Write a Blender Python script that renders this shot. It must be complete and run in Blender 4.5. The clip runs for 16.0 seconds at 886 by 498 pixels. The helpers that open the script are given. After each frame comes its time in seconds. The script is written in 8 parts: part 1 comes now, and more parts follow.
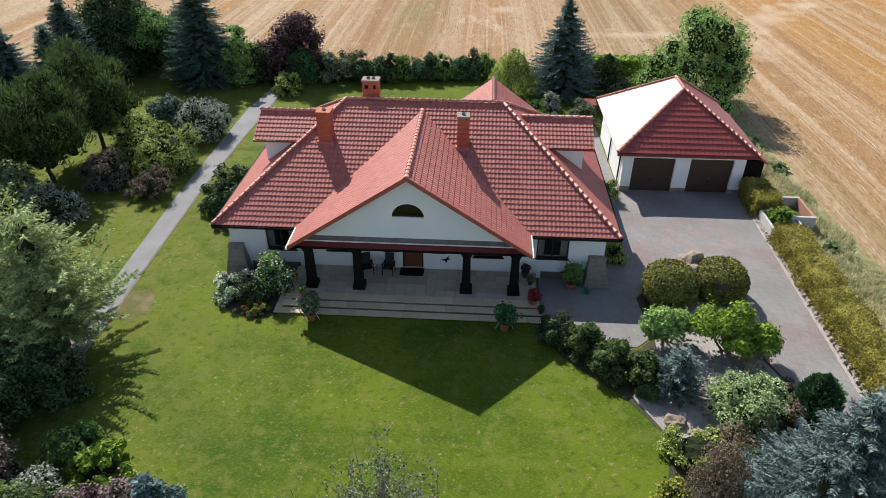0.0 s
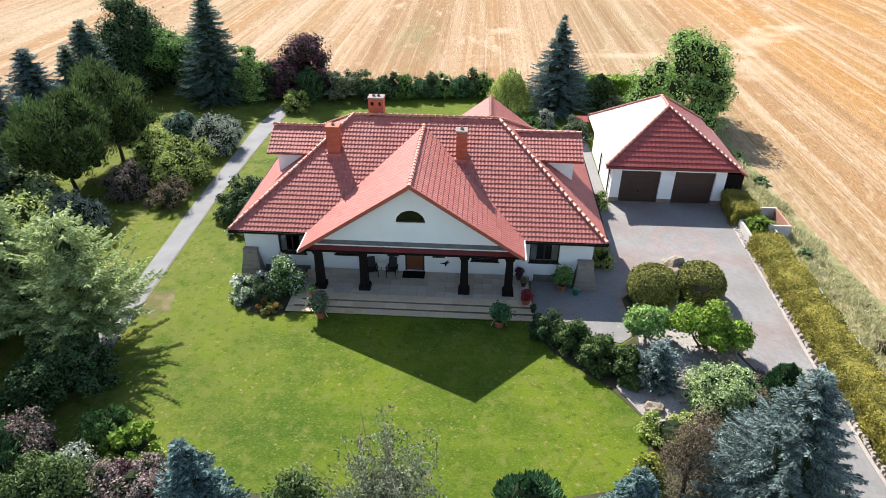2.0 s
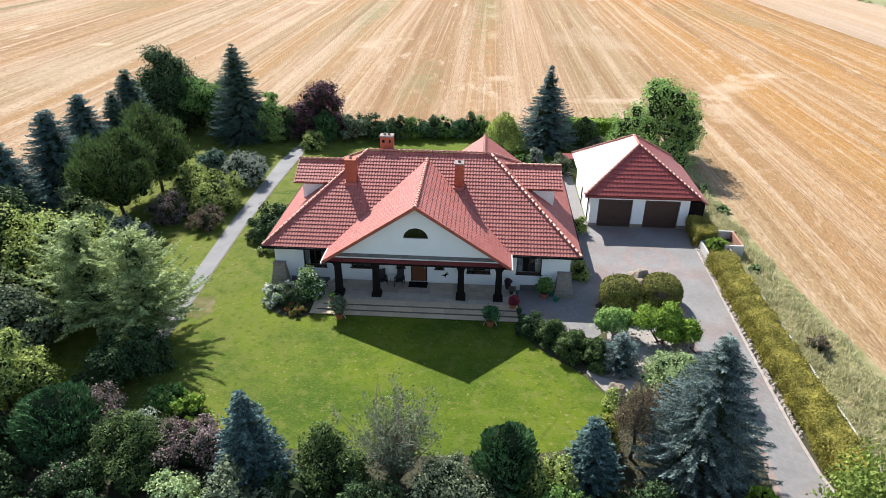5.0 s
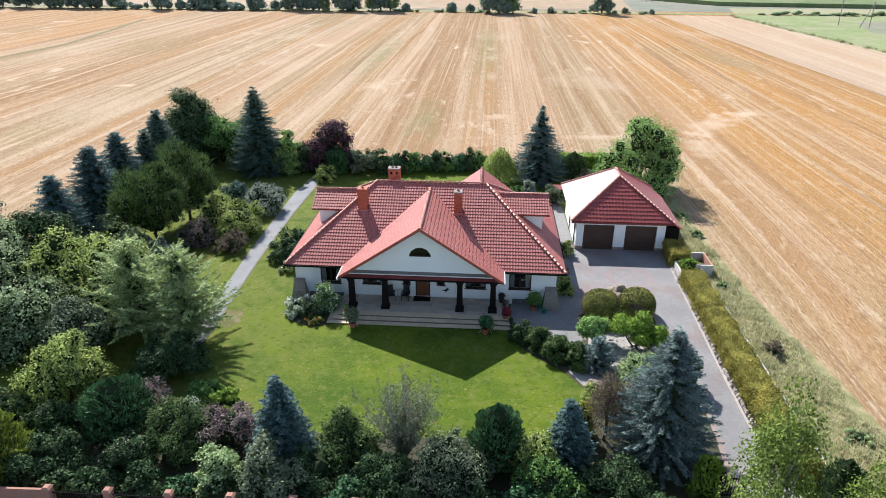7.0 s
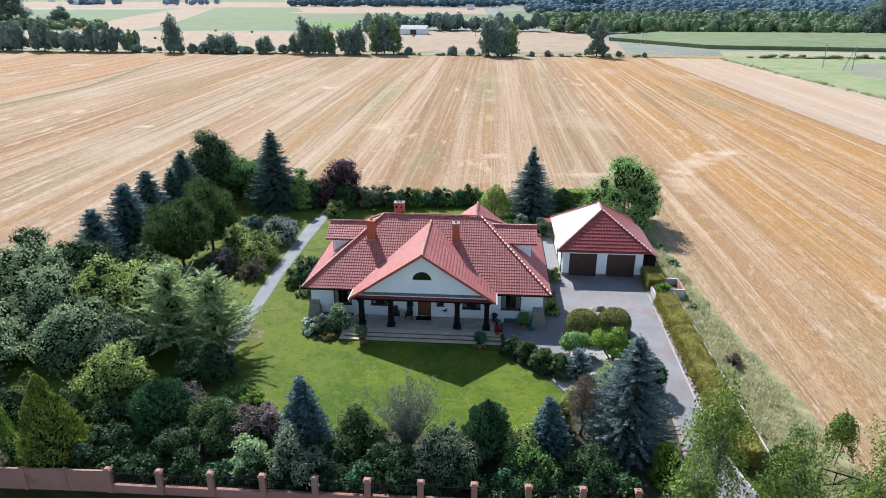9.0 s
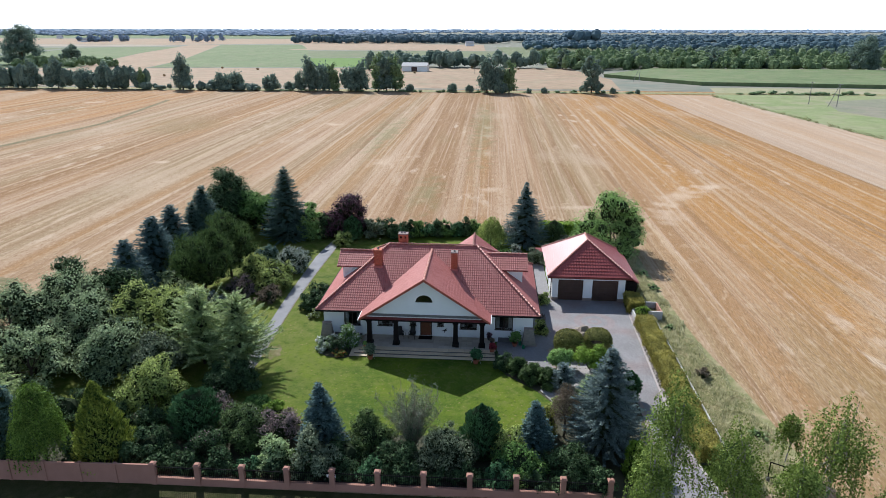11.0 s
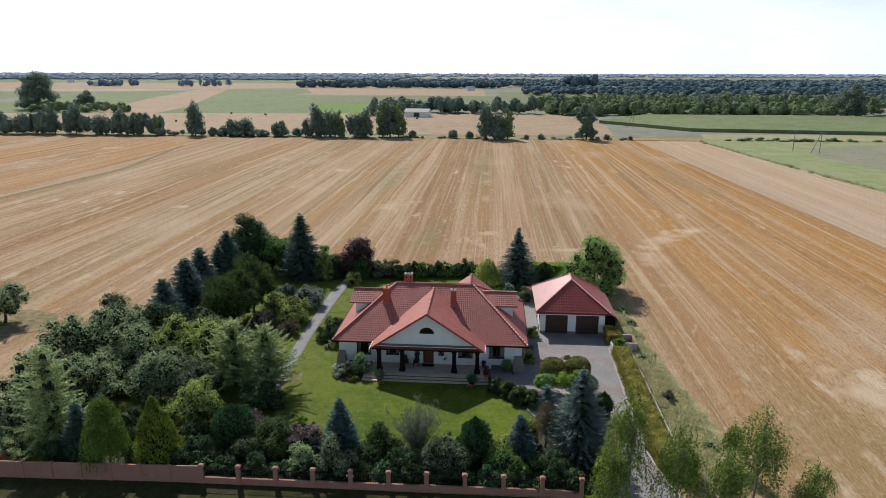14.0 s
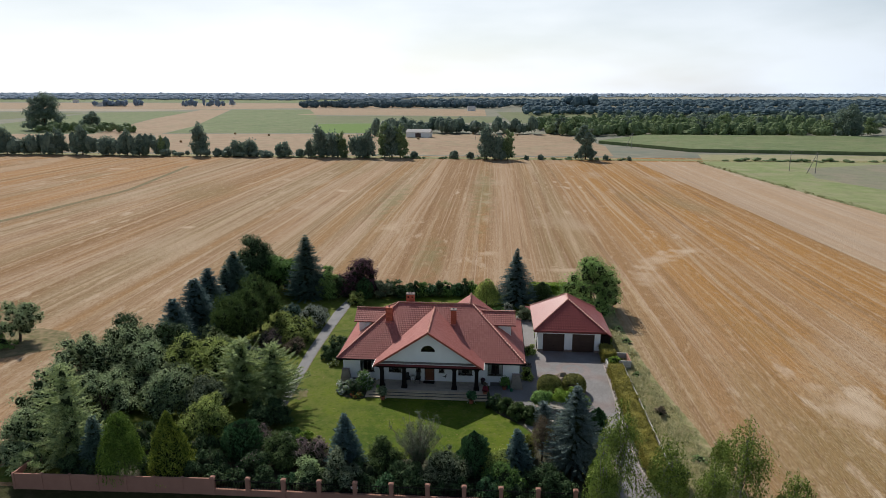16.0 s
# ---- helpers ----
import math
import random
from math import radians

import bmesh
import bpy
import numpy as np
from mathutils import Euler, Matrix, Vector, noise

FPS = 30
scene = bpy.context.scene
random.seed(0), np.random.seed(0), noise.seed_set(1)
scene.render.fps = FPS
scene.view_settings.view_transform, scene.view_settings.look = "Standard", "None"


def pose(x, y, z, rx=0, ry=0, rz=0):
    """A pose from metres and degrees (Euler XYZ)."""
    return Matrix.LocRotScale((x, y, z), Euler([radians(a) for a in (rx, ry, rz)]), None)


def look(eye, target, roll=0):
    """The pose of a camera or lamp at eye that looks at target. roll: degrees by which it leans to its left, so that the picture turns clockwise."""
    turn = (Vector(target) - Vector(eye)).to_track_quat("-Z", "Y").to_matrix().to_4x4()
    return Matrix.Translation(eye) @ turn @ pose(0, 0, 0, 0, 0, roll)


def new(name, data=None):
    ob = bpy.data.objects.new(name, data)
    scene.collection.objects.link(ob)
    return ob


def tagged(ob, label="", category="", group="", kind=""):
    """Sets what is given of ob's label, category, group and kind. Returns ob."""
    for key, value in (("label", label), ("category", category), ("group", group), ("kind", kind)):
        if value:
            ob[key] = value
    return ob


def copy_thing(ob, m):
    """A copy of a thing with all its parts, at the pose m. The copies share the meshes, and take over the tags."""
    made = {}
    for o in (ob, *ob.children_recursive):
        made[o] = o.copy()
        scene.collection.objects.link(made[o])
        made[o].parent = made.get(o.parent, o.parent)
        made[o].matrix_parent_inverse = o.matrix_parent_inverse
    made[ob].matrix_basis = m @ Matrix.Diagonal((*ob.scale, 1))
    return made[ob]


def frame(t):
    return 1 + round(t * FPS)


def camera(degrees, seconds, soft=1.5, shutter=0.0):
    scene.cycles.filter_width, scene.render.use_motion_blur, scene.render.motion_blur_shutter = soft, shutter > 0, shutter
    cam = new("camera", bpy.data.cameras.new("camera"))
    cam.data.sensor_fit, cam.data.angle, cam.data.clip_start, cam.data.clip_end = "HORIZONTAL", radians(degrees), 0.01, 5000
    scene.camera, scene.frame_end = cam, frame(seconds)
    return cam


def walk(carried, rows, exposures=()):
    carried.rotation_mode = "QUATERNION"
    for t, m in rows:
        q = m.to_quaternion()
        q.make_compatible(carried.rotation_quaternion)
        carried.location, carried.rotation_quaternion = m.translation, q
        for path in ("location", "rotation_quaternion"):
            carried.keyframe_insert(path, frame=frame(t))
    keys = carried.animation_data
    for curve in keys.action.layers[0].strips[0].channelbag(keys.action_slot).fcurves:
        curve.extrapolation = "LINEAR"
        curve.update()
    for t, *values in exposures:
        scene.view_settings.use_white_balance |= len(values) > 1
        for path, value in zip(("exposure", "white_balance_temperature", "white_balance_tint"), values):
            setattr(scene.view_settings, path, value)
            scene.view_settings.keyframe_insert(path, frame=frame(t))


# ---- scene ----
# The camera and its flight
cam = camera(68.87, 16.0, 0.6)
walk(cam, [
    (0, look((14.031, -28.686, 20.933), (12.018, 4.662, -1.063), 0.22)),
    (0.5, look((14.120, -29.219, 21.200), (12.071, 4.189, -0.701), 0.27)),
    (1, look((14.165, -29.847, 21.400), (12.109, 3.702, -0.286), 0.31)),
    (1.5, look((14.193, -30.558, 21.586), (12.136, 3.170, 0.180), 0.35)),
    (2, look((14.235, -31.356, 21.787), (12.160, 2.568, 0.695), 0.36)),
    (2.5, look((14.308, -32.242, 22.022), (12.193, 1.881, 1.258), 0.33)),
    (3, look((14.405, -33.214, 22.312), (12.244, 1.103, 1.875), 0.28)),
    (5.5, look((14.952, -39.343, 24.041), (12.550, -3.909, 5.637), 0.32)),
    (6, look((15.052, -40.747, 24.438), (12.596, -5.073, 6.513), 0.27)),
    (6.5, look((15.172, -42.228, 24.845), (12.669, -6.314, 7.412), 0.23)),
    (7, look((15.332, -43.769, 25.269), (12.773, -7.616, 8.344), 0.18)),
    (7.5, look((15.511, -45.333, 25.704), (12.891, -8.943, 9.304), 0.13)),
    (8, look((15.675, -46.890, 26.150), (13.005, -10.272, 10.276), 0.11)),
    (8.5, look((15.821, -48.433, 26.612), (13.117, -11.600, 11.249), 0.11)),
    (9, look((15.965, -49.965, 27.087), (13.240, -12.934, 12.212), 0.12)),
    (11.5, look((16.616, -57.623, 29.460), (13.792, -19.775, 16.828), 0.04)),
    (12, look((16.766, -59.147, 29.992), (13.919, -21.174, 17.746), 0.04)),
    (12.5, look((16.890, -60.673, 30.492), (14.024, -22.576, 18.642), 0.05)),
    (13, look((16.996, -62.186, 30.958), (14.114, -23.966, 19.516), 0.09)),
    (13.5, look((17.109, -63.690, 31.429), (14.205, -25.356, 20.380), 0.11)),
    (14, look((17.239, -65.148, 31.911), (14.305, -26.713, 21.225), 0.10)),
    (14.5, look((17.362, -66.407, 32.351), (14.393, -27.884, 22.000), 0.09)),
    (15, look((17.444, -67.301, 32.687), (14.447, -28.697, 22.649), 0.11)),
    (15.5, look((17.493, -67.784, 32.900), (14.474, -29.113, 23.130), 0.12)),
    (16, look((17.545, -67.900, 32.990), (14.504, -29.184, 23.408), 0.05)),
], exposures=[(0, 0.42, 6300, 10), (0.5, 1.02, 6300, 10), (1.5, 1.02, 6300, 10), (3, 0.98, 6300, 10), (5.5, 0.82, 6150, 10), (7, 0.78, 5950, 10), (9, 0.68, 5600, 10), (12.5, 0.08, 5950, 10), (14, -0.08, 6250, 10), (16, -0.32, 6400, 10)])

# World and sun
SUN = Vector((-3.74, 7.55, 7.3)).normalized()
world = bpy.data.worlds.new("sky")
scene.world = world
world.use_nodes = True
wt = world.node_tree
sky = wt.nodes.new("ShaderNodeTexSky")
sky.sky_type, sky.sun_disc = "NISHITA", False
sky.sun_elevation, sky.sun_rotation = math.asin(SUN.z), math.atan2(SUN.x, SUN.y)
sky.air_density, sky.dust_density = 1.0, 0.6
# thin bright summer haze and high cloud, thickest towards the horizon
geo = wt.nodes.new("ShaderNodeTexCoord")
sep = wt.nodes.new("ShaderNodeSeparateXYZ")
wt.links.new(geo.outputs["Generated"], sep.inputs[0])
haze = wt.nodes.new("ShaderNodeMapRange")
haze.inputs["From Min"].default_value, haze.inputs["From Max"].default_value = 0.0, 0.42
haze.inputs["To Min"].default_value, haze.inputs["To Max"].default_value = 1.0, 0.05
wt.links.new(sep.outputs["Z"], haze.inputs["Value"])
stretch = wt.nodes.new("ShaderNodeVectorMath")
stretch.operation = "MULTIPLY"
stretch.inputs[1].default_value = (1.0, 1.0, 4.0)
wt.links.new(geo.outputs["Generated"], stretch.inputs[0])
puff = wt.nodes.new("ShaderNodeTexNoise")
puff.inputs["Scale"].default_value, puff.inputs["Detail"].default_value = 2.6, 6.0
wt.links.new(stretch.outputs[0], puff.inputs["Vector"])
puffs = wt.nodes.new("ShaderNodeMapRange")
puffs.inputs["From Min"].default_value, puffs.inputs["From Max"].default_value = 0.36, 0.6
puffs.inputs["To Min"].default_value, puffs.inputs["To Max"].default_value = 0.66, 1.0
wt.links.new(puff.outputs["Fac"], puffs.inputs["Value"])
veil = wt.nodes.new("ShaderNodeMath")
veil.operation = "MULTIPLY"
wt.links.new(haze.outputs[0], veil.inputs[0])
wt.links.new(puffs.outputs[0], veil.inputs[1])
mixed = wt.nodes.new("ShaderNodeMix")
mixed.data_type = "RGBA"
wt.links.new(veil.outputs[0], mixed.inputs["Factor"])
wt.links.new(sky.outputs[0], mixed.inputs["A"])
glow = wt.nodes.new("ShaderNodeVectorMath")
glow.operation = "DOT_PRODUCT"
glow.inputs[1].default_value = tuple(SUN)
wt.links.new(geo.outputs["Generated"], glow.inputs[0])
near_sun = wt.nodes.new("ShaderNodeMapRange")
near_sun.inputs["From Min"].default_value, near_sun.inputs["From Max"].default_value = 0.32, 0.74
wt.links.new(glow.outputs["Value"], near_sun.inputs["Value"])
tint = wt.nodes.new("ShaderNodeMix")
tint.data_type = "RGBA"
tint.inputs["A"].default_value, tint.inputs["B"].default_value = (10.6, 12.0, 13.8, 1.0), (16.4, 16.9, 17.4, 1.0)
wt.links.new(near_sun.outputs[0], tint.inputs["Factor"])
wt.links.new(tint.outputs["Result"], mixed.inputs["B"])
wt.links.new(mixed.outputs["Result"], wt.nodes["Background"].inputs[0])
wt.nodes["Background"].inputs[1].default_value = 0.085

sun = new("sun", bpy.data.lights.new("sun", "SUN"))
sun.data.energy, sun.data.angle, sun.data.color = 5.2, radians(0.55), (1.0, 0.94, 0.85)
sun.matrix_world = look(SUN * 100, (0, 0, 0))

# ---------------------------------------------------------------- materials
def mat(name, c1, c2, rough=0.8, scale=1.5, fine=18.0, fine_amount=0.35, bump=0.15, metal=0.0, spec=0.4,
        random_by="", random_amount=0.3, stretch=(1, 1, 1)):
    """A surface with colour between c1 and c2 at two scales, fine relief and, if asked, a shift from piece to piece."""
    m = bpy.data.materials.new(name)
    m.use_nodes = True
    nt = m.node_tree
    n, l = nt.nodes, nt.links
    b = n["Principled BSDF"]
    b.inputs["Metallic"].default_value = metal
    b.inputs["Specular IOR Level"].default_value = spec
    tc = n.new("ShaderNodeTexCoord")
    mp = n.new("ShaderNodeMapping")
    mp.inputs["Scale"].default_value = stretch
    l.new(tc.outputs["Object"], mp.inputs["Vector"])
    big, small = n.new("ShaderNodeTexNoise"), n.new("ShaderNodeTexNoise")
    big.inputs["Scale"].default_value, big.inputs["Detail"].default_value = scale, 5
    small.inputs["Scale"].default_value, small.inputs["Detail"].default_value = fine, 4
    l.new(mp.outputs[0], big.inputs["Vector"])
    l.new(mp.outputs[0], small.inputs["Vector"])
    mix = n.new("ShaderNodeMix")
    mix.data_type = "FLOAT"
    mix.inputs["Factor"].default_value = fine_amount
    l.new(big.outputs["Fac"], mix.inputs["A"])
    l.new(small.outputs["Fac"], mix.inputs["B"])
    value = mix.outputs["Result"]
    ramp = n.new("ShaderNodeMapRange")
    ramp.inputs["From Min"].default_value, ramp.inputs["From Max"].default_value = 0.3, 0.7
    l.new(value, ramp.inputs["Value"])
    value = ramp.outputs[0]
    if random_by:
        if random_by == "object":
            src = n.new("ShaderNodeObjectInfo").outputs["Random"]
        else:
            src = n.new("ShaderNodeNewGeometry").outputs["Random Per Island"]
        m2 = n.new("ShaderNodeMix")
        m2.data_type = "FLOAT"
        m2.inputs["Factor"].default_value = random_amount
        l.new(value, m2.inputs["A"])
        l.new(src, m2.inputs["B"])
        value = m2.outputs["Result"]
    col = n.new("ShaderNodeMix")
    col.data_type = "RGBA"
    col.inputs["A"].default_value, col.inputs["B"].default_value = (*c1, 1), (*c2, 1)
    l.new(value, col.inputs["Factor"])
    l.new(col.outputs["Result"], b.inputs["Base Color"])
    rr = n.new("ShaderNodeMapRange")
    rr.inputs["To Min"].default_value, rr.inputs["To Max"].default_value = max(rough - 0.1, 0.02), min(rough + 0.1, 1)
    l.new(small.outputs["Fac"], rr.inputs["Value"])
    l.new(rr.outputs[0], b.inputs["Roughness"])
    if bump:
        bp = n.new("ShaderNodeBump")
        bp.inputs["Strength"].default_value, bp.inputs["Distance"].default_value = bump, 0.02
        l.new(small.outputs["Fac"], bp.inputs["Height"])
        l.new(bp.outputs[0], b.inputs["Normal"])
    return m


def leaf_mat(name, c1, c2, shine=0.45, through_light=0.3):
    """Leaves or needles: each leaf takes its own tone between c1 and c2, and lets some light through."""
    m = bpy.data.materials.new(name)
    m.use_nodes = True
    n, l = m.node_tree.nodes, m.node_tree.links
    b = n["Principled BSDF"]
    b.inputs["Roughness"].default_value, b.inputs["Specular IOR Level"].default_value = shine, 0.12
    isl = n.new("ShaderNodeNewGeometry").outputs["Random Per Island"]
    tc = n.new("ShaderNodeTexCoord")
    ns = n.new("ShaderNodeTexNoise")
    ns.inputs["Scale"].default_value, ns.inputs["Detail"].default_value = 1.3, 4.0
    l.new(tc.outputs["Object"], ns.inputs["Vector"])
    mx = n.new("ShaderNodeMix")
    mx.data_type = "FLOAT"
    mx.inputs["Factor"].default_value = 0.62
    l.new(isl, mx.inputs["A"])
    l.new(ns.outputs["Fac"], mx.inputs["B"])
    tone = n.new("ShaderNodeMapRange")
    tone.inputs["From Min"].default_value, tone.inputs["From Max"].default_value = 0.27, 0.73
    l.new(mx.outputs["Result"], tone.inputs["Value"])
    col = n.new("ShaderNodeMix")
    col.data_type = "RGBA"
    col.inputs["A"].default_value, col.inputs["B"].default_value = (*c1, 1), (*c2, 1)
    l.new(tone.outputs[0], col.inputs["Factor"])
    l.new(col.outputs["Result"], b.inputs["Base Color"])
    tr = n.new("ShaderNodeBsdfTranslucent")
    l.new(col.outputs["Result"], tr.inputs["Color"])
    sh = n.new("ShaderNodeMixShader")
    sh.inputs[0].default_value = through_light
    l.new(b.outputs[0], sh.inputs[1])
    l.new(tr.outputs[0], sh.inputs[2])
    l.new(sh.outputs[0], n["Material Output"].inputs["Surface"])
    return m


def block_mat(name, c1, c2, joint, w, h, rough=0.85, mortar=0.008, turn=0.0, bump=0.4, tint=None):
    """Laid blocks too small to build one by one: bond, joints, tone from block to block, stains."""
    m = mat(name, c1, c2, rough, 0.35, 25.0, 0.3, 0.0)
    n, l = m.node_tree.nodes, m.node_tree.links
    tc = n.new("ShaderNodeTexCoord")
    mp = n.new("ShaderNodeMapping")
    mp.inputs["Rotation"].default_value = (0, 0, radians(turn)) if turn is not None else (radians(90), 0, 0)
    l.new(tc.outputs["Object"], mp.inputs["Vector"])
    br = n.new("ShaderNodeTexBrick")
    br.inputs["Scale"].default_value = 1.0
    br.inputs["Brick Width"].default_value, br.inputs["Row Height"].default_value = w, h
    br.inputs["Mortar Size"].default_value = mortar
    br.inputs["Color1"].default_value = (0.9, 0.9, 0.9, 1)
    br.inputs["Color2"].default_value = (1.08, 1.08, 1.08, 1)
    br.inputs["Mortar"].default_value = (*joint, 1)
    l.new(mp.outputs[0], br.inputs["Vector"])
    mul = n.new("ShaderNodeMix")
    mul.data_type, mul.blend_type = "RGBA", "MULTIPLY"
    mul.inputs["Factor"].default_value = 1.0
    b = n["Principled BSDF"]
    old = b.inputs["Base Color"].links[0].from_socket
    l.new(old, mul.inputs["A"])
    l.new(br.outputs["Color"], mul.inputs["B"])
    out = mul.outputs["Result"]
    if tint:
        ns = n.new("ShaderNodeTexNoise")
        ns.inputs["Scale"].default_value = 0.22
        l.new(tc.outputs["Object"], ns.inputs["Vector"])
        mr = n.new("ShaderNodeMapRange")
        mr.inputs["From Min"].default_value, mr.inputs["From Max"].default_value = 0.5, 0.68
        l.new(ns.outputs["Fac"], mr.inputs["Value"])
        t2 = n.new("ShaderNodeMix")
        t2.data_type, t2.blend_type = "RGBA", "MULTIPLY"
        l.new(mr.outputs[0], t2.inputs["Factor"])
        l.new(out, t2.inputs["A"])
        t2.inputs["B"].default_value = (*tint, 1)
        out = t2.outputs["Result"]
    l.new(out, b.inputs["Base Color"])
    bp = n.new("ShaderNodeBump")
    bp.inputs["Strength"].default_value, bp.inputs["Distance"].default_value = bump, 0.01
    bp.invert = True
    l.new(br.outputs["Fac"], bp.inputs["Height"])
    l.new(bp.outputs[0], b.inputs["Normal"])
    return m


def field_mat(name="stubble_field", pale=None):
    """Stubble: swaths along y, tramlines, straw and bare soil."""
    m = bpy.data.materials.new(name)
    m.use_nodes = True
    n, l = m.node_tree.nodes, m.node_tree.links
    b = n["Principled BSDF"]
    b.inputs["Roughness"].default_value, b.inputs["Specular IOR Level"].default_value = 0.95, 0.05
    tc = n.new("ShaderNodeTexCoord")

    def noise_at(sx, sy, detail=3, skew=0.03, warp=None):
        mp = n.new("ShaderNodeMapping")
        mp.inputs["Scale"].default_value = (sx, sy, 1)
        mp.inputs["Rotation"].default_value = (0, 0, -skew)
        l.new(tc.outputs["Object"], mp.inputs["Vector"])
        t = n.new("ShaderNodeTexNoise")
        t.inputs["Scale"].default_value, t.inputs["Detail"].default_value = 1.0, detail
        l.new(mp.outputs[0], t.inputs["Vector"])
        return t.outputs["Fac"]

    def span(v, a, c, lo=0.0, hi=1.0):
        r = n.new("ShaderNodeMapRange")
        for k, x in zip(("From Min", "From Max", "To Min", "To Max"), (a, c, lo, hi)):
            r.inputs[k].default_value = x
        l.new(v, r.inputs["Value"])
        return r.outputs[0]

    def mixc(f, a, c, how="MIX"):
        x = n.new("ShaderNodeMix")
        x.data_type, x.blend_type = "RGBA", how
        l.new(f, x.inputs["Factor"])
        for k, v in (("A", a), ("B", c)):
            if isinstance(v, tuple):
                x.inputs[k].default_value = (*v, 1)
            else:
                l.new(v, x.inputs[k])
        return x.outputs["Result"]

    def rows_at(period, wobble=1.5, skew=0.03):
        """Regular bands along y, one every period metres, with a slight waver."""
        mp = n.new("ShaderNodeMapping")
        mp.inputs["Rotation"].default_value = (0, 0, -skew)
        l.new(tc.outputs["Object"], mp.inputs["Vector"])
        w = n.new("ShaderNodeTexWave")
        w.wave_type, w.bands_direction, w.wave_profile = "BANDS", "X", "SIN"
        w.inputs["Scale"].default_value = 0.31416 / period
        w.inputs["Distortion"].default_value, w.inputs["Detail"].default_value = wobble, 2.0
        w.inputs["Detail Scale"].default_value = 0.3
        l.new(mp.outputs[0], w.inputs["Vector"])
        return w.outputs["Fac"]

    def times(a, c):
        x = n.new("ShaderNodeMath")
        x.operation = "MULTIPLY"
        l.new(a, x.inputs[0])
        l.new(c, x.inputs[1])
        return x.outputs[0]

    straw, soil = (0.5, 0.381, 0.249), (0.218, 0.123, 0.0599)
    # broad bands of the combine's passes: tan, ochre, dull green, pale
    col = mixc(span(noise_at(0.075, 0.0012, 3, 0.0), 0.38, 0.62), (0.272, 0.162, 0.0799), (0.392, 0.266, 0.165))
    col = mixc(span(noise_at(0.047, 0.0016, 3, 0.01), 0.5, 0.6, 0, 0.6), col, (0.272, 0.214, 0.119))
    col = mixc(span(noise_at(0.11, 0.0018, 3, -0.01), 0.53, 0.62, 0, 0.6), col, (0.343, 0.188, 0.0749))
    col = mixc(span(noise_at(0.16, 0.0026, 4, 0.005), 0.55, 0.63, 0, 0.65), col, (0.468, 0.35, 0.24))
    sep = n.new("ShaderNodeSeparateXYZ")
    l.new(tc.outputs["Object"], sep.inputs[0])
    # ochre ground towards the eastern edge and beyond the western track
    col = mixc(times(span(sep.outputs["X"], 34, 56), span(noise_at(0.1, 0.004, 4, -0.03), 0.36, 0.56, 0.3, 1.0)), col, (0.375, 0.197, 0.062))
    col = mixc(times(span(sep.outputs["X"], -106, -114), span(noise_at(0.12, 0.006, 4), 0.4, 0.56, 0.2, 0.85)), col, (0.392, 0.209, 0.085))
    # swath edges and wheel tracks, uneven along their length
    col = mixc(times(span(rows_at(5.5, 2.6, 0.0), 0.86, 0.99), span(noise_at(0.2, 0.012, 5), 0.42, 0.62, 0.0, 0.7)), col, straw)
    col = mixc(times(span(rows_at(8.2, 2.2, 0.0), 0.1, 0.01), span(noise_at(0.16, 0.014, 5), 0.42, 0.62, 0.0, 0.75)), col, soil)
    col = mixc(times(span(rows_at(2.75, 2.0, 0.0), 0.9, 1.0), span(noise_at(0.25, 0.015, 4), 0.46, 0.62, 0.0, 0.5)), col, straw)
    col = mixc(span(noise_at(0.6, 0.004, 3, 0.0), 0.56, 0.63, 0, 0.45), col, (0.479, 0.361, 0.249))
    col = mixc(span(noise_at(0.75, 0.005, 3, 0.004), 0.36, 0.44, 0.45, 0), col, (0.229, 0.125, 0.0619))
    col = mixc(span(noise_at(2.2, 0.012, 3, 0.0), 0.57, 0.66, 0, 0.42), col, (0.533, 0.407, 0.3))
    col = mixc(span(noise_at(3.1, 0.016, 3, 0.0), 0.33, 0.42, 0.4, 0), col, (0.196, 0.109, 0.0559))
    # lodged straw, weeds, chaff
    col = mixc(span(noise_at(0.05, 0.02, 6, 0.2), 0.56, 0.68, 0, 0.5), col, (0.468, 0.361, 0.254))
    col = mixc(span(noise_at(0.03, 0.012, 6), 0.57, 0.7, 0, 0.6), col, (0.239, 0.182, 0.085))
    col = mixc(times(span(noise_at(0.35, 0.1, 7), 0.58, 0.66, 0, 0.75), span(noise_at(0.03, 0.02, 2), 0.48, 0.62)), col, (0.544, 0.428, 0.31))
    col = mixc(span(noise_at(1.1, 0.35, 6), 0.56, 0.68, 0.0, 0.45), col, straw)
    col = mixc(span(noise_at(2.3, 0.7, 6, 0.3), 0.54, 0.66, 0.0, 0.5), col, soil)
    col = mixc(span(noise_at(6.0, 1.6, 3), 0.5, 0.64, 0.0, 0.4), col, (0.185, 0.109, 0.055))
    col = mixc(span(noise_at(8.0, 2.2, 3), 0.56, 0.68, 0.0, 0.45), col, (0.577, 0.459, 0.31))

    def patch(cx, cy, sx, sy, turn, tone, most, base):
        mp = n.new("ShaderNodeMapping")
        mp.vector_type = "TEXTURE"
        mp.inputs["Location"].default_value, mp.inputs["Rotation"].default_value, mp.inputs["Scale"].default_value = (cx, cy, 0), (0, 0, turn), (sx, sy, 1)
        l.new(tc.outputs["Object"], mp.inputs["Vector"])
        ln = n.new("ShaderNodeVectorMath")
        ln.operation = "LENGTH"
        l.new(mp.outputs[0], ln.inputs[0])
        ad = n.new("ShaderNodeMath")
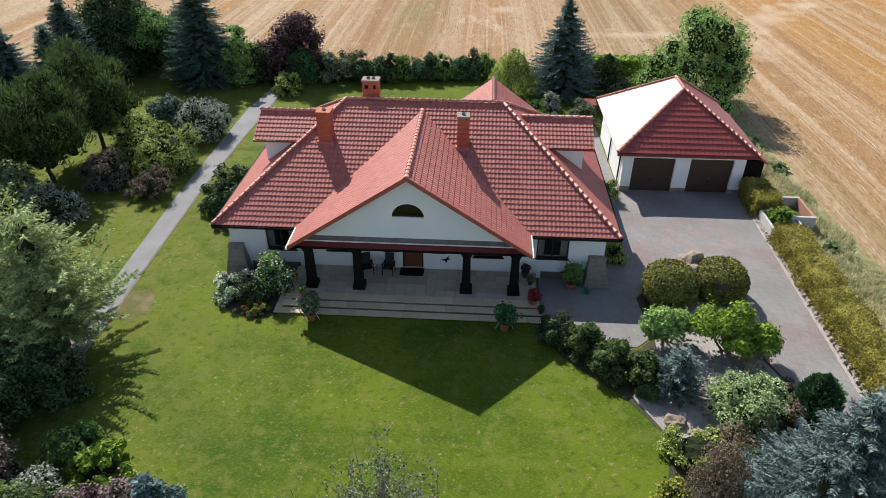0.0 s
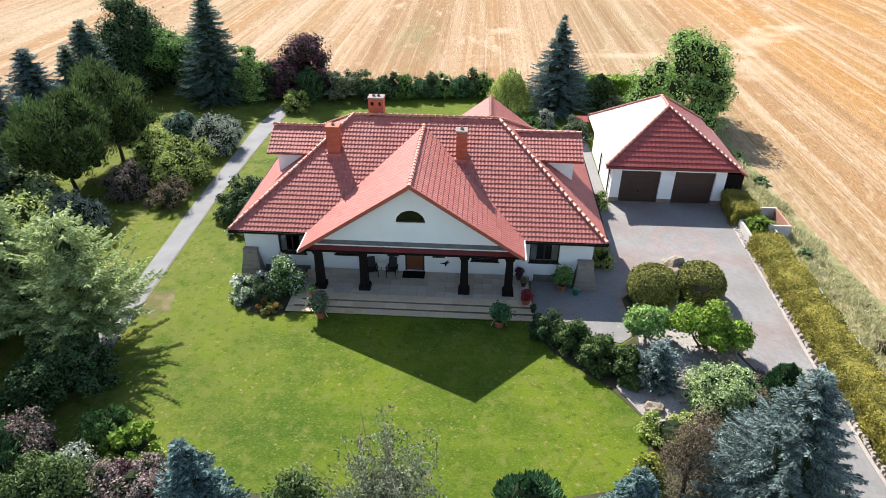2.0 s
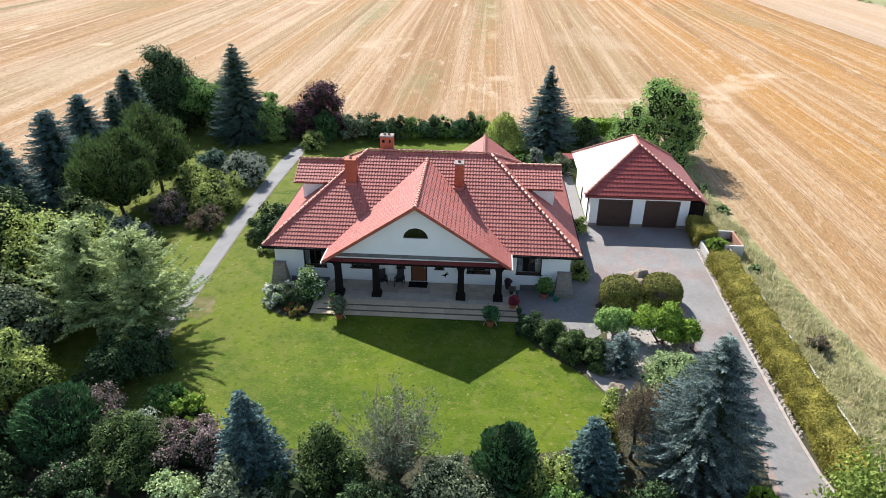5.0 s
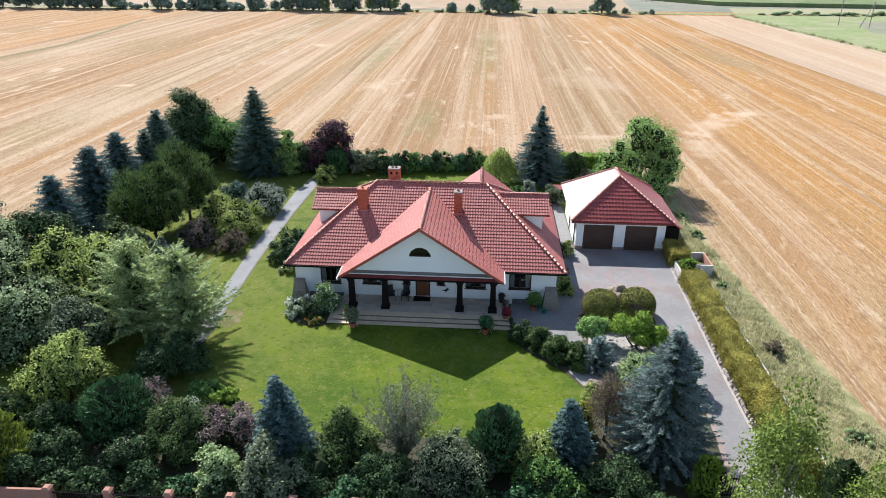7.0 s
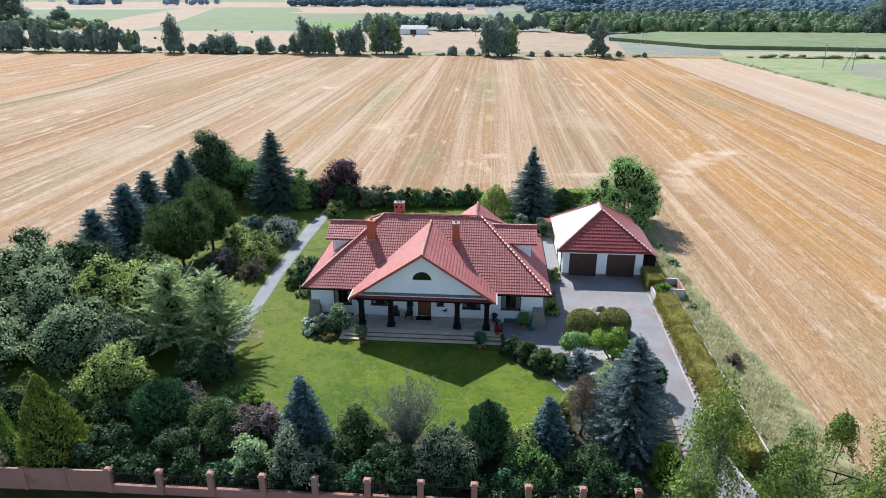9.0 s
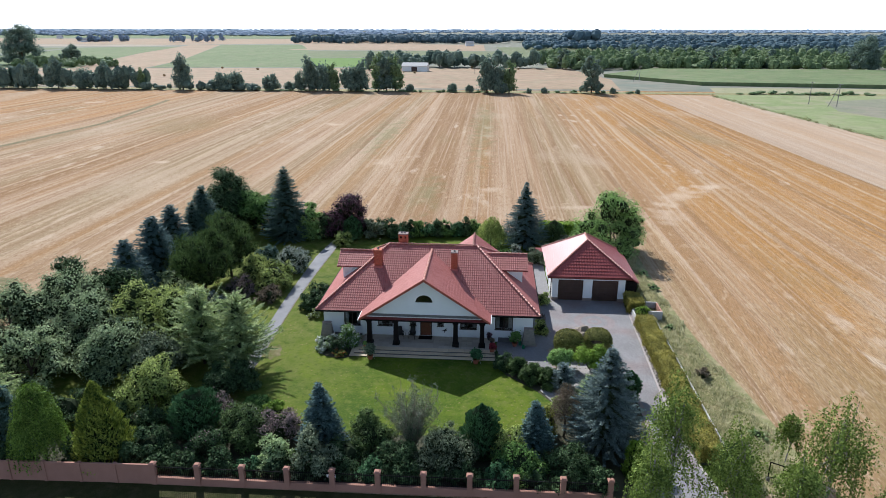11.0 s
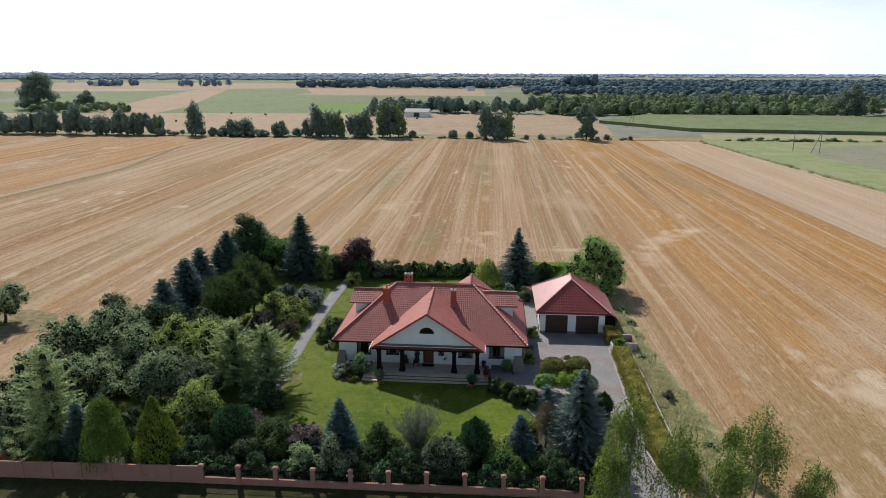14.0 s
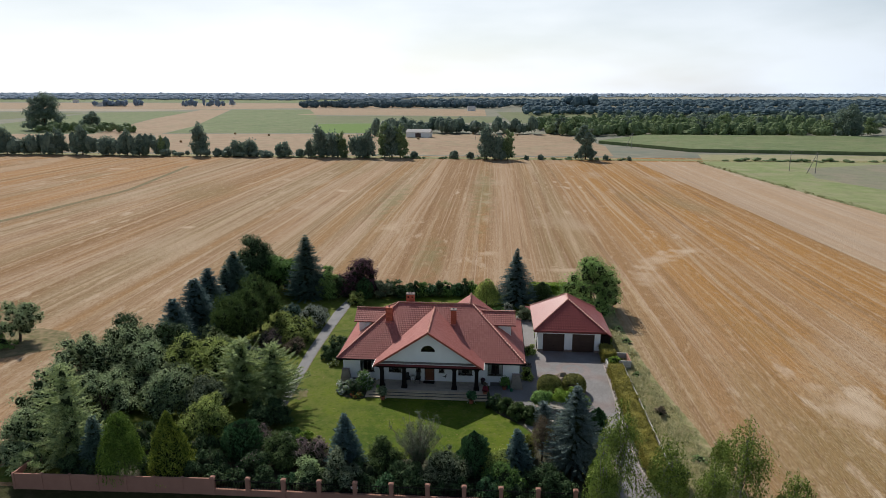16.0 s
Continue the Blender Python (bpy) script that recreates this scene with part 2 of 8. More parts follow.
        ad.operation = "MULTIPLY_ADD"
        l.new(ragged, ad.inputs[0])
        ad.inputs[1].default_value = 3.4
        l.new(ln.outputs["Value"], ad.inputs[2])
        return mixc(span(ad.outputs[0], 1.75, 2.9, most, 0.0), base, tone)

    ragged = noise_at(0.4, 0.3, 7)
    # trampled places, chaff heaps and a greener strip
    for cx, cy, sx, sy, turn, most in ((51, 60, 3.0, 10, -0.6, 0.7), (45, 46, 2.6, 6, -0.2, 0.6), (58, 68, 5.0, 2.2, 0.4, 0.75), (32, 51, 6, 1.8, 0.1, 0.65), (15.2, 141, 1.6, 3, 0, 0.8), (15.4, 125, 1.6, 3.5, 0, 0.7),
                                       (15.8, 99, 1.2, 5, 0, 0.6), (16.3, 62, 3, 2, 0, 0.6), (-33, 144, 3, 4, 0, 0.8), (-7, 88, 3.5, 6, -0.3, 0.6), (-57.5, 82.5, 3, 1.6, 0, 0.8), (-143, 197, 6, 3, 0, 0.8), (56.5, -2, 3.2, 5.0, 0, 0.85)):
        col = patch(cx, cy, sx, sy, turn, (0.512, 0.392, 0.275), most, col)
    for cx, cy, sx, sy in ((5, 60, 3, 14), (-13, 128, 4, 34), (14, 150, 4, 60)):
        col = patch(cx, cy, sx, sy, 0.0, (0.186, 0.187, 0.0876), 0.5, col)
    if pale:
        blend = n.new("ShaderNodeMix")
        blend.data_type = "RGBA"
        blend.inputs["Factor"].default_value = 0.42
        l.new(col, blend.inputs["A"])
        blend.inputs["B"].default_value = (*pale, 1)
        col = blend.outputs["Result"]
    l.new(col, b.inputs["Base Color"])
    bp = n.new("ShaderNodeBump")
    bp.inputs["Strength"].default_value, bp.inputs["Distance"].default_value = 1.0, 0.15
    l.new(noise_at(6.0, 1.2, 5), bp.inputs["Height"])
    l.new(bp.outputs[0], b.inputs["Normal"])
    return m


def grass_mat(name, greens, dry, dry_from=0.55, fine=9.0, rough=0.9, wide=1.0):
    m = bpy.data.materials.new(name)
    m.use_nodes = True
    n, l = m.node_tree.nodes, m.node_tree.links
    b = n["Principled BSDF"]
    b.inputs["Roughness"].default_value, b.inputs["Specular IOR Level"].default_value = rough, 0.1
    tc = n.new("ShaderNodeTexCoord")

    def noise_at(s, d=4):
        t = n.new("ShaderNodeTexNoise")
        t.inputs["Scale"].default_value, t.inputs["Detail"].default_value = s, d
        l.new(tc.outputs["Object"], t.inputs["Vector"])
        return t.outputs["Fac"]

    def mixc(v, a, c, lo, hi, top=1.0):
        r = n.new("ShaderNodeMapRange")
        for k, x in zip(("From Min", "From Max", "To Min", "To Max"), (lo, hi, 0, top)):
            r.inputs[k].default_value = x
        l.new(v, r.inputs["Value"])
        x = n.new("ShaderNodeMix")
        x.data_type = "RGBA"
        l.new(r.outputs[0], x.inputs["Factor"])
        for k, q in (("A", a), ("B", c)):
            if isinstance(q, tuple):
                x.inputs[k].default_value = (*q, 1)
            else:
                l.new(q, x.inputs[k])
        return x.outputs["Result"]

    col = mixc(noise_at(0.25 * wide), greens[0], greens[1], 0.3, 0.7)
    col = mixc(noise_at(1.6 * wide, 5), col, greens[2], 0.42, 0.72, 0.8)
    col = mixc(noise_at(0.9 * wide, 7), col, dry, dry_from, dry_from + 0.2, 0.75)
    col = mixc(noise_at(fine, 5), col, tuple(0.6 * g for g in greens[0]), 0.5, 0.8, 0.6)
    col = mixc(noise_at(fine * 4, 2), col, tuple(1.5 * g for g in greens[1]), 0.55, 0.8, 0.5)
    l.new(col, b.inputs["Base Color"])
    bp = n.new("ShaderNodeBump")
    bp.inputs["Strength"].default_value, bp.inputs["Distance"].default_value = 0.9, 0.06
    l.new(noise_at(fine * 2.5, 5), bp.inputs["Height"])
    l.new(bp.outputs[0], b.inputs["Normal"])
    return m


def lawn_mat():
    """Mown lawn: soft bands, clover and daisies, scuffed soil, drier towards the path."""
    m = bpy.data.materials.new("lawn_grass")
    m.use_nodes = True
    n, l = m.node_tree.nodes, m.node_tree.links
    b = n["Principled BSDF"]
    b.inputs["Roughness"].default_value, b.inputs["Specular IOR Level"].default_value = 0.9, 0.1
    tc = n.new("ShaderNodeTexCoord")

    def noise_at(sx, sy, detail=4, turn=0.0):
        mp = n.new("ShaderNodeMapping")
        mp.inputs["Scale"].default_value, mp.inputs["Rotation"].default_value = (sx, sy, 1), (0, 0, turn)
        l.new(tc.outputs["Object"], mp.inputs["Vector"])
        t = n.new("ShaderNodeTexNoise")
        t.inputs["Scale"].default_value, t.inputs["Detail"].default_value = 1.0, detail
        l.new(mp.outputs[0], t.inputs["Vector"])
        return t.outputs["Fac"]

    def span(v, lo, hi, low=0.0, top=1.0):
        r = n.new("ShaderNodeMapRange")
        for k, x in zip(("From Min", "From Max", "To Min", "To Max"), (lo, hi, low, top)):
            r.inputs[k].default_value = x
        l.new(v, r.inputs["Value"])
        return r.outputs[0]

    def times(a, c):
        x = n.new("ShaderNodeMath")
        x.operation = "MULTIPLY"
        l.new(a, x.inputs[0])
        l.new(c, x.inputs[1])
        return x.outputs[0]

    def mixc(f, a, c):
        x = n.new("ShaderNodeMix")
        x.data_type = "RGBA"
        l.new(f, x.inputs["Factor"])
        for k, q in (("A", a), ("B", c)):
            if isinstance(q, tuple):
                x.inputs[k].default_value = (*q, 1)
            else:
                l.new(q, x.inputs[k])
        return x.outputs["Result"]

    sep = n.new("ShaderNodeSeparateXYZ")
    l.new(tc.outputs["Object"], sep.inputs[0])
    col = mixc(span(noise_at(0.14, 0.14, 4), 0.4, 0.6), (0.0419, 0.0881, 0.00727), (0.111, 0.153, 0.00969))
    col = mixc(span(noise_at(0.45, 0.45, 6), 0.46, 0.66, 0, 0.55), col, (0.0454, 0.0856, 0.00807))
    col = mixc(span(noise_at(0.2, 1.3, 5, 0.45), 0.46, 0.66, 0, 0.45), col, (0.122, 0.154, 0.0178))
    # drier grass by the path, patchy over the rest
    col = mixc(times(span(sep.outputs["X"], 7, -4), span(noise_at(0.9, 0.9, 7), 0.4, 0.6, 0.15, 0.8)), col, (0.158, 0.163, 0.0404))
    col = mixc(span(noise_at(1.3, 1.3, 8), 0.52, 0.66, 0, 0.65), col, (0.136, 0.15, 0.0323))
    col = mixc(span(noise_at(2.6, 2.6, 7, 0.5), 0.54, 0.68, 0, 0.6), col, (0.0409, 0.0753, 0.00646))
    # blades, clover, daisies
    col = mixc(span(noise_at(7, 9, 6), 0.48, 0.72, 0, 0.6), col, (0.15, 0.179, 0.0283))
    col = mixc(span(noise_at(11, 13, 6), 0.48, 0.76, 0, 0.35), col, (0.0409, 0.0667, 0.00646))
    col = mixc(times(span(noise_at(4.2, 4.2, 5), 0.6, 0.7, 0, 0.75), span(noise_at(0.3, 0.3, 3), 0.4, 0.58)), col, (0.275, 0.2, 0.1))
    col = mixc(times(span(noise_at(5.3, 5.3, 3, 0.7), 0.7, 0.76, 0, 0.9), span(noise_at(0.5, 0.5, 3), 0.4, 0.55)), col, (0.37, 0.31, 0.19))
    l.new(col, b.inputs["Base Color"])
    bp = n.new("ShaderNodeBump")
    bp.inputs["Strength"].default_value, bp.inputs["Distance"].default_value = 0.5, 0.05
    l.new(noise_at(20, 20, 5), bp.inputs["Height"])
    l.new(bp.outputs[0], b.inputs["Normal"])
    return m


M_FIELD = field_mat()
M_PALEROWS = field_mat("pale_stubble_rows", (0.5, 0.42, 0.34))
M_LAWN = lawn_mat()
# Verge grass outside the fence, with the trees' shade put into its dark colour.
M_ROUGHGRASS = grass_mat("shade_dark_verge_grass", ((0.03, 0.036, 0.011), (0.045, 0.05, 0.016), (0.06, 0.058, 0.021)), (0.085, 0.07, 0.035), 0.5)
M_VERGE = grass_mat("dry_grass", ((0.17, 0.18, 0.07), (0.24, 0.235, 0.105), (0.33, 0.29, 0.155)), (0.43, 0.34, 0.21), 0.48)
M_MEADOW = grass_mat("meadow", ((0.2, 0.245, 0.1), (0.25, 0.28, 0.125), (0.29, 0.295, 0.16)), (0.3, 0.27, 0.17), 0.47, 0.25, wide=0.07)
M_CROP = grass_mat("green_crop", ((0.12, 0.165, 0.07), (0.16, 0.2, 0.09), (0.2, 0.225, 0.11)), (0.22, 0.21, 0.12), 0.5, 0.35, wide=0.07)
M_BRIGHT = grass_mat("young_crop", ((0.108, 0.194, 0.036), (0.130, 0.209, 0.043), (0.144, 0.216, 0.058)), (0.173, 0.194, 0.072), 0.6, 0.3, wide=0.07)
M_PALE = grass_mat("pale_stubble", ((0.323, 0.272, 0.204), (0.357, 0.302, 0.230), (0.391, 0.332, 0.255)), (0.297, 0.246, 0.170), 0.45, 0.5, wide=0.07)
M_TAN = grass_mat("tan_stubble", ((0.3, 0.21, 0.135), (0.35, 0.25, 0.165), (0.4, 0.3, 0.2)), (0.27, 0.23, 0.14), 0.48, 0.2, wide=0.07)
M_DULLGREEN = grass_mat("dull_green_field", ((0.13, 0.16, 0.075), (0.16, 0.185, 0.09), (0.19, 0.2, 0.11)), (0.21, 0.19, 0.12), 0.5, 0.2, wide=0.07)
M_PALEGREEN = grass_mat("mown_hay_strip", ((0.25, 0.25, 0.13), (0.29, 0.28, 0.155), (0.32, 0.3, 0.18)), (0.34, 0.3, 0.2), 0.45, 0.4, wide=0.07)
M_BAREMEADOW = grass_mat("bare_meadow", ((0.215, 0.215, 0.15), (0.25, 0.235, 0.17), (0.21, 0.225, 0.13)), (0.28, 0.24, 0.18), 0.48, 0.25, wide=0.07)
M_WEEDS = grass_mat("weedy_track", ((0.12, 0.12, 0.05), (0.17, 0.15, 0.075), (0.24, 0.19, 0.1)), (0.3, 0.22, 0.13), 0.42, 0.6)
# Far fields: greyed and lightened, with distance haze put into the colour.
M_FARSOIL = grass_mat("hazed_far_fields", ((0.187, 0.194, 0.144), (0.230, 0.216, 0.166), (0.274, 0.245, 0.194)), (0.158, 0.187, 0.144), 0.45, 0.02, wide=0.07)
M_STUCCO = mat("white_render", (0.8, 0.8, 0.79), (0.87, 0.87, 0.86), 0.9, 0.7, 60, 0.3, 0.15, spec=0.2)
M_TILE = mat("red_roof_tile", (0.345, 0.108, 0.09), (0.46, 0.17, 0.142), 0.62, 0.5, 9, 0.4, 0.12, spec=0.25, random_by="object", random_amount=0.25)
M_TILES = mat("red_roof_tiles", (0.345, 0.108, 0.09), (0.46, 0.17, 0.142), 0.62, 0.5, 9, 0.4, 0.12, spec=0.25, random_by="island", random_amount=0.5)
M_RIDGE = mat("ridge_tile_clay", (0.37, 0.125, 0.09), (0.52, 0.25, 0.185), 0.5, 1.2, 14, 0.5, 0.1, random_by="object")
M_GTILES = mat("garage_roof_tiles", (0.25, 0.045, 0.038), (0.33, 0.07, 0.058), 0.42, 0.6, 12, 0.4, 0.02, spec=0.5, random_by="island", random_amount=0.25)
gt = M_GTILES.node_tree.nodes["Principled BSDF"]
gt.inputs["Coat Weight"].default_value, gt.inputs["Coat Roughness"].default_value = 0.1, 0.32
M_MAROON = mat("maroon_metal", (0.15, 0.022, 0.022), (0.19, 0.033, 0.03), 0.45, 1.0, 20, 0.3, 0.03, spec=0.5)
M_RAKE = mat("red_barge_tile", (0.3, 0.075, 0.05), (0.38, 0.105, 0.07), 0.55, 2.0, 20, 0.4, 0.1)
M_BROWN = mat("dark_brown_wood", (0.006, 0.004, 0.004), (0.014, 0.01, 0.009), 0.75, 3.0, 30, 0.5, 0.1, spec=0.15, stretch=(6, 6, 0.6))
M_FRAME = mat("brown_window_frame", (0.03, 0.018, 0.012), (0.05, 0.03, 0.02), 0.5, 4.0, 40, 0.4, 0.05)
M_DOOR = mat("reddish_door_wood", (0.12, 0.04, 0.018), (0.2, 0.075, 0.035), 0.45, 3.0, 30, 0.4, 0.08, stretch=(8, 8, 0.8))
M_GDOOR = mat("brown_garage_door", (0.05, 0.027, 0.02), (0.072, 0.04, 0.03), 0.5, 1.5, 40, 0.3, 0.04)
M_STEP = mat("sandstone_slab", (0.45, 0.35, 0.23), (0.7, 0.57, 0.4), 0.85, 1.2, 16, 0.4, 0.2, random_by="object", random_amount=0.45)
M_SLAB = mat("grey_stone_slab", (0.36, 0.3, 0.24), (0.6, 0.52, 0.42), 0.75, 1.2, 16, 0.4, 0.15, random_by="object", random_amount=0.5)
M_ROCK = mat("rough_grey_stone", (0.17, 0.15, 0.12), (0.36, 0.31, 0.26), 0.9, 3, 14, 0.5, 0.4, random_by="object", random_amount=0.4)
M_BOULDER = mat("weathered_boulder", (0.14, 0.105, 0.075), (0.4, 0.33, 0.26), 0.95, 2.2, 9, 0.5, 1.0)
M_PLINTH = mat("dark_stone_plinth", (0.1, 0.095, 0.09), (0.2, 0.185, 0.17), 0.85, 3, 20, 0.5, 0.3)
M_BRICK = block_mat("chimney_brick", (0.36, 0.09, 0.05), (0.48, 0.14, 0.075), (0.75, 0.62, 0.55), 0.25, 0.075, 0.8, 0.008, None)
M_CAP = mat("pale_concrete", (0.2, 0.155, 0.135), (0.32, 0.25, 0.22), 0.85, 3, 20, 0.4, 0.15)
M_PAVE = block_mat("block_paving", (0.195, 0.187, 0.186), (0.27, 0.26, 0.256), (0.7, 0.68, 0.66), 0.2, 0.1, 0.85, 0.006, 45, 0.3, (0.98, 0.8, 0.76))
M_PAVERED = block_mat("reddish_block_paving", (0.215, 0.18, 0.172), (0.29, 0.245, 0.235), (0.7, 0.66, 0.64), 0.2, 0.1, 0.85, 0.006, 45, 0.3)
M_WORN = grass_mat("worn_lawn", ((0.12, 0.115, 0.045), (0.17, 0.15, 0.07), (0.1, 0.125, 0.025)), (0.25, 0.205, 0.12), 0.5)
M_ASPHALT = mat("grey_asphalt", (0.17, 0.17, 0.175), (0.27, 0.265, 0.265), 0.9, 0.6, 30, 0.35, 0.25)
M_KERB = mat("concrete_kerb", (0.4, 0.38, 0.35), (0.55, 0.53, 0.5), 0.9, 2, 25, 0.4, 0.15)
M_GRAVEL = mat("pale_gravel", (0.16, 0.14, 0.125), (0.48, 0.45, 0.42), 0.95, 1.0, 26, 0.75, 0.8)
M_VERGEGRAVEL = mat("pinkish_edging_gravel", (0.22, 0.19, 0.175), (0.5, 0.44, 0.41), 0.95, 3.0, 30, 0.7, 0.8)
M_SOIL = mat("bark_soil", (0.03, 0.03, 0.015), (0.075, 0.07, 0.035), 0.95, 1.2, 16, 0.5, 0.5)
M_BARK = mat("bark", (0.05, 0.038, 0.028), (0.12, 0.09, 0.065), 0.95, 3, 20, 0.5, 0.5, stretch=(3, 3, 0.6))
M_BIRCHBARK = mat("birch_bark", (0.08, 0.07, 0.06), (0.4, 0.38, 0.34), 0.8, 2, 9, 0.5, 0.2, stretch=(1, 1, 3))
M_TWIG = mat("dry_twigs", (0.2, 0.165, 0.13), (0.36, 0.3, 0.25), 0.95, 3, 20, 0.5, 0.2)
M_FENCE = mat("salmon_concrete_block", (0.31, 0.155, 0.11), (0.41, 0.215, 0.155), 0.9, 1.2, 22, 0.4, 0.2, random_by="object", random_amount=0.25)
M_IRON = mat("black_iron", (0.006, 0.006, 0.006), (0.012, 0.012, 0.013), 0.8, 4, 40, 0.3, 0.05, spec=0.08)
M_POT = mat("terracotta", (0.34, 0.1, 0.06), (0.46, 0.16, 0.09), 0.75, 5, 30, 0.4, 0.1)
M_DARKPOT = mat("dark_glazed_pot", (0.03, 0.025, 0.022), (0.06, 0.05, 0.045), 0.4, 5, 30, 0.4, 0.05)
M_GREENPLASTIC = mat("green_plastic", (0.01, 0.13, 0.07), (0.015, 0.17, 0.09), 0.35, 4, 30, 0.2, 0.02)
M_WHITEPAINT = mat("white_paint", (0.72, 0.72, 0.7), (0.8, 0.8, 0.78), 0.5, 3, 30, 0.3, 0.03)
M_WEAVE = mat("black_wicker", (0.012, 0.011, 0.012), (0.03, 0.028, 0.028), 0.6, 30, 90, 0.5, 0.4)
M_METALGREY = mat("grey_steel", (0.25, 0.26, 0.27), (0.38, 0.38, 0.39), 0.4, 3, 30, 0.3, 0.03, metal=0.8)
M_POLE = mat("weathered_pole", (0.2, 0.19, 0.17), (0.32, 0.3, 0.28), 0.9, 2, 20, 0.4, 0.1)
M_STRAW = mat("straw_bale", (0.2, 0.13, 0.06), (0.34, 0.23, 0.11), 0.95, 2, 10, 0.5, 0.3)

# Dark filler for plant crowns: the shade inside them is put into its colour.
M_INNER = mat("crown_shade", (0.014, 0.022, 0.01), (0.032, 0.044, 0.021), 0.95, 2, 12, 0.5, 0.3, spec=0.05)

M_GLASS = bpy.data.materials.new("window_glass")
M_GLASS.use_nodes = True
gb = M_GLASS.node_tree.nodes["Principled BSDF"]
gb.inputs["Base Color"].default_value = (0.9, 0.95, 0.95, 1)
gb.inputs["Roughness"].default_value, gb.inputs["IOR"].default_value = 0.03, 1.45
gb.inputs["Transmission Weight"].default_value = 1.0
# Room surfaces behind the windows: indoor dimness is put into the colour.
M_ROOM = mat("dim_interior", (0.03, 0.028, 0.025), (0.06, 0.055, 0.05), 0.9, 1, 10, 0.3, 0.0)
M_CURTAIN = mat("net_curtain", (0.25, 0.24, 0.22), (0.4, 0.38, 0.36), 0.9, 6, 30, 0.5, 0.1, stretch=(6, 6, 0.3))

L_SPRUCE = leaf_mat("blue_spruce_needles", (0.03, 0.058, 0.054), (0.2, 0.31, 0.295), 0.65, 0.16)
L_DARKSPRUCE = leaf_mat("dark_spruce_needles", (0.0286, 0.0546, 0.039), (0.182, 0.284, 0.23), 0.65, 0.15)
L_SILVERSPRUCE = leaf_mat("silver_spruce_needles", (0.0281, 0.0487, 0.044), (0.302, 0.389, 0.364), 0.65, 0.16)
L_PINE = leaf_mat("pine_needles", (0.0177, 0.0394, 0.0109), (0.17, 0.245, 0.0782), 0.65, 0.14)
L_LARCH = leaf_mat("larch_needles", (0.12, 0.18, 0.0675), (0.609, 0.696, 0.319), 0.65, 0.3)
L_APPLE = leaf_mat("apple_leaves", (0.07, 0.115, 0.055), (0.52, 0.62, 0.33), 0.65, 0.3)
L_OLIVE = leaf_mat("olive_leaves", (0.0702, 0.112, 0.0281), (0.583, 0.671, 0.197), 0.65, 0.3)
L_GREEN = leaf_mat("green_leaves", (0.026, 0.065, 0.0156), (0.27, 0.452, 0.115), 0.65, 0.24)
L_LIGHT = leaf_mat("light_green_leaves", (0.0743, 0.141, 0.0335), (0.423, 0.629, 0.19), 0.65, 0.25)
L_DARK = leaf_mat("dark_leaves", (0.0117, 0.0299, 0.0117), (0.12, 0.194, 0.0783), 0.65, 0.17)
L_PURPLE = leaf_mat("purple_leaves", (0.0208, 0.0104, 0.0156), (0.182, 0.0905, 0.116), 0.65, 0.19)
L_MAUVE = leaf_mat("mauve_leaves", (0.05, 0.042, 0.036), (0.36, 0.28, 0.26), 0.65, 0.2)
L_SILVER = leaf_mat("silver_leaves", (0.052, 0.078, 0.0468), (0.567, 0.621, 0.513), 0.65, 0.17)
L_GREY = leaf_mat("grey_green_leaves", (0.035, 0.055, 0.028), (0.28, 0.33, 0.2), 0.65, 0.19)
L_VARIEG = leaf_mat("pale_variegated_leaves", (0.065, 0.117, 0.0364), (0.567, 0.702, 0.338), 0.65, 0.22)
L_GOLD = leaf_mat("golden_sprays", (0.064, 0.097, 0.013), (0.406, 0.406, 0.079), 0.65, 0.24)
L_LIME = leaf_mat("lime_sprays", (0.065, 0.131, 0.014), (0.359, 0.507, 0.075), 0.65, 0.25)
L_THUJA = leaf_mat("thuja_sprays", (0.0169, 0.0455, 0.0195), (0.119, 0.252, 0.103), 0.65, 0.14)
L_YELLOWTHUJA = leaf_mat("yellowish_thuja_sprays", (0.0364, 0.0812, 0.0196), (0.43, 0.49, 0.08), 0.65, 0.15)
L_WEEPING = leaf_mat("weeping_sprays", (0.028, 0.062, 0.01), (0.27, 0.4, 0.07), 0.65, 0.14)
L_HEDGE = leaf_mat("clipped_hedge_leaves", (0.075, 0.085, 0.016), (0.46, 0.4, 0.09), 0.65, 0.17)
L_TOPIARY = leaf_mat("clipped_bush_leaves", (0.042, 0.0578, 0.0126), (0.341, 0.327, 0.0893), 0.65, 0.16)
L_RED = leaf_mat("red_leaves", (0.082, 0.011, 0.016), (0.497, 0.082, 0.101), 0.65, 0.20)
L_WHITE = leaf_mat("white_petals", (0.55, 0.55, 0.506), (0.85, 0.85, 0.836), 0.65, 0.28)
L_PINK = leaf_mat("pink_petals", (0.385, 0.22, 0.264), (0.66, 0.44, 0.495), 0.65, 0.28)
L_ORANGE = leaf_mat("orange_petals", (0.44, 0.066, 0.022), (0.66, 0.176, 0.066), 0.65, 0.28)
L_BROWN = leaf_mat("withered_leaves", (0.06, 0.048, 0.032), (0.3, 0.235, 0.16), 0.65, 0.2)
L_BIRCH = leaf_mat("birch_leaves", (0.05, 0.085, 0.014), (0.3, 0.39, 0.085), 0.65, 0.26)
# Far foliage: bluish distance haze is put into the colours, most at the horizon.
L_FAR = leaf_mat("far_hazed_foliage", (0.11, 0.16, 0.132), (0.259, 0.33, 0.237), 0.65, 0.35)
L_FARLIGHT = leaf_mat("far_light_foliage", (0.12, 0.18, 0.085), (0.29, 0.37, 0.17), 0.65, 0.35)
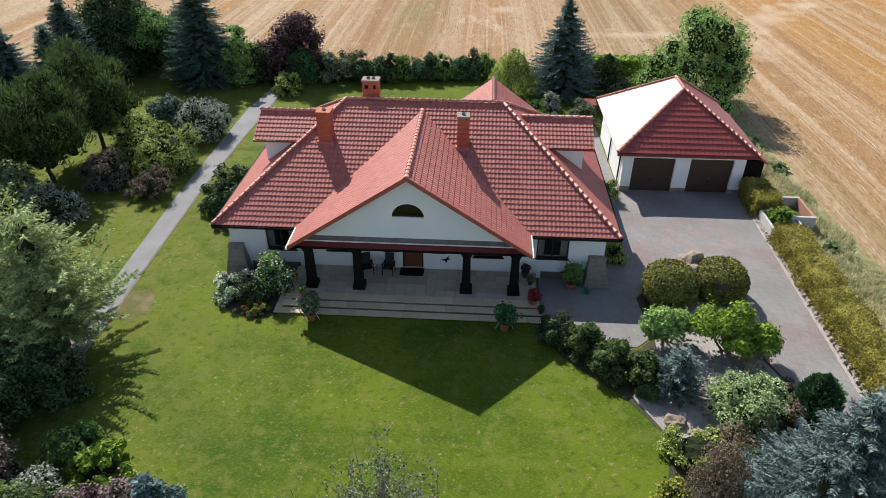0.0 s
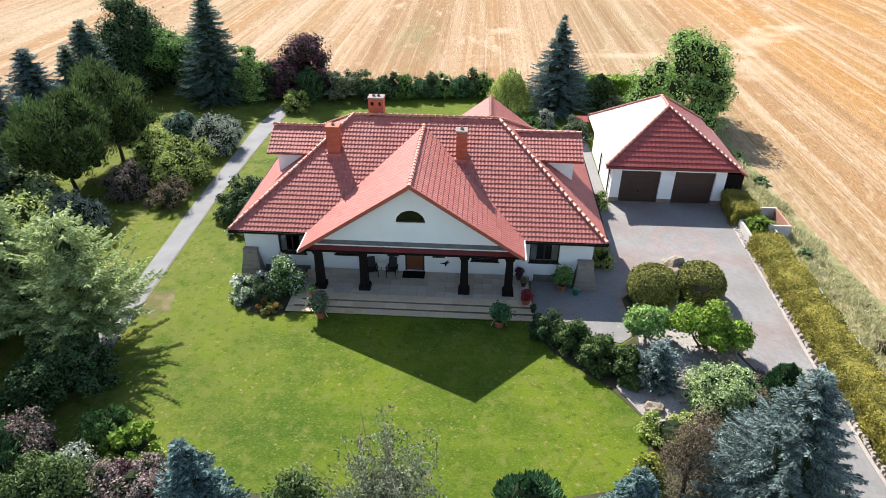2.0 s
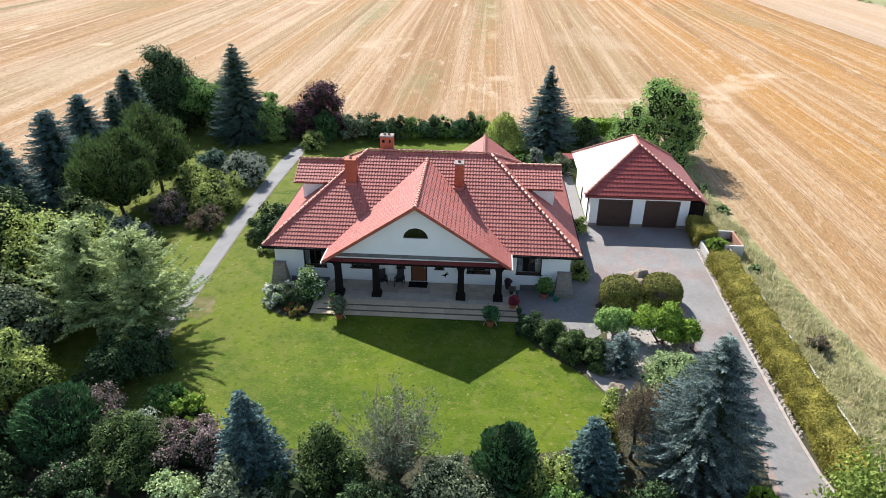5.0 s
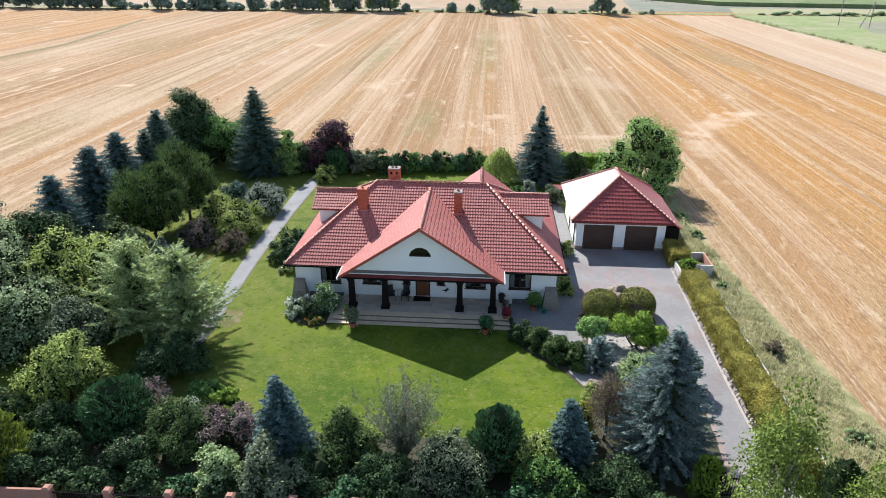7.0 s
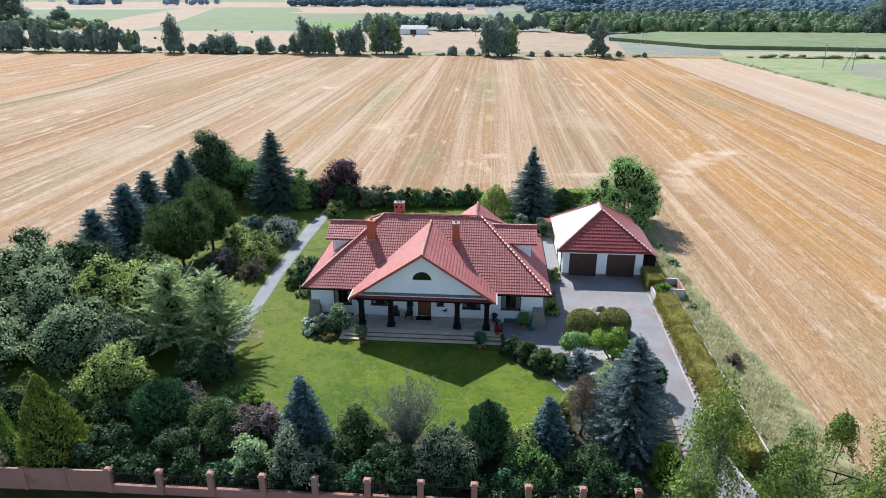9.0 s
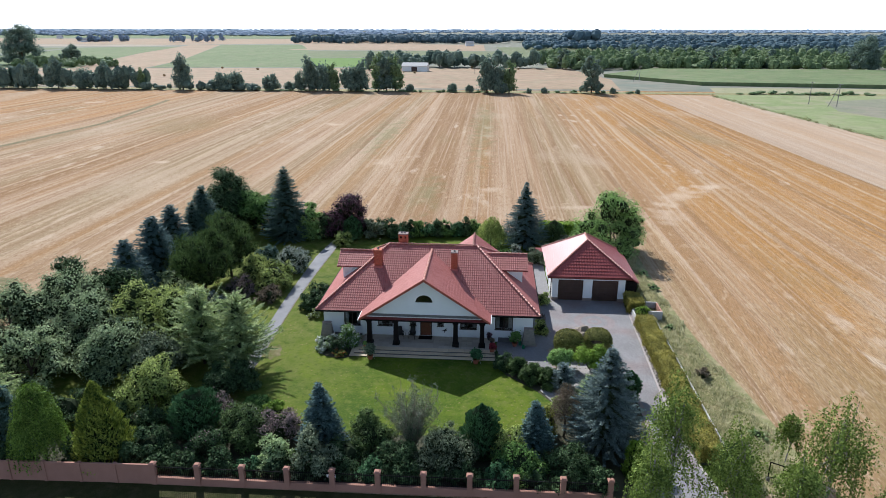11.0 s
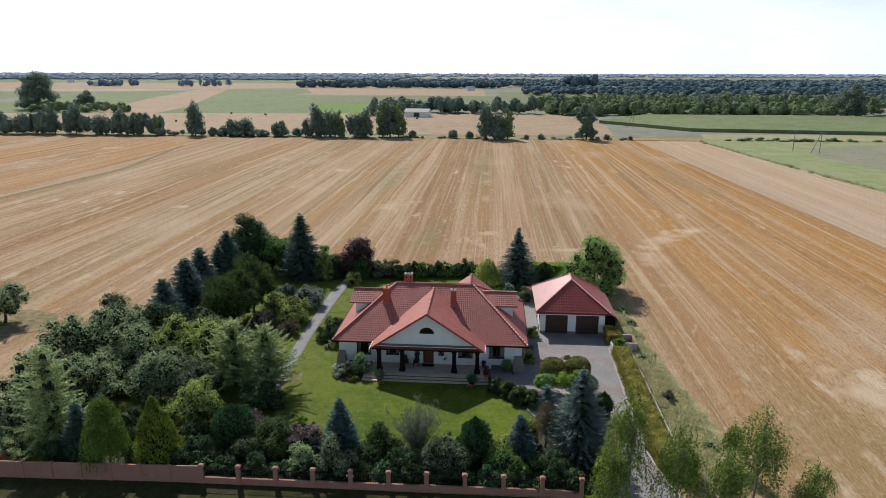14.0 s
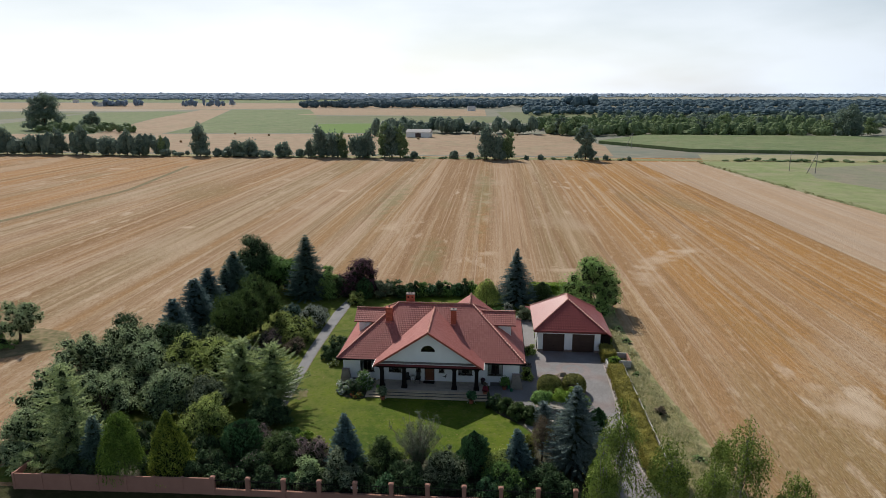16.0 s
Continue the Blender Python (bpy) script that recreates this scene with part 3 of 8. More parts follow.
L_FARBLUE = leaf_mat("far_haze_dark_wood", (0.085, 0.135, 0.16), (0.115, 0.172, 0.19), 0.8, 0.1)
L_HAZE = leaf_mat("far_haze_blue_wood", (0.224, 0.291, 0.375), (0.263, 0.336, 0.42), 0.8, 0.2)
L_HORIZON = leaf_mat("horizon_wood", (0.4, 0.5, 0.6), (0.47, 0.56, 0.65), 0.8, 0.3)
L_GRASSGREEN = leaf_mat("olive_weeds", (0.15, 0.17, 0.07), (0.36, 0.34, 0.17), 0.65, 0.3)
L_GRASS = leaf_mat("tall_grass_blades", (0.3, 0.31, 0.15), (0.62, 0.57, 0.36), 0.65, 0.5)

# ---------------------------------------------------------------- building helpers
def data(name, verts, faces, material, smooth=False):
    """A mesh from arrays of corners and of faces of one kind, or of mixed faces in a list."""
    me = bpy.data.meshes.new(name)
    v = np.asarray(verts, np.float32).reshape(-1, 3)
    if isinstance(faces, np.ndarray):
        k = faces.shape[1]
        me.vertices.add(len(v))
        me.vertices.foreach_set("co", v.ravel())
        me.loops.add(faces.size)
        me.loops.foreach_set("vertex_index", faces.astype(np.int32).ravel())
        me.polygons.add(len(faces))
        me.polygons.foreach_set("loop_start", np.arange(0, faces.size, k, dtype=np.int32))
        me.update(calc_edges=True)
    else:
        me.from_pydata([tuple(p) for p in v.tolist()], [], [tuple(q) for q in faces])
        me.update()
    me.materials.append(material)
    me.polygons.foreach_set("use_smooth", np.full(len(me.polygons), smooth))
    return me


def bm_data(name, bm, material, smooth=False):
    me = bpy.data.meshes.new(name)
    bm.to_mesh(me)
    bm.free()
    me.materials.append(material)
    if smooth:
        me.polygons.foreach_set("use_smooth", np.ones(len(me.polygons), bool))
    return me


def part(name, me, parent, label="", place=None):
    ob = new(name, me)
    ob.parent = parent
    if place is not None:
        ob.matrix_basis = place
    if label:
        ob["label"] = label
    return ob


def thing(name, label, category, group="", place=None, me=None, kind=""):
    ob = new(name, me)
    if place is not None:
        ob.matrix_basis = place
    return tagged(ob, label, category, group, kind)


def setting(name, me, label="", category=""):
    return tagged(new(name, me), label, category, "", "structure")


BOX_F = [(0, 3, 2, 1), (4, 5, 6, 7), (0, 1, 5, 4), (1, 2, 6, 5), (2, 3, 7, 6), (3, 0, 4, 7)]


class Geo:
    """Gathers pieces of one part."""

    def __init__(self):
        self.v, self.f = [], []

    def add(self, verts, faces):
        k = len(self.v)
        self.v += [tuple(p) for p in verts]
        self.f += [tuple(i + k for i in q) for q in faces]
        return self

    def box(self, x0, x1, y0, y1, z0, z1, m=None):
        p = [Vector(q) for q in ((x0, y0, z0), (x1, y0, z0), (x1, y1, z0), (x0, y1, z0), (x0, y0, z1), (x1, y0, z1), (x1, y1, z1), (x0, y1, z1))]
        return self.add([m @ q for q in p] if m else p, BOX_F)

    def frustum(self, lo, hi, z0, z1):
        """lo and hi: x0, x1, y0, y1 of the lower and the upper end."""
        a, b = lo, hi
        return self.add([(a[0], a[2], z0), (a[1], a[2], z0), (a[1], a[3], z0), (a[0], a[3], z0),
                         (b[0], b[2], z1), (b[1], b[2], z1), (b[1], b[3], z1), (b[0], b[3], z1)], BOX_F)

    def prism(self, poly, z0, z1):
        n = len(poly)
        v = [(x, y, z0) for x, y in poly] + [(x, y, z1) for x, y in poly]
        f = [tuple(range(n))[::-1], tuple(range(n, 2 * n))] + [(i, (i + 1) % n, n + (i + 1) % n, n + i) for i in range(n)]
        return self.add(v, f)

    def lathe(self, rings, seg=14, at=(0, 0, 0)):
        v, f = [], []
        for r, z in rings:
            v += [(at[0] + r * math.cos(2 * math.pi * i / seg), at[1] + r * math.sin(2 * math.pi * i / seg), at[2] + z) for i in range(seg)]
        for k in range(len(rings) - 1):
            f += [(k * seg + i, k * seg + (i + 1) % seg, (k + 1) * seg + (i + 1) % seg, (k + 1) * seg + i) for i in range(seg)]
        f += [tuple(range(seg))[::-1], tuple(range((len(rings) - 1) * seg, len(rings) * seg))]
        return self.add(v, f)

    def bar(self, a, b, r, n=6, r2=None):
        v, f = tube([a, b], [r, r if r2 is None else r2], n)
        self.add(v.tolist(), f.tolist())
        return self.add([], [])

    def me(self, name, material, smooth=False):
        return data(name, self.v, self.f, material, smooth)


def tube(points, radii, n=6):
    """A tapering tube along points: corners and quads."""
    p = np.asarray(points, float)
    t = np.gradient(p, axis=0)
    t /= np.linalg.norm(t, axis=1)[:, None] + 1e-9
    ref = np.where(np.abs(t[:, 2:3]) > 0.9, [[1.0, 0, 0]], [[0, 0, 1.0]])
    s = np.cross(t, ref)
    s /= np.linalg.norm(s, axis=1)[:, None] + 1e-9
    u = np.cross(s, t)
    a = np.arange(n) * 2 * np.pi / n
    ring = s[:, None] * np.cos(a)[None, :, None] + u[:, None] * np.sin(a)[None, :, None]
    v = (p[:, None] + ring * np.asarray(radii, float)[:, None, None]).reshape(-1, 3)
    k, i = np.meshgrid(np.arange(len(p) - 1), np.arange(n), indexing="ij")
    f = np.stack([k * n + i, k * n + (i + 1) % n, (k + 1) * n + (i + 1) % n, (k + 1) * n + i], -1).reshape(-1, 4)
    return v, f


def solid_wall(x0, x1, z0, z1, y0, y1, holes):
    """One closed wall along x, y0 to y1 thick, with rectangular holes (x0, x1, z0, z1) right through it."""
    g = Geo()
    xs = sorted({x0, x1, *[h[0] for h in holes], *[h[1] for h in holes]})
    zs = sorted({z0, z1, *[h[2] for h in holes], *[h[3] for h in holes]})
    nx, nz = len(xs), len(zs)
    solid = lambda i, j: 0 <= i < nx - 1 and 0 <= j < nz - 1 and not any(h[0] < (xs[i] + xs[i + 1]) / 2 < h[1] and h[2] < (zs[j] + zs[j + 1]) / 2 < h[3] for h in holes)
    at = lambda i, j, back: (j * nx + i) + (nx * nz if back else 0)
    f = []
    for i in range(nx - 1):
        for j in range(nz - 1):
            if not solid(i, j):
                continue
            f.append((at(i, j, 0), at(i + 1, j, 0), at(i + 1, j + 1, 0), at(i, j + 1, 0)))
            f.append((at(i, j + 1, 1), at(i + 1, j + 1, 1), at(i + 1, j, 1), at(i, j, 1)))
            for di, dj, a, b in ((-1, 0, (i, j), (i, j + 1)), (1, 0, (i + 1, j + 1), (i + 1, j)), (0, -1, (i + 1, j), (i, j)), (0, 1, (i, j + 1), (i + 1, j + 1))):
                if not solid(i + di, j + dj):
                    f.append((at(*a, 0), at(*b, 0), at(*b, 1), at(*a, 1)))
    return g.add([(x, y, z) for y in (y0, y1) for z in zs for x in xs], f)


def sheet(name, poly, z, material, label="", category="ground", thick=0.05):
    g = Geo().prism(poly, z - thick, z)
    return setting(name, g.me(name, material), label, category)


# ---------------------------------------------------------------- ground, drive, paths
gx = [-4900, -1200, -300, -120, -40, 0, 40, 120, 300, 1200, 4900]
gy = [-600, -100, -40, 0, 40, 100, 260, 600, 1500, 4900]
gv = [(x, y, 0.0) for y in gy for x in gx]
gf = [(j * len(gx) + i, j * len(gx) + i + 1, (j + 1) * len(gx) + i + 1, (j + 1) * len(gx) + i) for j in range(len(gy) - 1) for i in range(len(gx) - 1)]
setting("ground", data("ground", gv, gf, M_FIELD), "harvested stubble field with straw swaths and tramlines", "field")

PLOT = [(-26, -21.6), (28.2, -21.4), (32.2, -20), (34.2, -16), (34.3, 10), (34.0, 35.2), (-8, 37), (-26, 40), (-27.5, 12)]
sheet("lawn", PLOT, 0.03, M_LAWN, "mown green lawn with some dry patches", "lawn")
sheet("verge_front", [(-40, -60), (60, -60), (60, -23.5), (33.5, -21), (28, -21.6), (-27, -22.2), (-40, -23)], 0.022, M_ROUGHGRASS, "rough grass verge outside the fence", "verge")
sheet("verge_side", [(34.3, -20), (39.2, -19), (38.4, -8), (37.0, 2), (36.4, 12), (36.2, 34), (34.2, 34)], 0.035, M_VERGE, "strip of dry tall grass beside the field", "verge")
DRIVE = [(17.5, 2.0), (17.5, -4.3), (19.0, -4.55), (21.9, -4.95), (22.6, -4.3), (22.4, -1.0), (23.6, 0.4), (27.4, 0.9), (28.4, -0.8), (28.3, -3.4),
         (27.9, -5.4), (28.6, -7.2), (29.1, -10), (28.95, -14), (28.6, -18.2), (27.6, -21.5), (27.4, -22.4), (32.5, -22.4), (32.3, -21.5), (31.45, -17.6), (31.05, -14.9), (30.97, -12.0), (31.04, -6.9), (31.25, 0.5), (31.47, 8.3),
         (31.6, 11.2), (23.6, 11.2), (23.5, 24.5), (21.3, 24.5), (21.2, 2.0)]
sheet("driveway", DRIVE, 0.055, M_PAVE, "grey block-paved driveway with reddish patches", "driveway", 0.06)
BED = [(17.5, -4.5), (19.0, -4.75), (21.9, -5.12), (22.75, -4.3), (22.55, -1.05), (23.65, 0.25), (27.3, 0.75), (28.25, -0.85), (28.15, -3.4), (27.75, -5.4),
       (28.45, -7.2), (28.95, -10), (28.8, -14), (28.4, -18.2), (27.3, -21.0), (-16, -21.2), (-14, -14.5), (-6, -13.0), (-1.5, -13.8), (4, -15.2), (11, -15.3), (17.5, -14.8), (21.2, -13.8), (22.3, -10.6), (20.8, -8.3), (18.3, -5.9)]
sheet("planting_bed", BED, 0.045, M_SOIL, "mulched planting bed along lawn and fence", "bed")
sheet("gravel_bed", [(21.1, -8.2), (22.8, -5.0), (23.4, -0.2), (27.2, 0.5), (27.9, -1.0), (27.6, -5.4), (28.3, -7.4), (28.7, -10.2), (26, -12), (22.6, -11.4), (22.3, -10.5)], 0.06, M_GRAVEL, "pale gravel mulch under the shrubs", "gravel")
sheet("flower_bed", [(0.7, -2.7), (1.6, -3.6), (3.1, -4.0), (4.1, -3.6), (4.3, -0.5), (3.6, 0.9), (1.2, 0.9)], 0.05, M_SOIL, "dark soil of the flower bed", "bed")
sheet("field_grass", [(-60, 2), (-52, 1), (-44, 3.4), (-39.5, 6.6), (-38.5, 9.4), (-41, 12.6), (-46, 13.8), (-52, 11.5), (-60, 10.5)], 0.03, M_WEEDS, "rough green grass round the lone apple tree", "verge")
PATH = [(-5.9, -8.3), (-4.15, -7.6), (-4.2, -5.9), (-4.5, 1), (-4.76, 8.65), (-4.75, 17), (-4.5, 26.8), (-4.0, 30), (-5.6, 30.4), (-6.3, 23.7), (-6.2, 15), (-6.1, 8.5), (-5.75, 1), (-5.4, -5.9)]
sheet("path", PATH, 0.05, M_ASPHALT, "worn grey asphalt garden path", "path")
rb = random.Random(3)
sheet("worn_patch", [(-3.4 + (0.5 + 0.6 * rb.random()) * math.cos(k * 0.449), -3.3 + (1.1 + 0.7 * rb.random()) * math.sin(k * 0.449)) for k in range(14)], 0.036, M_WORN, "worn dry patch beside the path", "lawn")
g = Geo()
for x0, y0, x1, y1 in ((-6.6, -8.5, -5.6, -7.5), (-5.55, -8.4, -4.8, -7.5), (-4.75, -8.2, -4.0, -7.3), (-7.6, -8.9, -6.7, -8.0)):
    g.box(x0, x1, y0, y1, 0.02, 0.09)
setting("path_slab", g.me("path_slab", M_KERB), "pale concrete slabs at the end of the path", "slab")



def ring(name, x, y, r0, r1, z, m, label):
    n = 40
    v = [(x + r * math.cos(2 * math.pi * k / n), y + r * math.sin(2 * math.pi * k / n), z) for r in (r0, r1) for k in range(n)]
    return setting(name, data(name, v, [(k, n + k, n + (k + 1) % n, (k + 1) % n) for k in range(n)], m), label, "driveway")


ring("paving_ring_inner", 27.6, 5.7, 0.35, 0.75, 0.0595, M_PAVERED, "reddish ring laid in the block paving")
ring("paving_ring_outer", 27.6, 5.7, 1.35, 2.1, 0.0595, M_PAVERED, "wide reddish ring laid in the block paving")


def kerb(name, line, w=0.12, h=0.11, shown=M_KERB):
    g = Geo()
    for (ax, ay), (bx, by) in zip(line, line[1:]):
        d = Vector((bx - ax, by - ay, 0))
        s = Vector((-d.y, d.x, 0)).normalized() * w / 2
        a, b = Vector((ax, ay, 0)), Vector((bx, by, 0))
        lo = [a - s, b - s, b + s, a + s]
        g.add([(p.x, p.y, 0.0) for p in lo] + [(p.x, p.y, h) for p in lo], BOX_F)
    return setting(name, g.me(name, shown), "low pale concrete kerb", "kerb")


kerb("kerb_drive_east", [(31.57, 8.3), (31.35, 0.5), (31.14, -6.9), (31.07, -12.0), (31.15, -14.9), (31.55, -17.6), (32.4, -21.5)], 0.18, 0.08, M_VERGEGRAVEL)
sheet("hedge_strip", [(31.3, -17.2), (33.6, -17.2), (33.6, 8.2), (31.6, 8.2), (31.35, 0.5), (31.15, -6.9), (31.1, -12)], 0.05, M_SOIL, "bare soil under the clipped hedge", "bed")
kerb("kerb_drive_west", DRIVE[4:16], 0.34, 0.064, M_CAP)
kerb("kerb_path", [(-4.13, -5.9), (-4.43, 1), (-4.69, 8.65), (-4.68, 17), (-4.43, 26.8)], 0.06, 0.058, M_CAP)

# ---------------------------------------------------------------- house
E0, ER, YR, W, D = 3.05, 7.5, 7.12, 21.5, 14.24
XL, XR = 6.2, 15.3
house = thing("house", "white single-storey villa with red tiled hip roof and porch", "house")
WY = 0.45
WINDOWS = [(2.6, 4.2, 1.32, 2.75), (5.92, 7.37, 1.37, 2.75), (9.08, 9.66, 1.48, 2.7), (11.74, 12.34, 1.48, 2.7), (13.95, 15.53, 1.28, 2.75), (17.3, 19.0, 1.34, 2.75)]
DOOR = (10.06, 11.2, 0.42, 2.65)
front = solid_wall(0.6, 20.9, 0.0, 3.3, WY, WY + 0.4, WINDOWS + [DOOR])
part("wall_front", front.me("wall_front", M_STUCCO), house)
part("wall_back", Geo().box(0.6, 20.9, 12.85, 13.25, 0, 3.3).me("wall_back", M_STUCCO), house)
part("wall_side", Geo().box(0.6, 1.0, WY + 0.4, 12.85, 0, 3.3).me("wall_side", M_STUCCO), house)
part("wall_side", Geo().box(20.5, 20.9, WY + 0.4, 12.85, 0, 3.3).me("wall_side", M_STUCCO), house)
for a, b in ((1.62, 4.35), (17.62, 19.88)):
    part("plinth", Geo().box(a, b, WY - 0.05, WY, 0, 0.5).me("plinth", M_PLINTH), house, "dark stone plinth course")
part("inner_wall", Geo().box(1.0, 20.5, 5.0, 5.2, 0, 3.0).box(1.0, 20.5, WY + 0.4, 5.0, 0.3, 0.44).me("inner_wall", M_ROOM), house)
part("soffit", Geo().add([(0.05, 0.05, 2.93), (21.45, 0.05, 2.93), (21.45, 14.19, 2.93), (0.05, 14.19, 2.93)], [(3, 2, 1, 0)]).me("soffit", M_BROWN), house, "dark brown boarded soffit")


def window_unit(x0, x1, z0, z1, y, parent, mullions=1):
    w = part("window", Geo().box(x0, x1, y + 0.1, y + 0.18, z0, z0 + 0.07).box(x0, x1, y + 0.1, y + 0.18, z1 - 0.07, z1)
             .box(x0, x0 + 0.07, y + 0.1, y + 0.18, z0 + 0.07, z1 - 0.07).box(x1 - 0.07, x1, y + 0.1, y + 0.18, z0 + 0.07, z1 - 0.07).me("window", M_FRAME), parent, "dark brown framed window")
    edges = [x0 + 0.07 + (x1 - x0 - 0.14) * i / (mullions + 1) for i in range(mullions + 2)]
    for x in edges[1:-1]:
        part("mullion", Geo().box(x - 0.04, x + 0.04, y + 0.09, y + 0.17, z0 + 0.07, z1 - 0.07).me("mullion", M_FRAME), w)
    for a, b in zip(edges, edges[1:]):
        p = part("pane", Geo().box(a, b, y + 0.13, y + 0.145, z0 + 0.06, z1 - 0.06).me("pane", M_GLASS), w)
        p.visible_shadow = False
    part("sill", Geo().box(x0 - 0.06, x1 + 0.06, y - 0.07, y + 0.1, z0 - 0.05, z0).me("sill", M_FRAME), w)
    for a, b in ((x0 + 0.05, x0 + 0.05 + 0.22 * (x1 - x0)), (x1 - 0.05 - 0.22 * (x1 - x0), x1 - 0.05)):
        k = 8
        pts = [(a + (b - a) * i / k, y + 0.24 + 0.02 * (i % 2)) for i in range(k + 1)]
        cu = Geo().add([(px, py, z0) for px, py in pts] + [(px, py, z1) for px, py in pts], [(i, i + 1, k + 2 + i, k + 1 + i) for i in range(k)])
        part("curtain", cu.me("curtain", M_CURTAIN), w)
    return w


for i, h in enumerate(WINDOWS):
    window_unit(*h, WY, house, 1 if h[1] - h[0] > 0.9 else 0)

d = part("front_door", Geo().box(DOOR[0], DOOR[0] + 0.1, WY + 0.05, WY + 0.2, 0.42, 2.65).box(DOOR[1] - 0.1, DOOR[1], WY + 0.05, WY + 0.2, 0.42, 2.65)
         .box(DOOR[0] + 0.1, DOOR[1] - 0.1, WY + 0.05, WY + 0.2, 2.53, 2.65).me("front_door", M_FRAME), house, "reddish wooden panelled front door")
part("door_leaf", Geo().box(DOOR[0] + 0.1, DOOR[1] - 0.1, WY + 0.1, WY + 0.16, 0.43, 2.53).me("door_leaf", M_DOOR), d)
for zc in (0.6, 1.22, 1.84):
    for xc in (10.2, 10.66):
        part("door_panel", Geo().frustum((xc, xc + 0.38, WY + 0.085, WY + 0.1), (xc, xc + 0.38, WY + 0.085, WY + 0.1), zc, zc + 0.5).me("door_panel", M_DOOR), d)
part("door_handle", Geo().box(11.0, 11.05, WY + 0.03, WY + 0.1, 1.42, 1.6).me("door_handle", M_METALGREY), d, "steel door handle")

# corner buttresses of laid rough stone
for x0, x1, flip in ((0.3, 1.6, -1), (19.9, 21.25, 1)):
    bt = part("buttress", Geo().frustum((x0, x1, -0.32, WY - 0.004), (x0 + 0.22, x1 - 0.3, 0.15, WY - 0.004), 0.0, 1.6).me("buttress", M_ROCK), house, "battered rough stone corner buttress")
    part("coping", Geo().frustum((x0 + 0.16, x1 - 0.24, 0.08, WY - 0.004), (x0 + 0.2, x1 - 0.28, 0.12, WY - 0.004), 1.602, 1.68).me("coping", M_CAP), bt)
    part("footing", Geo().box(x0 - 0.06, x1 + 0.06, -0.42, WY - 0.06, 0.0, 0.07).me("footing", M_CAP), bt)

# roof: underlay solids, then the tiles on top
roof = part("roof", Geo().add([(0, 0, E0), (W, 0, E0), (W, D, E0), (0, D, E0), (XL, YR, ER), (XR, YR, ER), (0, 0, E0 - 0.1), (W, 0, E0 - 0.1), (W, D, E0 - 0.1), (0, D, E0 - 0.1)],
            [(0, 1, 5, 4), (1, 2, 5), (2, 3, 4, 5), (3, 0, 4), (6, 7, 1, 0), (7, 8, 2, 1), (8, 9, 3, 2), (9, 6, 0, 3), (9, 8, 7, 6)]).me("roof", M_TILES), house, "red tiled hip roof with pale ridge tiles")
gut = Geo()
for x0, x1, y0, y1 in ((-0.05, W + 0.05, -0.14, -0.012), (-0.05, W + 0.05, D + 0.012, D + 0.14), (-0.14, -0.012, 0, D), (W + 0.012, W + 0.14, 0, D)):
    gut.box(x0, x1, y0, y1, E0 - 0.14, E0 - 0.02)
part("gutter", gut.me("gutter", M_BROWN), house, "dark brown rain gutter")

TW, TH = 0.215, 0.312
PROFILE = [(0.0, 0.5), (0.16, 1.0), (0.34, 1.0), (0.48, 0.45), (0.6, 0.1), (0.86, 0.1), (1.0, 0.5)]


def tile_shape(w, h, lift=0.042, base=0.012, roll=0.018):
    """One pantile, lower left corner at 0: its face and the front edge."""
    v, f = [], []
    k = len(PROFILE)
    for y, up in ((-0.03, lift), (h * 0.55, lift * 0.45), (h, 0.0)):
        v += [(p * w, y, base + q * roll + up) for p, q in PROFILE]
    v += [(p * w, 0.015, base + q * roll + lift * 0.1 - 0.008) for p, q in PROFILE]
    for r in (0, 1):
        f += [(r * k + i, r * k + i + 1, (r + 1) * k + i + 1, (r + 1) * k + i) for i in range(k - 1)]
    f += [(3 * k + i, 3 * k + i + 1, i + 1, i) for i in range(k - 1)]
    return np.array(v), np.array(f)


TV, TF = tile_shape(TW, TH)
ONE_TILE = data("tile", TV, TF, M_TILE)


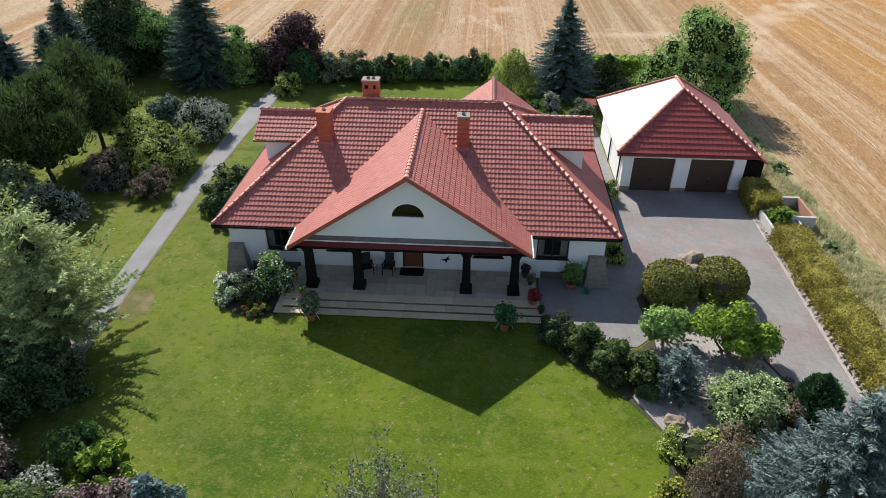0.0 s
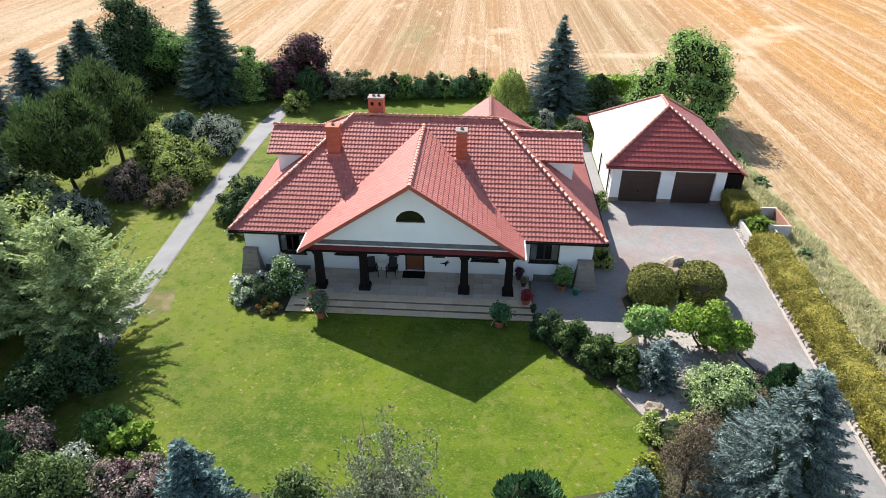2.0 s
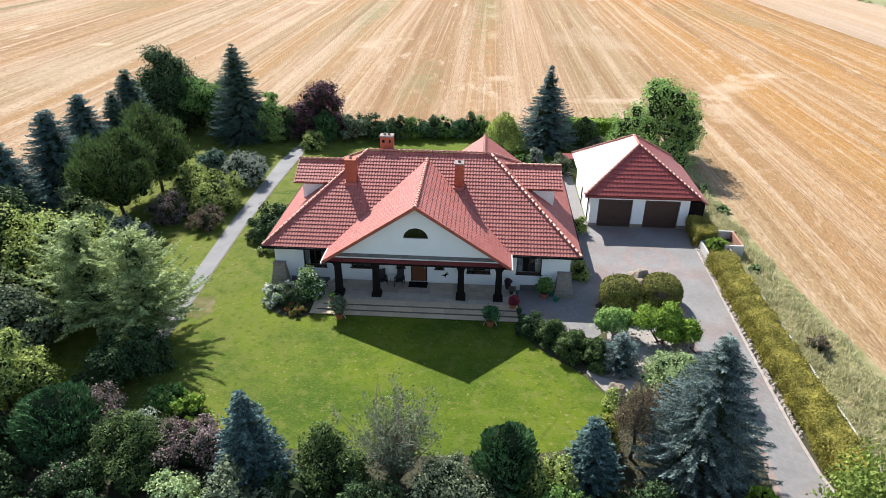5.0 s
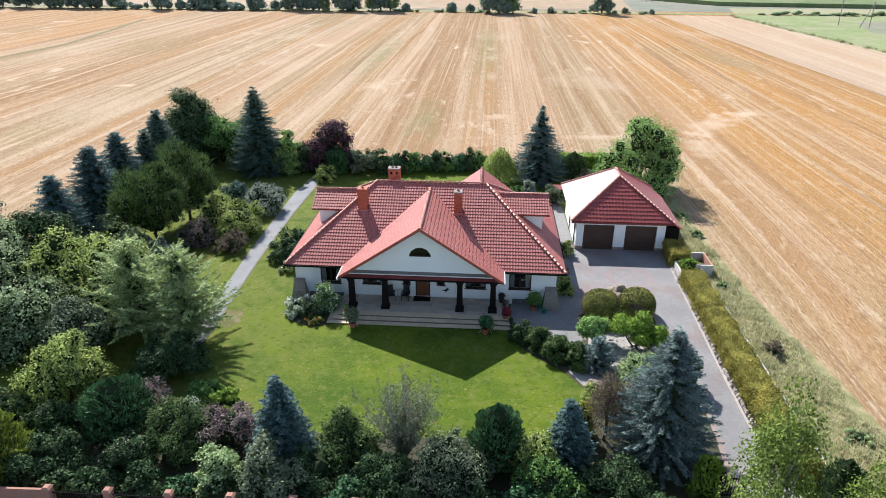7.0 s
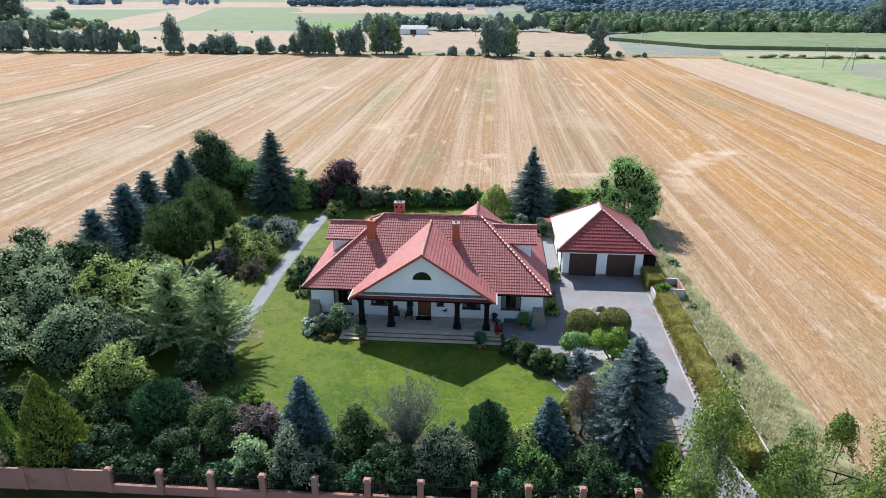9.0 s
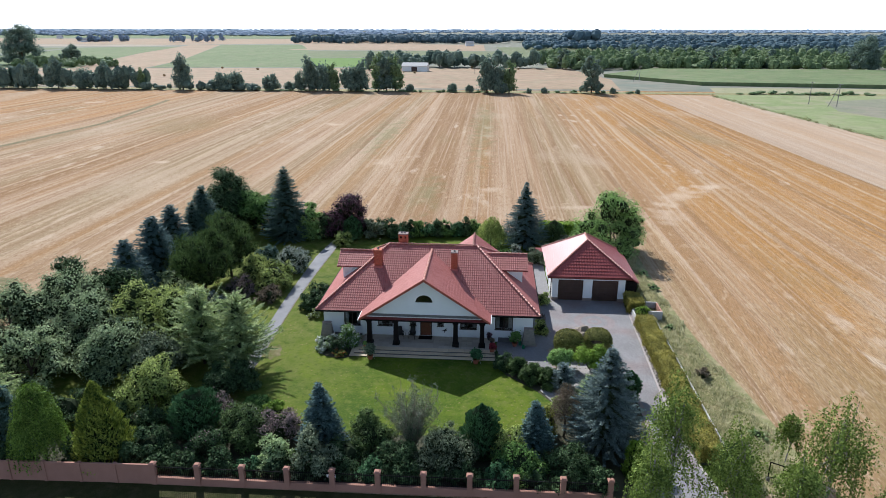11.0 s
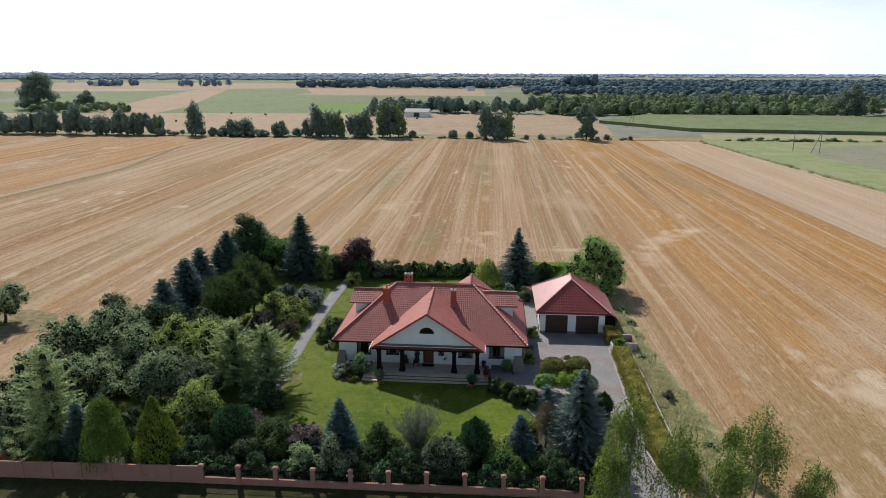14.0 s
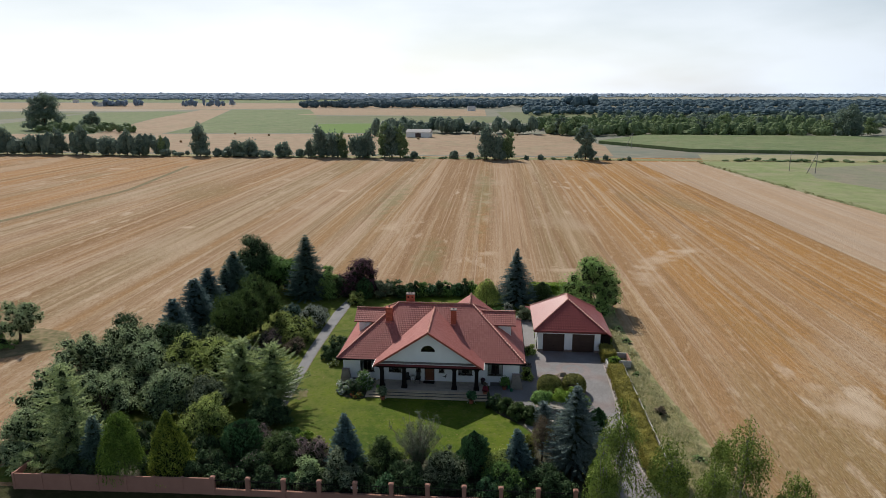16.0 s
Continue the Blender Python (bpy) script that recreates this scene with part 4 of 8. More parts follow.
def tiled(name, parent, origin, u, v, length, edges, material=M_TILES, tw=TW, th=TH, keep=None, lift=0.042, roll=0.018):
    """Lays tiles over a slope: u along the eave, v up the slope, edges(t) the span at the height t (0 to 1). keep(a, b): tiles left out for pieces of their own."""
    origin, u, v = Vector(origin), Vector(u).normalized(), Vector(v).normalized()
    n = u.cross(v)
    tv, tf = (TV, TF) if (tw, th, lift) == (TW, TH, 0.042) else tile_shape(tw, th, lift, 0.012, roll)
    out_v, out_f, singles, count = [], [], [], 0
    rows = int(round(length / th))
    step = length / rows
    basis = np.array([u, v, n])
    for j in range(rows):
        lo0, hi0 = edges((j + 0.0) / rows)
        lo1, hi1 = edges((j + 1.0) / rows)
        lo, hi = min(lo0, lo1), max(hi0, hi1)
        for i in range(int(math.floor(lo / tw)), int(math.ceil(hi / tw))):
            a = i * tw
            if a + tw <= lo or a >= hi:
                continue
            inside = a >= max(lo0, lo1) and a + tw <= min(hi0, hi1)
            if inside and keep and keep(a, j):
                singles.append((a, j * step))
                continue
            p = tv.copy()
            p[:, 0] += a
            p[:, 1] += j * step
            if not inside:
                t = np.clip(p[:, 1] / length, 0, 1)
                e0, e1 = edges(0.0), edges(1.0)
                ends = np.array([edges(x) for x in t])
                p[:, 0] = np.clip(p[:, 0], ends[:, 0], ends[:, 1])
            out_v.append(p @ basis + np.array(origin))
            out_f.append(tf + count)
            count += len(tv)
    ob = part(name, data(name, np.concatenate(out_v), np.concatenate(out_f), material), parent)
    ob["kind"] = "stuff"
    frame_m = Matrix((tuple(u) + (0,), tuple(v) + (0,), tuple(n) + (0,), (0, 0, 0, 1))).transposed()
    frame_m.translation = origin
    return [frame_m @ Matrix.Translation((a, b, 0)) for a, b in singles]


SINGLE_TILES = []
LF, LS = math.hypot(YR, ER - E0), math.hypot(XL, ER - E0)
SINGLE_TILES += tiled("tiles", roof, (0, 0, E0), (1, 0, 0), (0, YR, ER - E0), LF, lambda t: (XL * t, W - (W - XR) * t), keep=lambda a, j: (j < 13 and 17.0 < a < 19.4) or (j < 12 and 2.0 < a < 4.2))
tiled("tiles", roof, (W, D, E0), (-1, 0, 0), (0, -YR, ER - E0), LF, lambda t: (XL * t, W - XL * t), tw=2 * TW, th=0.42)
tiled("tiles", roof, (0, D, E0), (0, -1, 0), (XL, 0, ER - E0), LS, lambda t: (YR * t, D - YR * t), lift=0.02, roll=0.014)
tiled("tiles", roof, (W, 0, E0), (0, 1, 0), (-XL, 0, ER - E0), LS, lambda t: (YR * t, D - YR * t), lift=0.02, roll=0.014)

# front porch: gable roof on four dark columns
PX, PZ0, PZ1, PYF = 10.7, 3.1, 7.15, -2.1
PW = 6.1
LP = math.hypot(PW, PZ1 - PZ0)
KF = (ER - E0) / YR
porch_roof = part("porch_roof", Geo().add(
    [(PX - PW, PYF, PZ0), (PX, PYF, PZ1), (PX, 6.7, PZ1), (PX - PW, 0.5, PZ0), (PX + PW, PYF, PZ0), (PX + PW, 0.5, PZ0),
     (PX - PW, PYF, PZ0 - 0.1), (PX, PYF, PZ1 - 0.1), (PX, 6.7, PZ1 - 0.1), (PX - PW, 0.5, PZ0 - 0.1), (PX + PW, PYF, PZ0 - 0.1), (PX + PW, 0.5, PZ0 - 0.1)],
    [(0, 1, 2, 3), (1, 4, 5, 2), (9, 8, 7, 6), (8, 11, 10, 7), (6, 7, 1, 0), (7, 10, 4, 1), (3, 9, 6, 0), (4, 10, 11, 5)]).me("porch_roof", M_TILES), house, "red tiled gable roof of the porch")


def valley(t):
    return (PZ0 + (PZ1 - PZ0) * t - E0) / KF + 0.35


SINGLE_TILES += tiled("tiles", porch_roof, (PX - PW, 7, PZ0), (0, -1, 0), (PW, 0, PZ1 - PZ0), LP, lambda t: (7 - valley(t), 7 - PYF), lift=0.04, roll=0.02)
tiled("tiles", porch_roof, (PX + PW, PYF, PZ0), (0, 1, 0), (-PW, 0, PZ1 - PZ0), LP, lambda t: (0, valley(t) - PYF), lift=0.04, roll=0.02)
for s in (-1, 1):
    b = Geo()
    p0, p1 = Vector((PX + s * (PW + 0.02), PYF - 0.06, PZ0 - 0.06)), Vector((PX, PYF - 0.06, PZ1 - 0.02))
    b.add([p0, p1, p1 + Vector((0, 0, 0.2)), p0 + Vector((0, 0, 0.2)), p0 + Vector((0, 0.1, 0)), p1 + Vector((0, 0.1, 0)), p1 + Vector((0, 0.1, 0.2)), p0 + Vector((0, 0.1, 0.2))], BOX_F)
    part("barge_board", b.me("barge_board", M_RAKE), house, "red barge tiles along the gable")
    part("gutter", Geo().box(PX + s * (PW + 0.08) - 0.06, PX + s * (PW + 0.08) + 0.06, PYF, 0.0, PZ0 - 0.12, PZ0 - 0.01).me("gutter", M_WHITEPAINT), house, "pale gutter of the porch roof")

# gable wall with the half-round window
GY, GR, GCX, GZ = -1.4, 0.8, 10.64, 4.72
gz = lambda x: PZ1 - 0.12 - abs(x - PX) * (PZ1 - PZ0) / PW
arc = [(GCX + GR * math.cos(a), GZ + GR * 0.93 * math.sin(a)) for a in [math.pi * i / 16 for i in range(17)]]
gw = Geo()
zb = 3.28
ends = [(PX + 5.7, zb), (PX, gz(PX)), (PX - 5.7, zb)]
poly = [(PX - 5.7, zb), (PX + 5.7, zb)]
for y, rev in ((GY, False), (GY + 0.25, True)):
    rows = []
    # strips below, beside and above the opening
    rows.append([(PX - 5.7, zb), (PX + 5.7, zb), (PX + 5.7, gz(PX + 5.7) if gz(PX + 5.7) > zb else zb + 0.01), (PX + (PZ1 - 0.12 - GZ) * PW / (PZ1 - PZ0), GZ), (PX - (PZ1 - 0.12 - GZ) * PW / (PZ1 - PZ0), GZ)])
    right = [(PX + (PZ1 - 0.12 - GZ) * PW / (PZ1 - PZ0), GZ)]
    left = [(PX - (PZ1 - 0.12 - GZ) * PW / (PZ1 - PZ0), GZ)]
    for i in range(8):
        a, b2 = arc[i], arc[i + 1]
        rows.append([a, (PX + (PZ1 - 0.12 - a[1]) * PW / (PZ1 - PZ0), a[1]), (PX + (PZ1 - 0.12 - b2[1]) * PW / (PZ1 - PZ0), b2[1]), b2])
        a, b2 = arc[16 - i], arc[15 - i]
        rows.append([(PX - (PZ1 - 0.12 - a[1]) * PW / (PZ1 - PZ0), a[1]), a, b2, (PX - (PZ1 - 0.12 - b2[1]) * PW / (PZ1 - PZ0), b2[1])])
    topz = arc[8][1]
    rows.append([(PX - (PZ1 - 0.12 - topz) * PW / (PZ1 - PZ0), topz), (PX + (PZ1 - 0.12 - topz) * PW / (PZ1 - PZ0), topz), (PX, PZ1 - 0.12)])
    for r in rows:
        q = [(x, y, z) for x, z in r]
        gw.add(q[::-1] if rev else q, [tuple(range(len(q)))])
ring = arc + [arc[0]]
for (x0, z0), (x1, z1) in zip(ring, ring[1:]):
    gw.add([(x0, GY, z0), (x1, GY, z1), (x1, GY + 0.25, z1), (x0, GY + 0.25, z0)], [(0, 1, 2, 3)])
gable = part("gable_wall", gw.me("gable_wall", M_STUCCO), house, "white rendered gable")
lun = Geo()
inner = [(GCX + (x - GCX) * 0.9, GZ + 0.06 + (z - GZ) * 0.88) for x, z in arc]
for (a, b2), (c, e) in zip(zip(arc, arc[1:]), zip(inner, inner[1:])):
    lun.add([(a[0], GY + 0.1, a[1]), (b2[0], GY + 0.1, b2[1]), (e[0], GY + 0.1, e[1]), (c[0], GY + 0.1, c[1])], [(0, 1, 2, 3)])
lun.box(GCX - GR, GCX + GR, GY + 0.08, GY + 0.14, GZ, GZ + 0.06)
lw = part("window", lun.me("window", M_FRAME), house, "half-round attic window in a dark frame")
pn = part("pane", Geo().add([(x, GY + 0.12, z) for x, z in inner], [tuple(range(17))]).me("pane", M_GLASS), lw)
pn.visible_shadow = False
part("attic_back", Geo().box(9.5, 11.8, GY + 1.2, GY + 1.25, 4.4, 5.8).me("attic_back", M_ROOM), lw)

# cornice and small pent roof under the gable, beam, ceiling, columns
part("pent_roof", Geo().add([(4.75, -1.8, 3.08), (16.65, -1.8, 3.08), (16.4, -1.44, 3.22), (5.0, -1.44, 3.22), (4.75, -1.8, 2.965), (16.65, -1.8, 2.965), (16.4, -1.44, 2.965), (5.0, -1.44, 2.965)],
     [(0, 1, 2, 3), (4, 5, 1, 0), (5, 6, 2, 1), (7, 4, 0, 3), (7, 6, 5, 4)]).me("pent_roof", M_MAROON), house, "maroon sheet-metal pent roof")
part("cornice", Geo().box(5.1, 16.3, -1.55, -1.404, 3.222, 3.33).me("cornice", M_WHITEPAINT), house, "white cornice band")
part("cornice_cap", Geo().add([(5.3, -1.6, 3.332), (16.1, -1.6, 3.332), (15.9, -1.404, 3.5), (5.5, -1.404, 3.5), (5.3, -1.404, 3.332), (16.1, -1.404, 3.332)], [(0, 1, 2, 3), (4, 5, 1, 0), (0, 3, 4), (1, 5, 2)]).me("cornice_cap", M_PLINTH), house, "dark cornice capping")
part("gutter", Geo().box(4.7, 16.7, -1.9, -1.81, 2.98, 3.06).me("gutter", M_BROWN), house)
part("beam", Geo().box(5.0, 16.4, -1.66, -1.26, 2.84, 2.93).me("beam", M_BROWN), house, "dark brown timber beam")
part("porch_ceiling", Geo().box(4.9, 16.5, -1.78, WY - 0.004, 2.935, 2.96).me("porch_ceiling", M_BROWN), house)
for x in (5.45, 7.97, 13.6, 16.08):
    c = part("column", Geo().frustum((x - 0.23, x + 0.23, -1.69, -1.23), (x - 0.19, x + 0.19, -1.65, -1.27), 0.68, 2.66).me("column", M_BROWN), house, "dark brown timber porch column")
    part("column_base", Geo().frustum((x - 0.33, x + 0.33, -1.79, -1.13), (x - 0.3, x + 0.3, -1.76, -1.16), 0.42, 0.68).me("column_base", M_BROWN), c)
    part("capital", Geo().frustum((x - 0.22, x + 0.22, -1.68, -1.24), (x - 0.29, x + 0.29, -1.7, -1.22), 2.66, 2.84).me("capital", M_BROWN), c)

# dormers on both hip ends
for s in (-1, 1):
    X = (lambda v, s=s: 10.75 + s * (9.75 - v))      # v: metres in from the dormer's eave end
    zr, ze, half = 6.7, 5.66, 1.9
    dm = part("dormer", Geo().add([(X(0.5), YR - 1.45, 4.0), (X(0.5), YR + 1.45, 4.0), (X(0.5), YR + 1.45, 5.75), (X(0.5), YR, 6.55), (X(0.5), YR - 1.45, 5.75),
                                   (X(3.8), YR - 1.45, 4.0), (X(3.8), YR + 1.45, 4.0), (X(3.8), YR + 1.45, 5.75), (X(3.8), YR - 1.45, 5.75)],
              [(0, 1, 2, 3, 4), (0, 5, 8, 4), (1, 6, 7, 2)]).me("dormer", M_STUCCO), roof, "white dormer with a red tiled roof")
    ln = math.hypot(half, zr - ze)
    reach = lambda t: (5.66 + 1.04 * t - E0) / ((ER - E0) / XL) - 1.0 + 0.25
    part("dormer_roof", Geo().add([(X(0), YR - half, ze), (X(4.1), YR - half, ze), (X(4.4), YR, zr), (X(0), YR, zr), (X(4.1), YR + half, ze), (X(0), YR + half, ze),
                                   (X(0), YR - half, ze - 0.1), (X(0), YR, zr - 0.1), (X(0), YR + half, ze - 0.1), (X(4.1), YR - half, ze - 0.1), (X(4.1), YR + half, ze - 0.1)],
         [(0, 1, 2, 3), (3, 2, 4, 5), (6, 7, 3, 0), (7, 8, 5, 3), (6, 9, 1, 0), (8, 10, 4, 5)]).me("dormer_roof", M_MAROON), dm)
    if s < 0:
        tiled("dormer_tiles", dm, (X(0), YR - half, ze), (1, 0, 0), (0, half, zr - ze), ln, lambda t: (0, reach(t)))
        tiled("dormer_tiles", dm, (X(0) + 8, YR + half, ze), (-1, 0, 0), (0, -half, zr - ze), ln, lambda t: (8 - reach(t), 8))
    else:
        tiled("dormer_tiles", dm, (X(0) - 8, YR - half, ze), (1, 0, 0), (0, half, zr - ze), ln, lambda t: (8 - reach(t), 8))
        tiled("dormer_tiles", dm, (X(0), YR + half, ze), (-1, 0, 0), (0, -half, zr - ze), ln, lambda t: (0, reach(t)))
    part("gutter", Geo().box(min(X(-0.02), X(3.4)), max(X(-0.02), X(3.4)), YR - half - 0.1, YR - half - 0.01, ze - 0.1, ze + 0.01).me("gutter", M_MAROON), dm)

# rear gable
RX, RZ = 14.85, 6.3
part("rear_gable_roof", Geo().add([(RX, 8.6, RZ), (RX, 15.0, RZ), (RX - 4.4, 15.0, 3.1), (RX - 4.4, 12, 3.1), (RX + 4.4, 15.0, 3.1), (RX + 4.4, 12, 3.1)], [(3, 0, 1, 2), (5, 4, 1, 0), (2, 1, 4)]).me("rear_gable_roof", M_TILES), house)
LR = math.hypot(4.4, RZ - 3.1)
tiled("tiles", roof, (RX - 4.4, 15.0, 3.1), (0, -1, 0), (4.4, 0, RZ - 3.1), LR, lambda t: (0, 1.0 + 5.4 * t), lift=0.04, roll=0.02)
tiled("tiles", roof, (RX + 4.4, 8.6, 3.1), (0, 1, 0), (-4.4, 0, RZ - 3.1), LR, lambda t: (5.4 - 5.4 * t, 6.4), lift=0.04, roll=0.02)
part("rear_gable_wall", Geo().add([(RX - 4.0, 14.5, 0), (RX + 4.0, 14.5, 0), (RX + 4.0, 14.5, 3.3), (RX, 14.5, 6.1), (RX - 4.0, 14.5, 3.3)], [(0, 4, 3, 2, 1)]).me("rear_gable_wall", M_STUCCO), house)

# chimneys
for x0, x1, y0, y1, z0, z1 in ((5.0, 5.77, 4.5, 5.2, 5.5, 7.62), (12.8, 13.42, 4.4, 5.05, 5.5, 7.62), (7.05, 8.0, 7.8, 8.5, 6.6, 8.34)):
    c = part("chimney", Geo().box(x0, x1, y0, y1, z0, z1).me("chimney", M_BRICK), roof, "red brick chimney stack")
    part("chimney_cap" if x0 > 6 else "chimney_top", Geo().frustum((x0 - 0.06, x1 + 0.06, y0 - 0.06, y1 + 0.06), (x0 - 0.03, x1 + 0.03, y0 - 0.03, y1 + 0.03), z1, z1 + 0.09).me("chimney_cap", M_CAP if x0 > 6 else M_BRICK), c, "concrete cap" if x0 > 6 else "corbelled brick top")
    part("flashing", Geo().box(x0 - 0.08, x1 + 0.08, y0 - 0.1, y1 + 0.08, z0, E0 + (y0 - 0.0) * KF + 0.16 if y0 < YR else z0 + 0.5).me("flashing", M_TILE), c)
    for k in range(2 if x1 - x0 > 0.9 else 1):
        xx = x0 + (x1 - x0) * (k + 1) / (3 if x1 - x0 > 0.9 else 2)
        part("flue", Geo().lathe([(0.1, 0), (0.1, 0.12), (0.07, 0.12), (0.07, 0.02)], 12, (xx, (y0 + y1) / 2, z1 + 0.085)).me("flue", M_PLINTH), c)
    if y0 > YR:
        # Flat black plates: the dark of two vent openings is put into their colour.
        part("vent_hole", Geo().box(x0 + 0.14, x0 + 0.34, y0 - 0.012, y0 + 0.01, z1 - 0.42, z1 - 0.2).me("vent_hole", M_IRON), c)
        part("soot_door", Geo().box(x1 - 0.3, x1 - 0.16, y0 - 0.012, y0 + 0.01, z1 - 0.42, z1 - 0.2).me("vent_hole", M_IRON), c)

# ridge and hip tiles, one by one
rv, rf = [], []
for y, rr in ((0.0, 0.135), (0.07, 0.135), (0.071, 0.118), (0.44, 0.105)):
    rv += [(rr * math.cos(a), y, rr * math.sin(a) * 0.85 - 0.01) for a in [math.pi * i / 6 for i in range(7)]]
for r in range(3):
    rf += [(r * 7 + i + 1, r * 7 + i, (r + 1) * 7 + i, (r + 1) * 7 + i + 1) for i in range(6)]
rf += [(0, 1, 2, 3, 4, 5, 6)]
ONE_RIDGE = data("ridge_tile", rv, rf, M_RIDGE, True)


def ridge_line(a, b, parent, lift=0.06):
    a, b = Vector(a), Vector(b)
    d = b - a
    n = max(2, int(round(d.length / 0.4)))
    y = d.normalized()
    x = y.cross(Vector((0, 0, 1))).normalized()
    z = x.cross(y)
    m = Matrix((tuple(x) + (0,), tuple(y) + (0,), tuple(z) + (0,), (0, 0, 0, 1))).transposed()
    for i in range(n):
        k = m.copy()
        k.translation = a + d * (i / n) + z * lift
        part("ridge_tile", ONE_RIDGE, parent, "", k)


# terrace and steps
terrace = thing("terrace", "stone-paved porch terrace with three broad steps", "terrace")
part("terrace_base", Geo().box(4.6, 17.35, -2.6, WY - 0.06, 0.0, 0.375).me("terrace_base", M_PLINTH), terrace)
part("step_base", Geo().box(4.25, 17.55, -3.02, -2.6, 0, 0.235).box(3.95, 17.7, -3.46, -3.02, 0, 0.095).box(4.22, 4.6, -2.6, WY - 0.1, 0, 0.235).box(3.92, 4.22, -3.02, 0.2, 0, 0.095).me("step_base", M_PLINTH), terrace)

# ---------------------------------------------------------------- garage
garage = thing("garage", "white double garage with dark red pyramid roof", "garage")
GX0, GX1, GYF, GYB = 23.65, 31.6, 11.1, 20.1
GDOORS = [(24.3, 27.05, 0.0, 2.5), (28.04, 30.86, 0.0, 2.5)]
part("wall_front", solid_wall(GX0, GX1, 0, 2.95, GYF, GYF + 0.35, GDOORS).me("wall_front", M_STUCCO), garage)
part("wall_side", Geo().box(GX0, GX0 + 0.35, GYF + 0.35, GYB, 0, 2.95).me("wall_side", M_STUCCO), garage)
part("wall_side", Geo().box(GX1 - 0.35, GX1, GYF + 0.35, GYB, 0, 2.95).me("wall_side", M_STUCCO), garage)
part("wall_back", Geo().box(GX0 + 0.35, GX1 - 0.35, GYB - 0.35, GYB, 0, 2.95).me("wall_back", M_STUCCO), garage)
for x0, x1 in ((GX0, 24.3), (27.05, 28.04), (30.86, GX1)):
    part("pier_foot", Geo().box(x0 - 0.02, x1 + 0.02, GYF - 0.03, GYF + 0.36, 0, 0.36).me("pier_foot", M_CAP), garage, "pale stone foot of the pier")
for x0, x1, z0, z1 in GDOORS:
    gd = part("garage_door", Geo().box(x0, x1, GYF + 0.2, GYF + 0.25, 0.02, 2.5).me("garage_door", M_GDOOR), garage, "dark brown up-and-over garage door")
    for k in range(5):
        part("door_panel", Geo().frustum((x0 + 0.04, x1 - 0.04, GYF + 0.185, GYF + 0.2), (x0 + 0.04, x1 - 0.04, GYF + 0.185, GYF + 0.2), 0.05 + 0.49 * k, 0.52 + 0.49 * k).me("door_panel", M_GDOOR), gd)
    part("handle", Geo().box((x0 + x1) / 2 - 0.06, (x0 + x1) / 2 + 0.06, GYF + 0.15, GYF + 0.185, 0.8, 0.84).me("handle", M_IRON), gd)
RX0, RX1, RY0, RY1, RE, RA = 23.1, 32.2, 10.75, 20.7, 2.98, 6.0
AX, AY0, AY1 = 27.72, 14.7, 17.1
garage_roof = part("roof", Geo().add([(RX0, RY0, RE), (RX1, RY0, RE), (RX1, RY1, RE), (RX0, RY1, RE), (AX, AY0, RA), (AX, AY1, RA), (RX0, RY0, RE - 0.12), (RX1, RY0, RE - 0.12), (RX1, RY1, RE - 0.12), (RX0, RY1, RE - 0.12)],
                   [(0, 1, 4), (1, 2, 5, 4), (2, 3, 5), (3, 0, 4, 5), (6, 7, 1, 0), (7, 8, 2, 1), (8, 9, 3, 2), (9, 6, 0, 3), (9, 8, 7, 6)]).me("roof", M_GTILES), garage, "dark red metal-tile roof")
part("fascia", Geo().box(RX0 - 0.02, RX1 + 0.02, RY0 - 0.09, RY0 - 0.005, RE - 0.2, RE - 0.02).me("fascia", M_MAROON), garage)
GTH, GTW = 0.42, 0.3
LA = math.hypot(AY0 - RY0, RA - RE)
tiled("tiles", garage_roof, (RX0, RY0, RE), (1, 0, 0), (0, AY0 - RY0, RA - RE), LA, lambda t: ((AX - RX0) * t, RX1 - RX0 - (RX1 - AX) * t), M_GTILES, GTW, GTH, lift=0.05, roll=0.012)
LB = math.hypot(AX - RX0, RA - RE)
tiled("tiles", garage_roof, (RX0, RY1, RE), (0, -1, 0), (AX - RX0, 0, RA - RE), LB, lambda t: ((RY1 - AY1) * t, RY1 - RY0 - (AY0 - RY0) * t), M_GTILES, GTW, GTH, lift=0.022, roll=0.016)
tiled("tiles", garage_roof, (RX1, RY0, RE), (0, 1, 0), (AX - RX1, 0, RA - RE), math.hypot(RX1 - AX, RA - RE), lambda t: ((AY0 - RY0) * t, RY1 - RY0 - (RY1 - AY1) * t), M_GTILES, GTW, GTH, lift=0.022, roll=0.016)
tiled("tiles", garage_roof, (RX1, RY1, RE), (-1, 0, 0), (0, AY1 - RY1, RA - RE), math.hypot(RY1 - AY1, RA - RE), lambda t: ((RX1 - AX) * t, RX1 - RX0 - (AX - RX0) * t), M_GTILES, GTW, GTH, lift=0.022, roll=0.016)
part("lean_to_roof", Geo().add([(32.1, 11.1, 2.9), (33.05, 11.1, 2.3), (33.05, 20, 2.3), (32.1, 20, 2.9), (32.1, 11.1, 2.8), (33.05, 11.1, 2.2), (33.05, 20, 2.2), (32.1, 20, 2.8)],
     [(0, 1, 2, 3), (4, 5, 1, 0), (5, 6, 2, 1), (7, 6, 5, 4)]).me("lean_to_roof", M_GTILES), garage)
tiled("tiles", garage_roof, (33.05, 11.1, 2.32), (0, 1, 0), (-0.95, 0, 0.6), math.hypot(0.95, 0.6), lambda t: (0, 8.9), M_GTILES, GTW, 0.36, lift=0.022, roll=0.012)
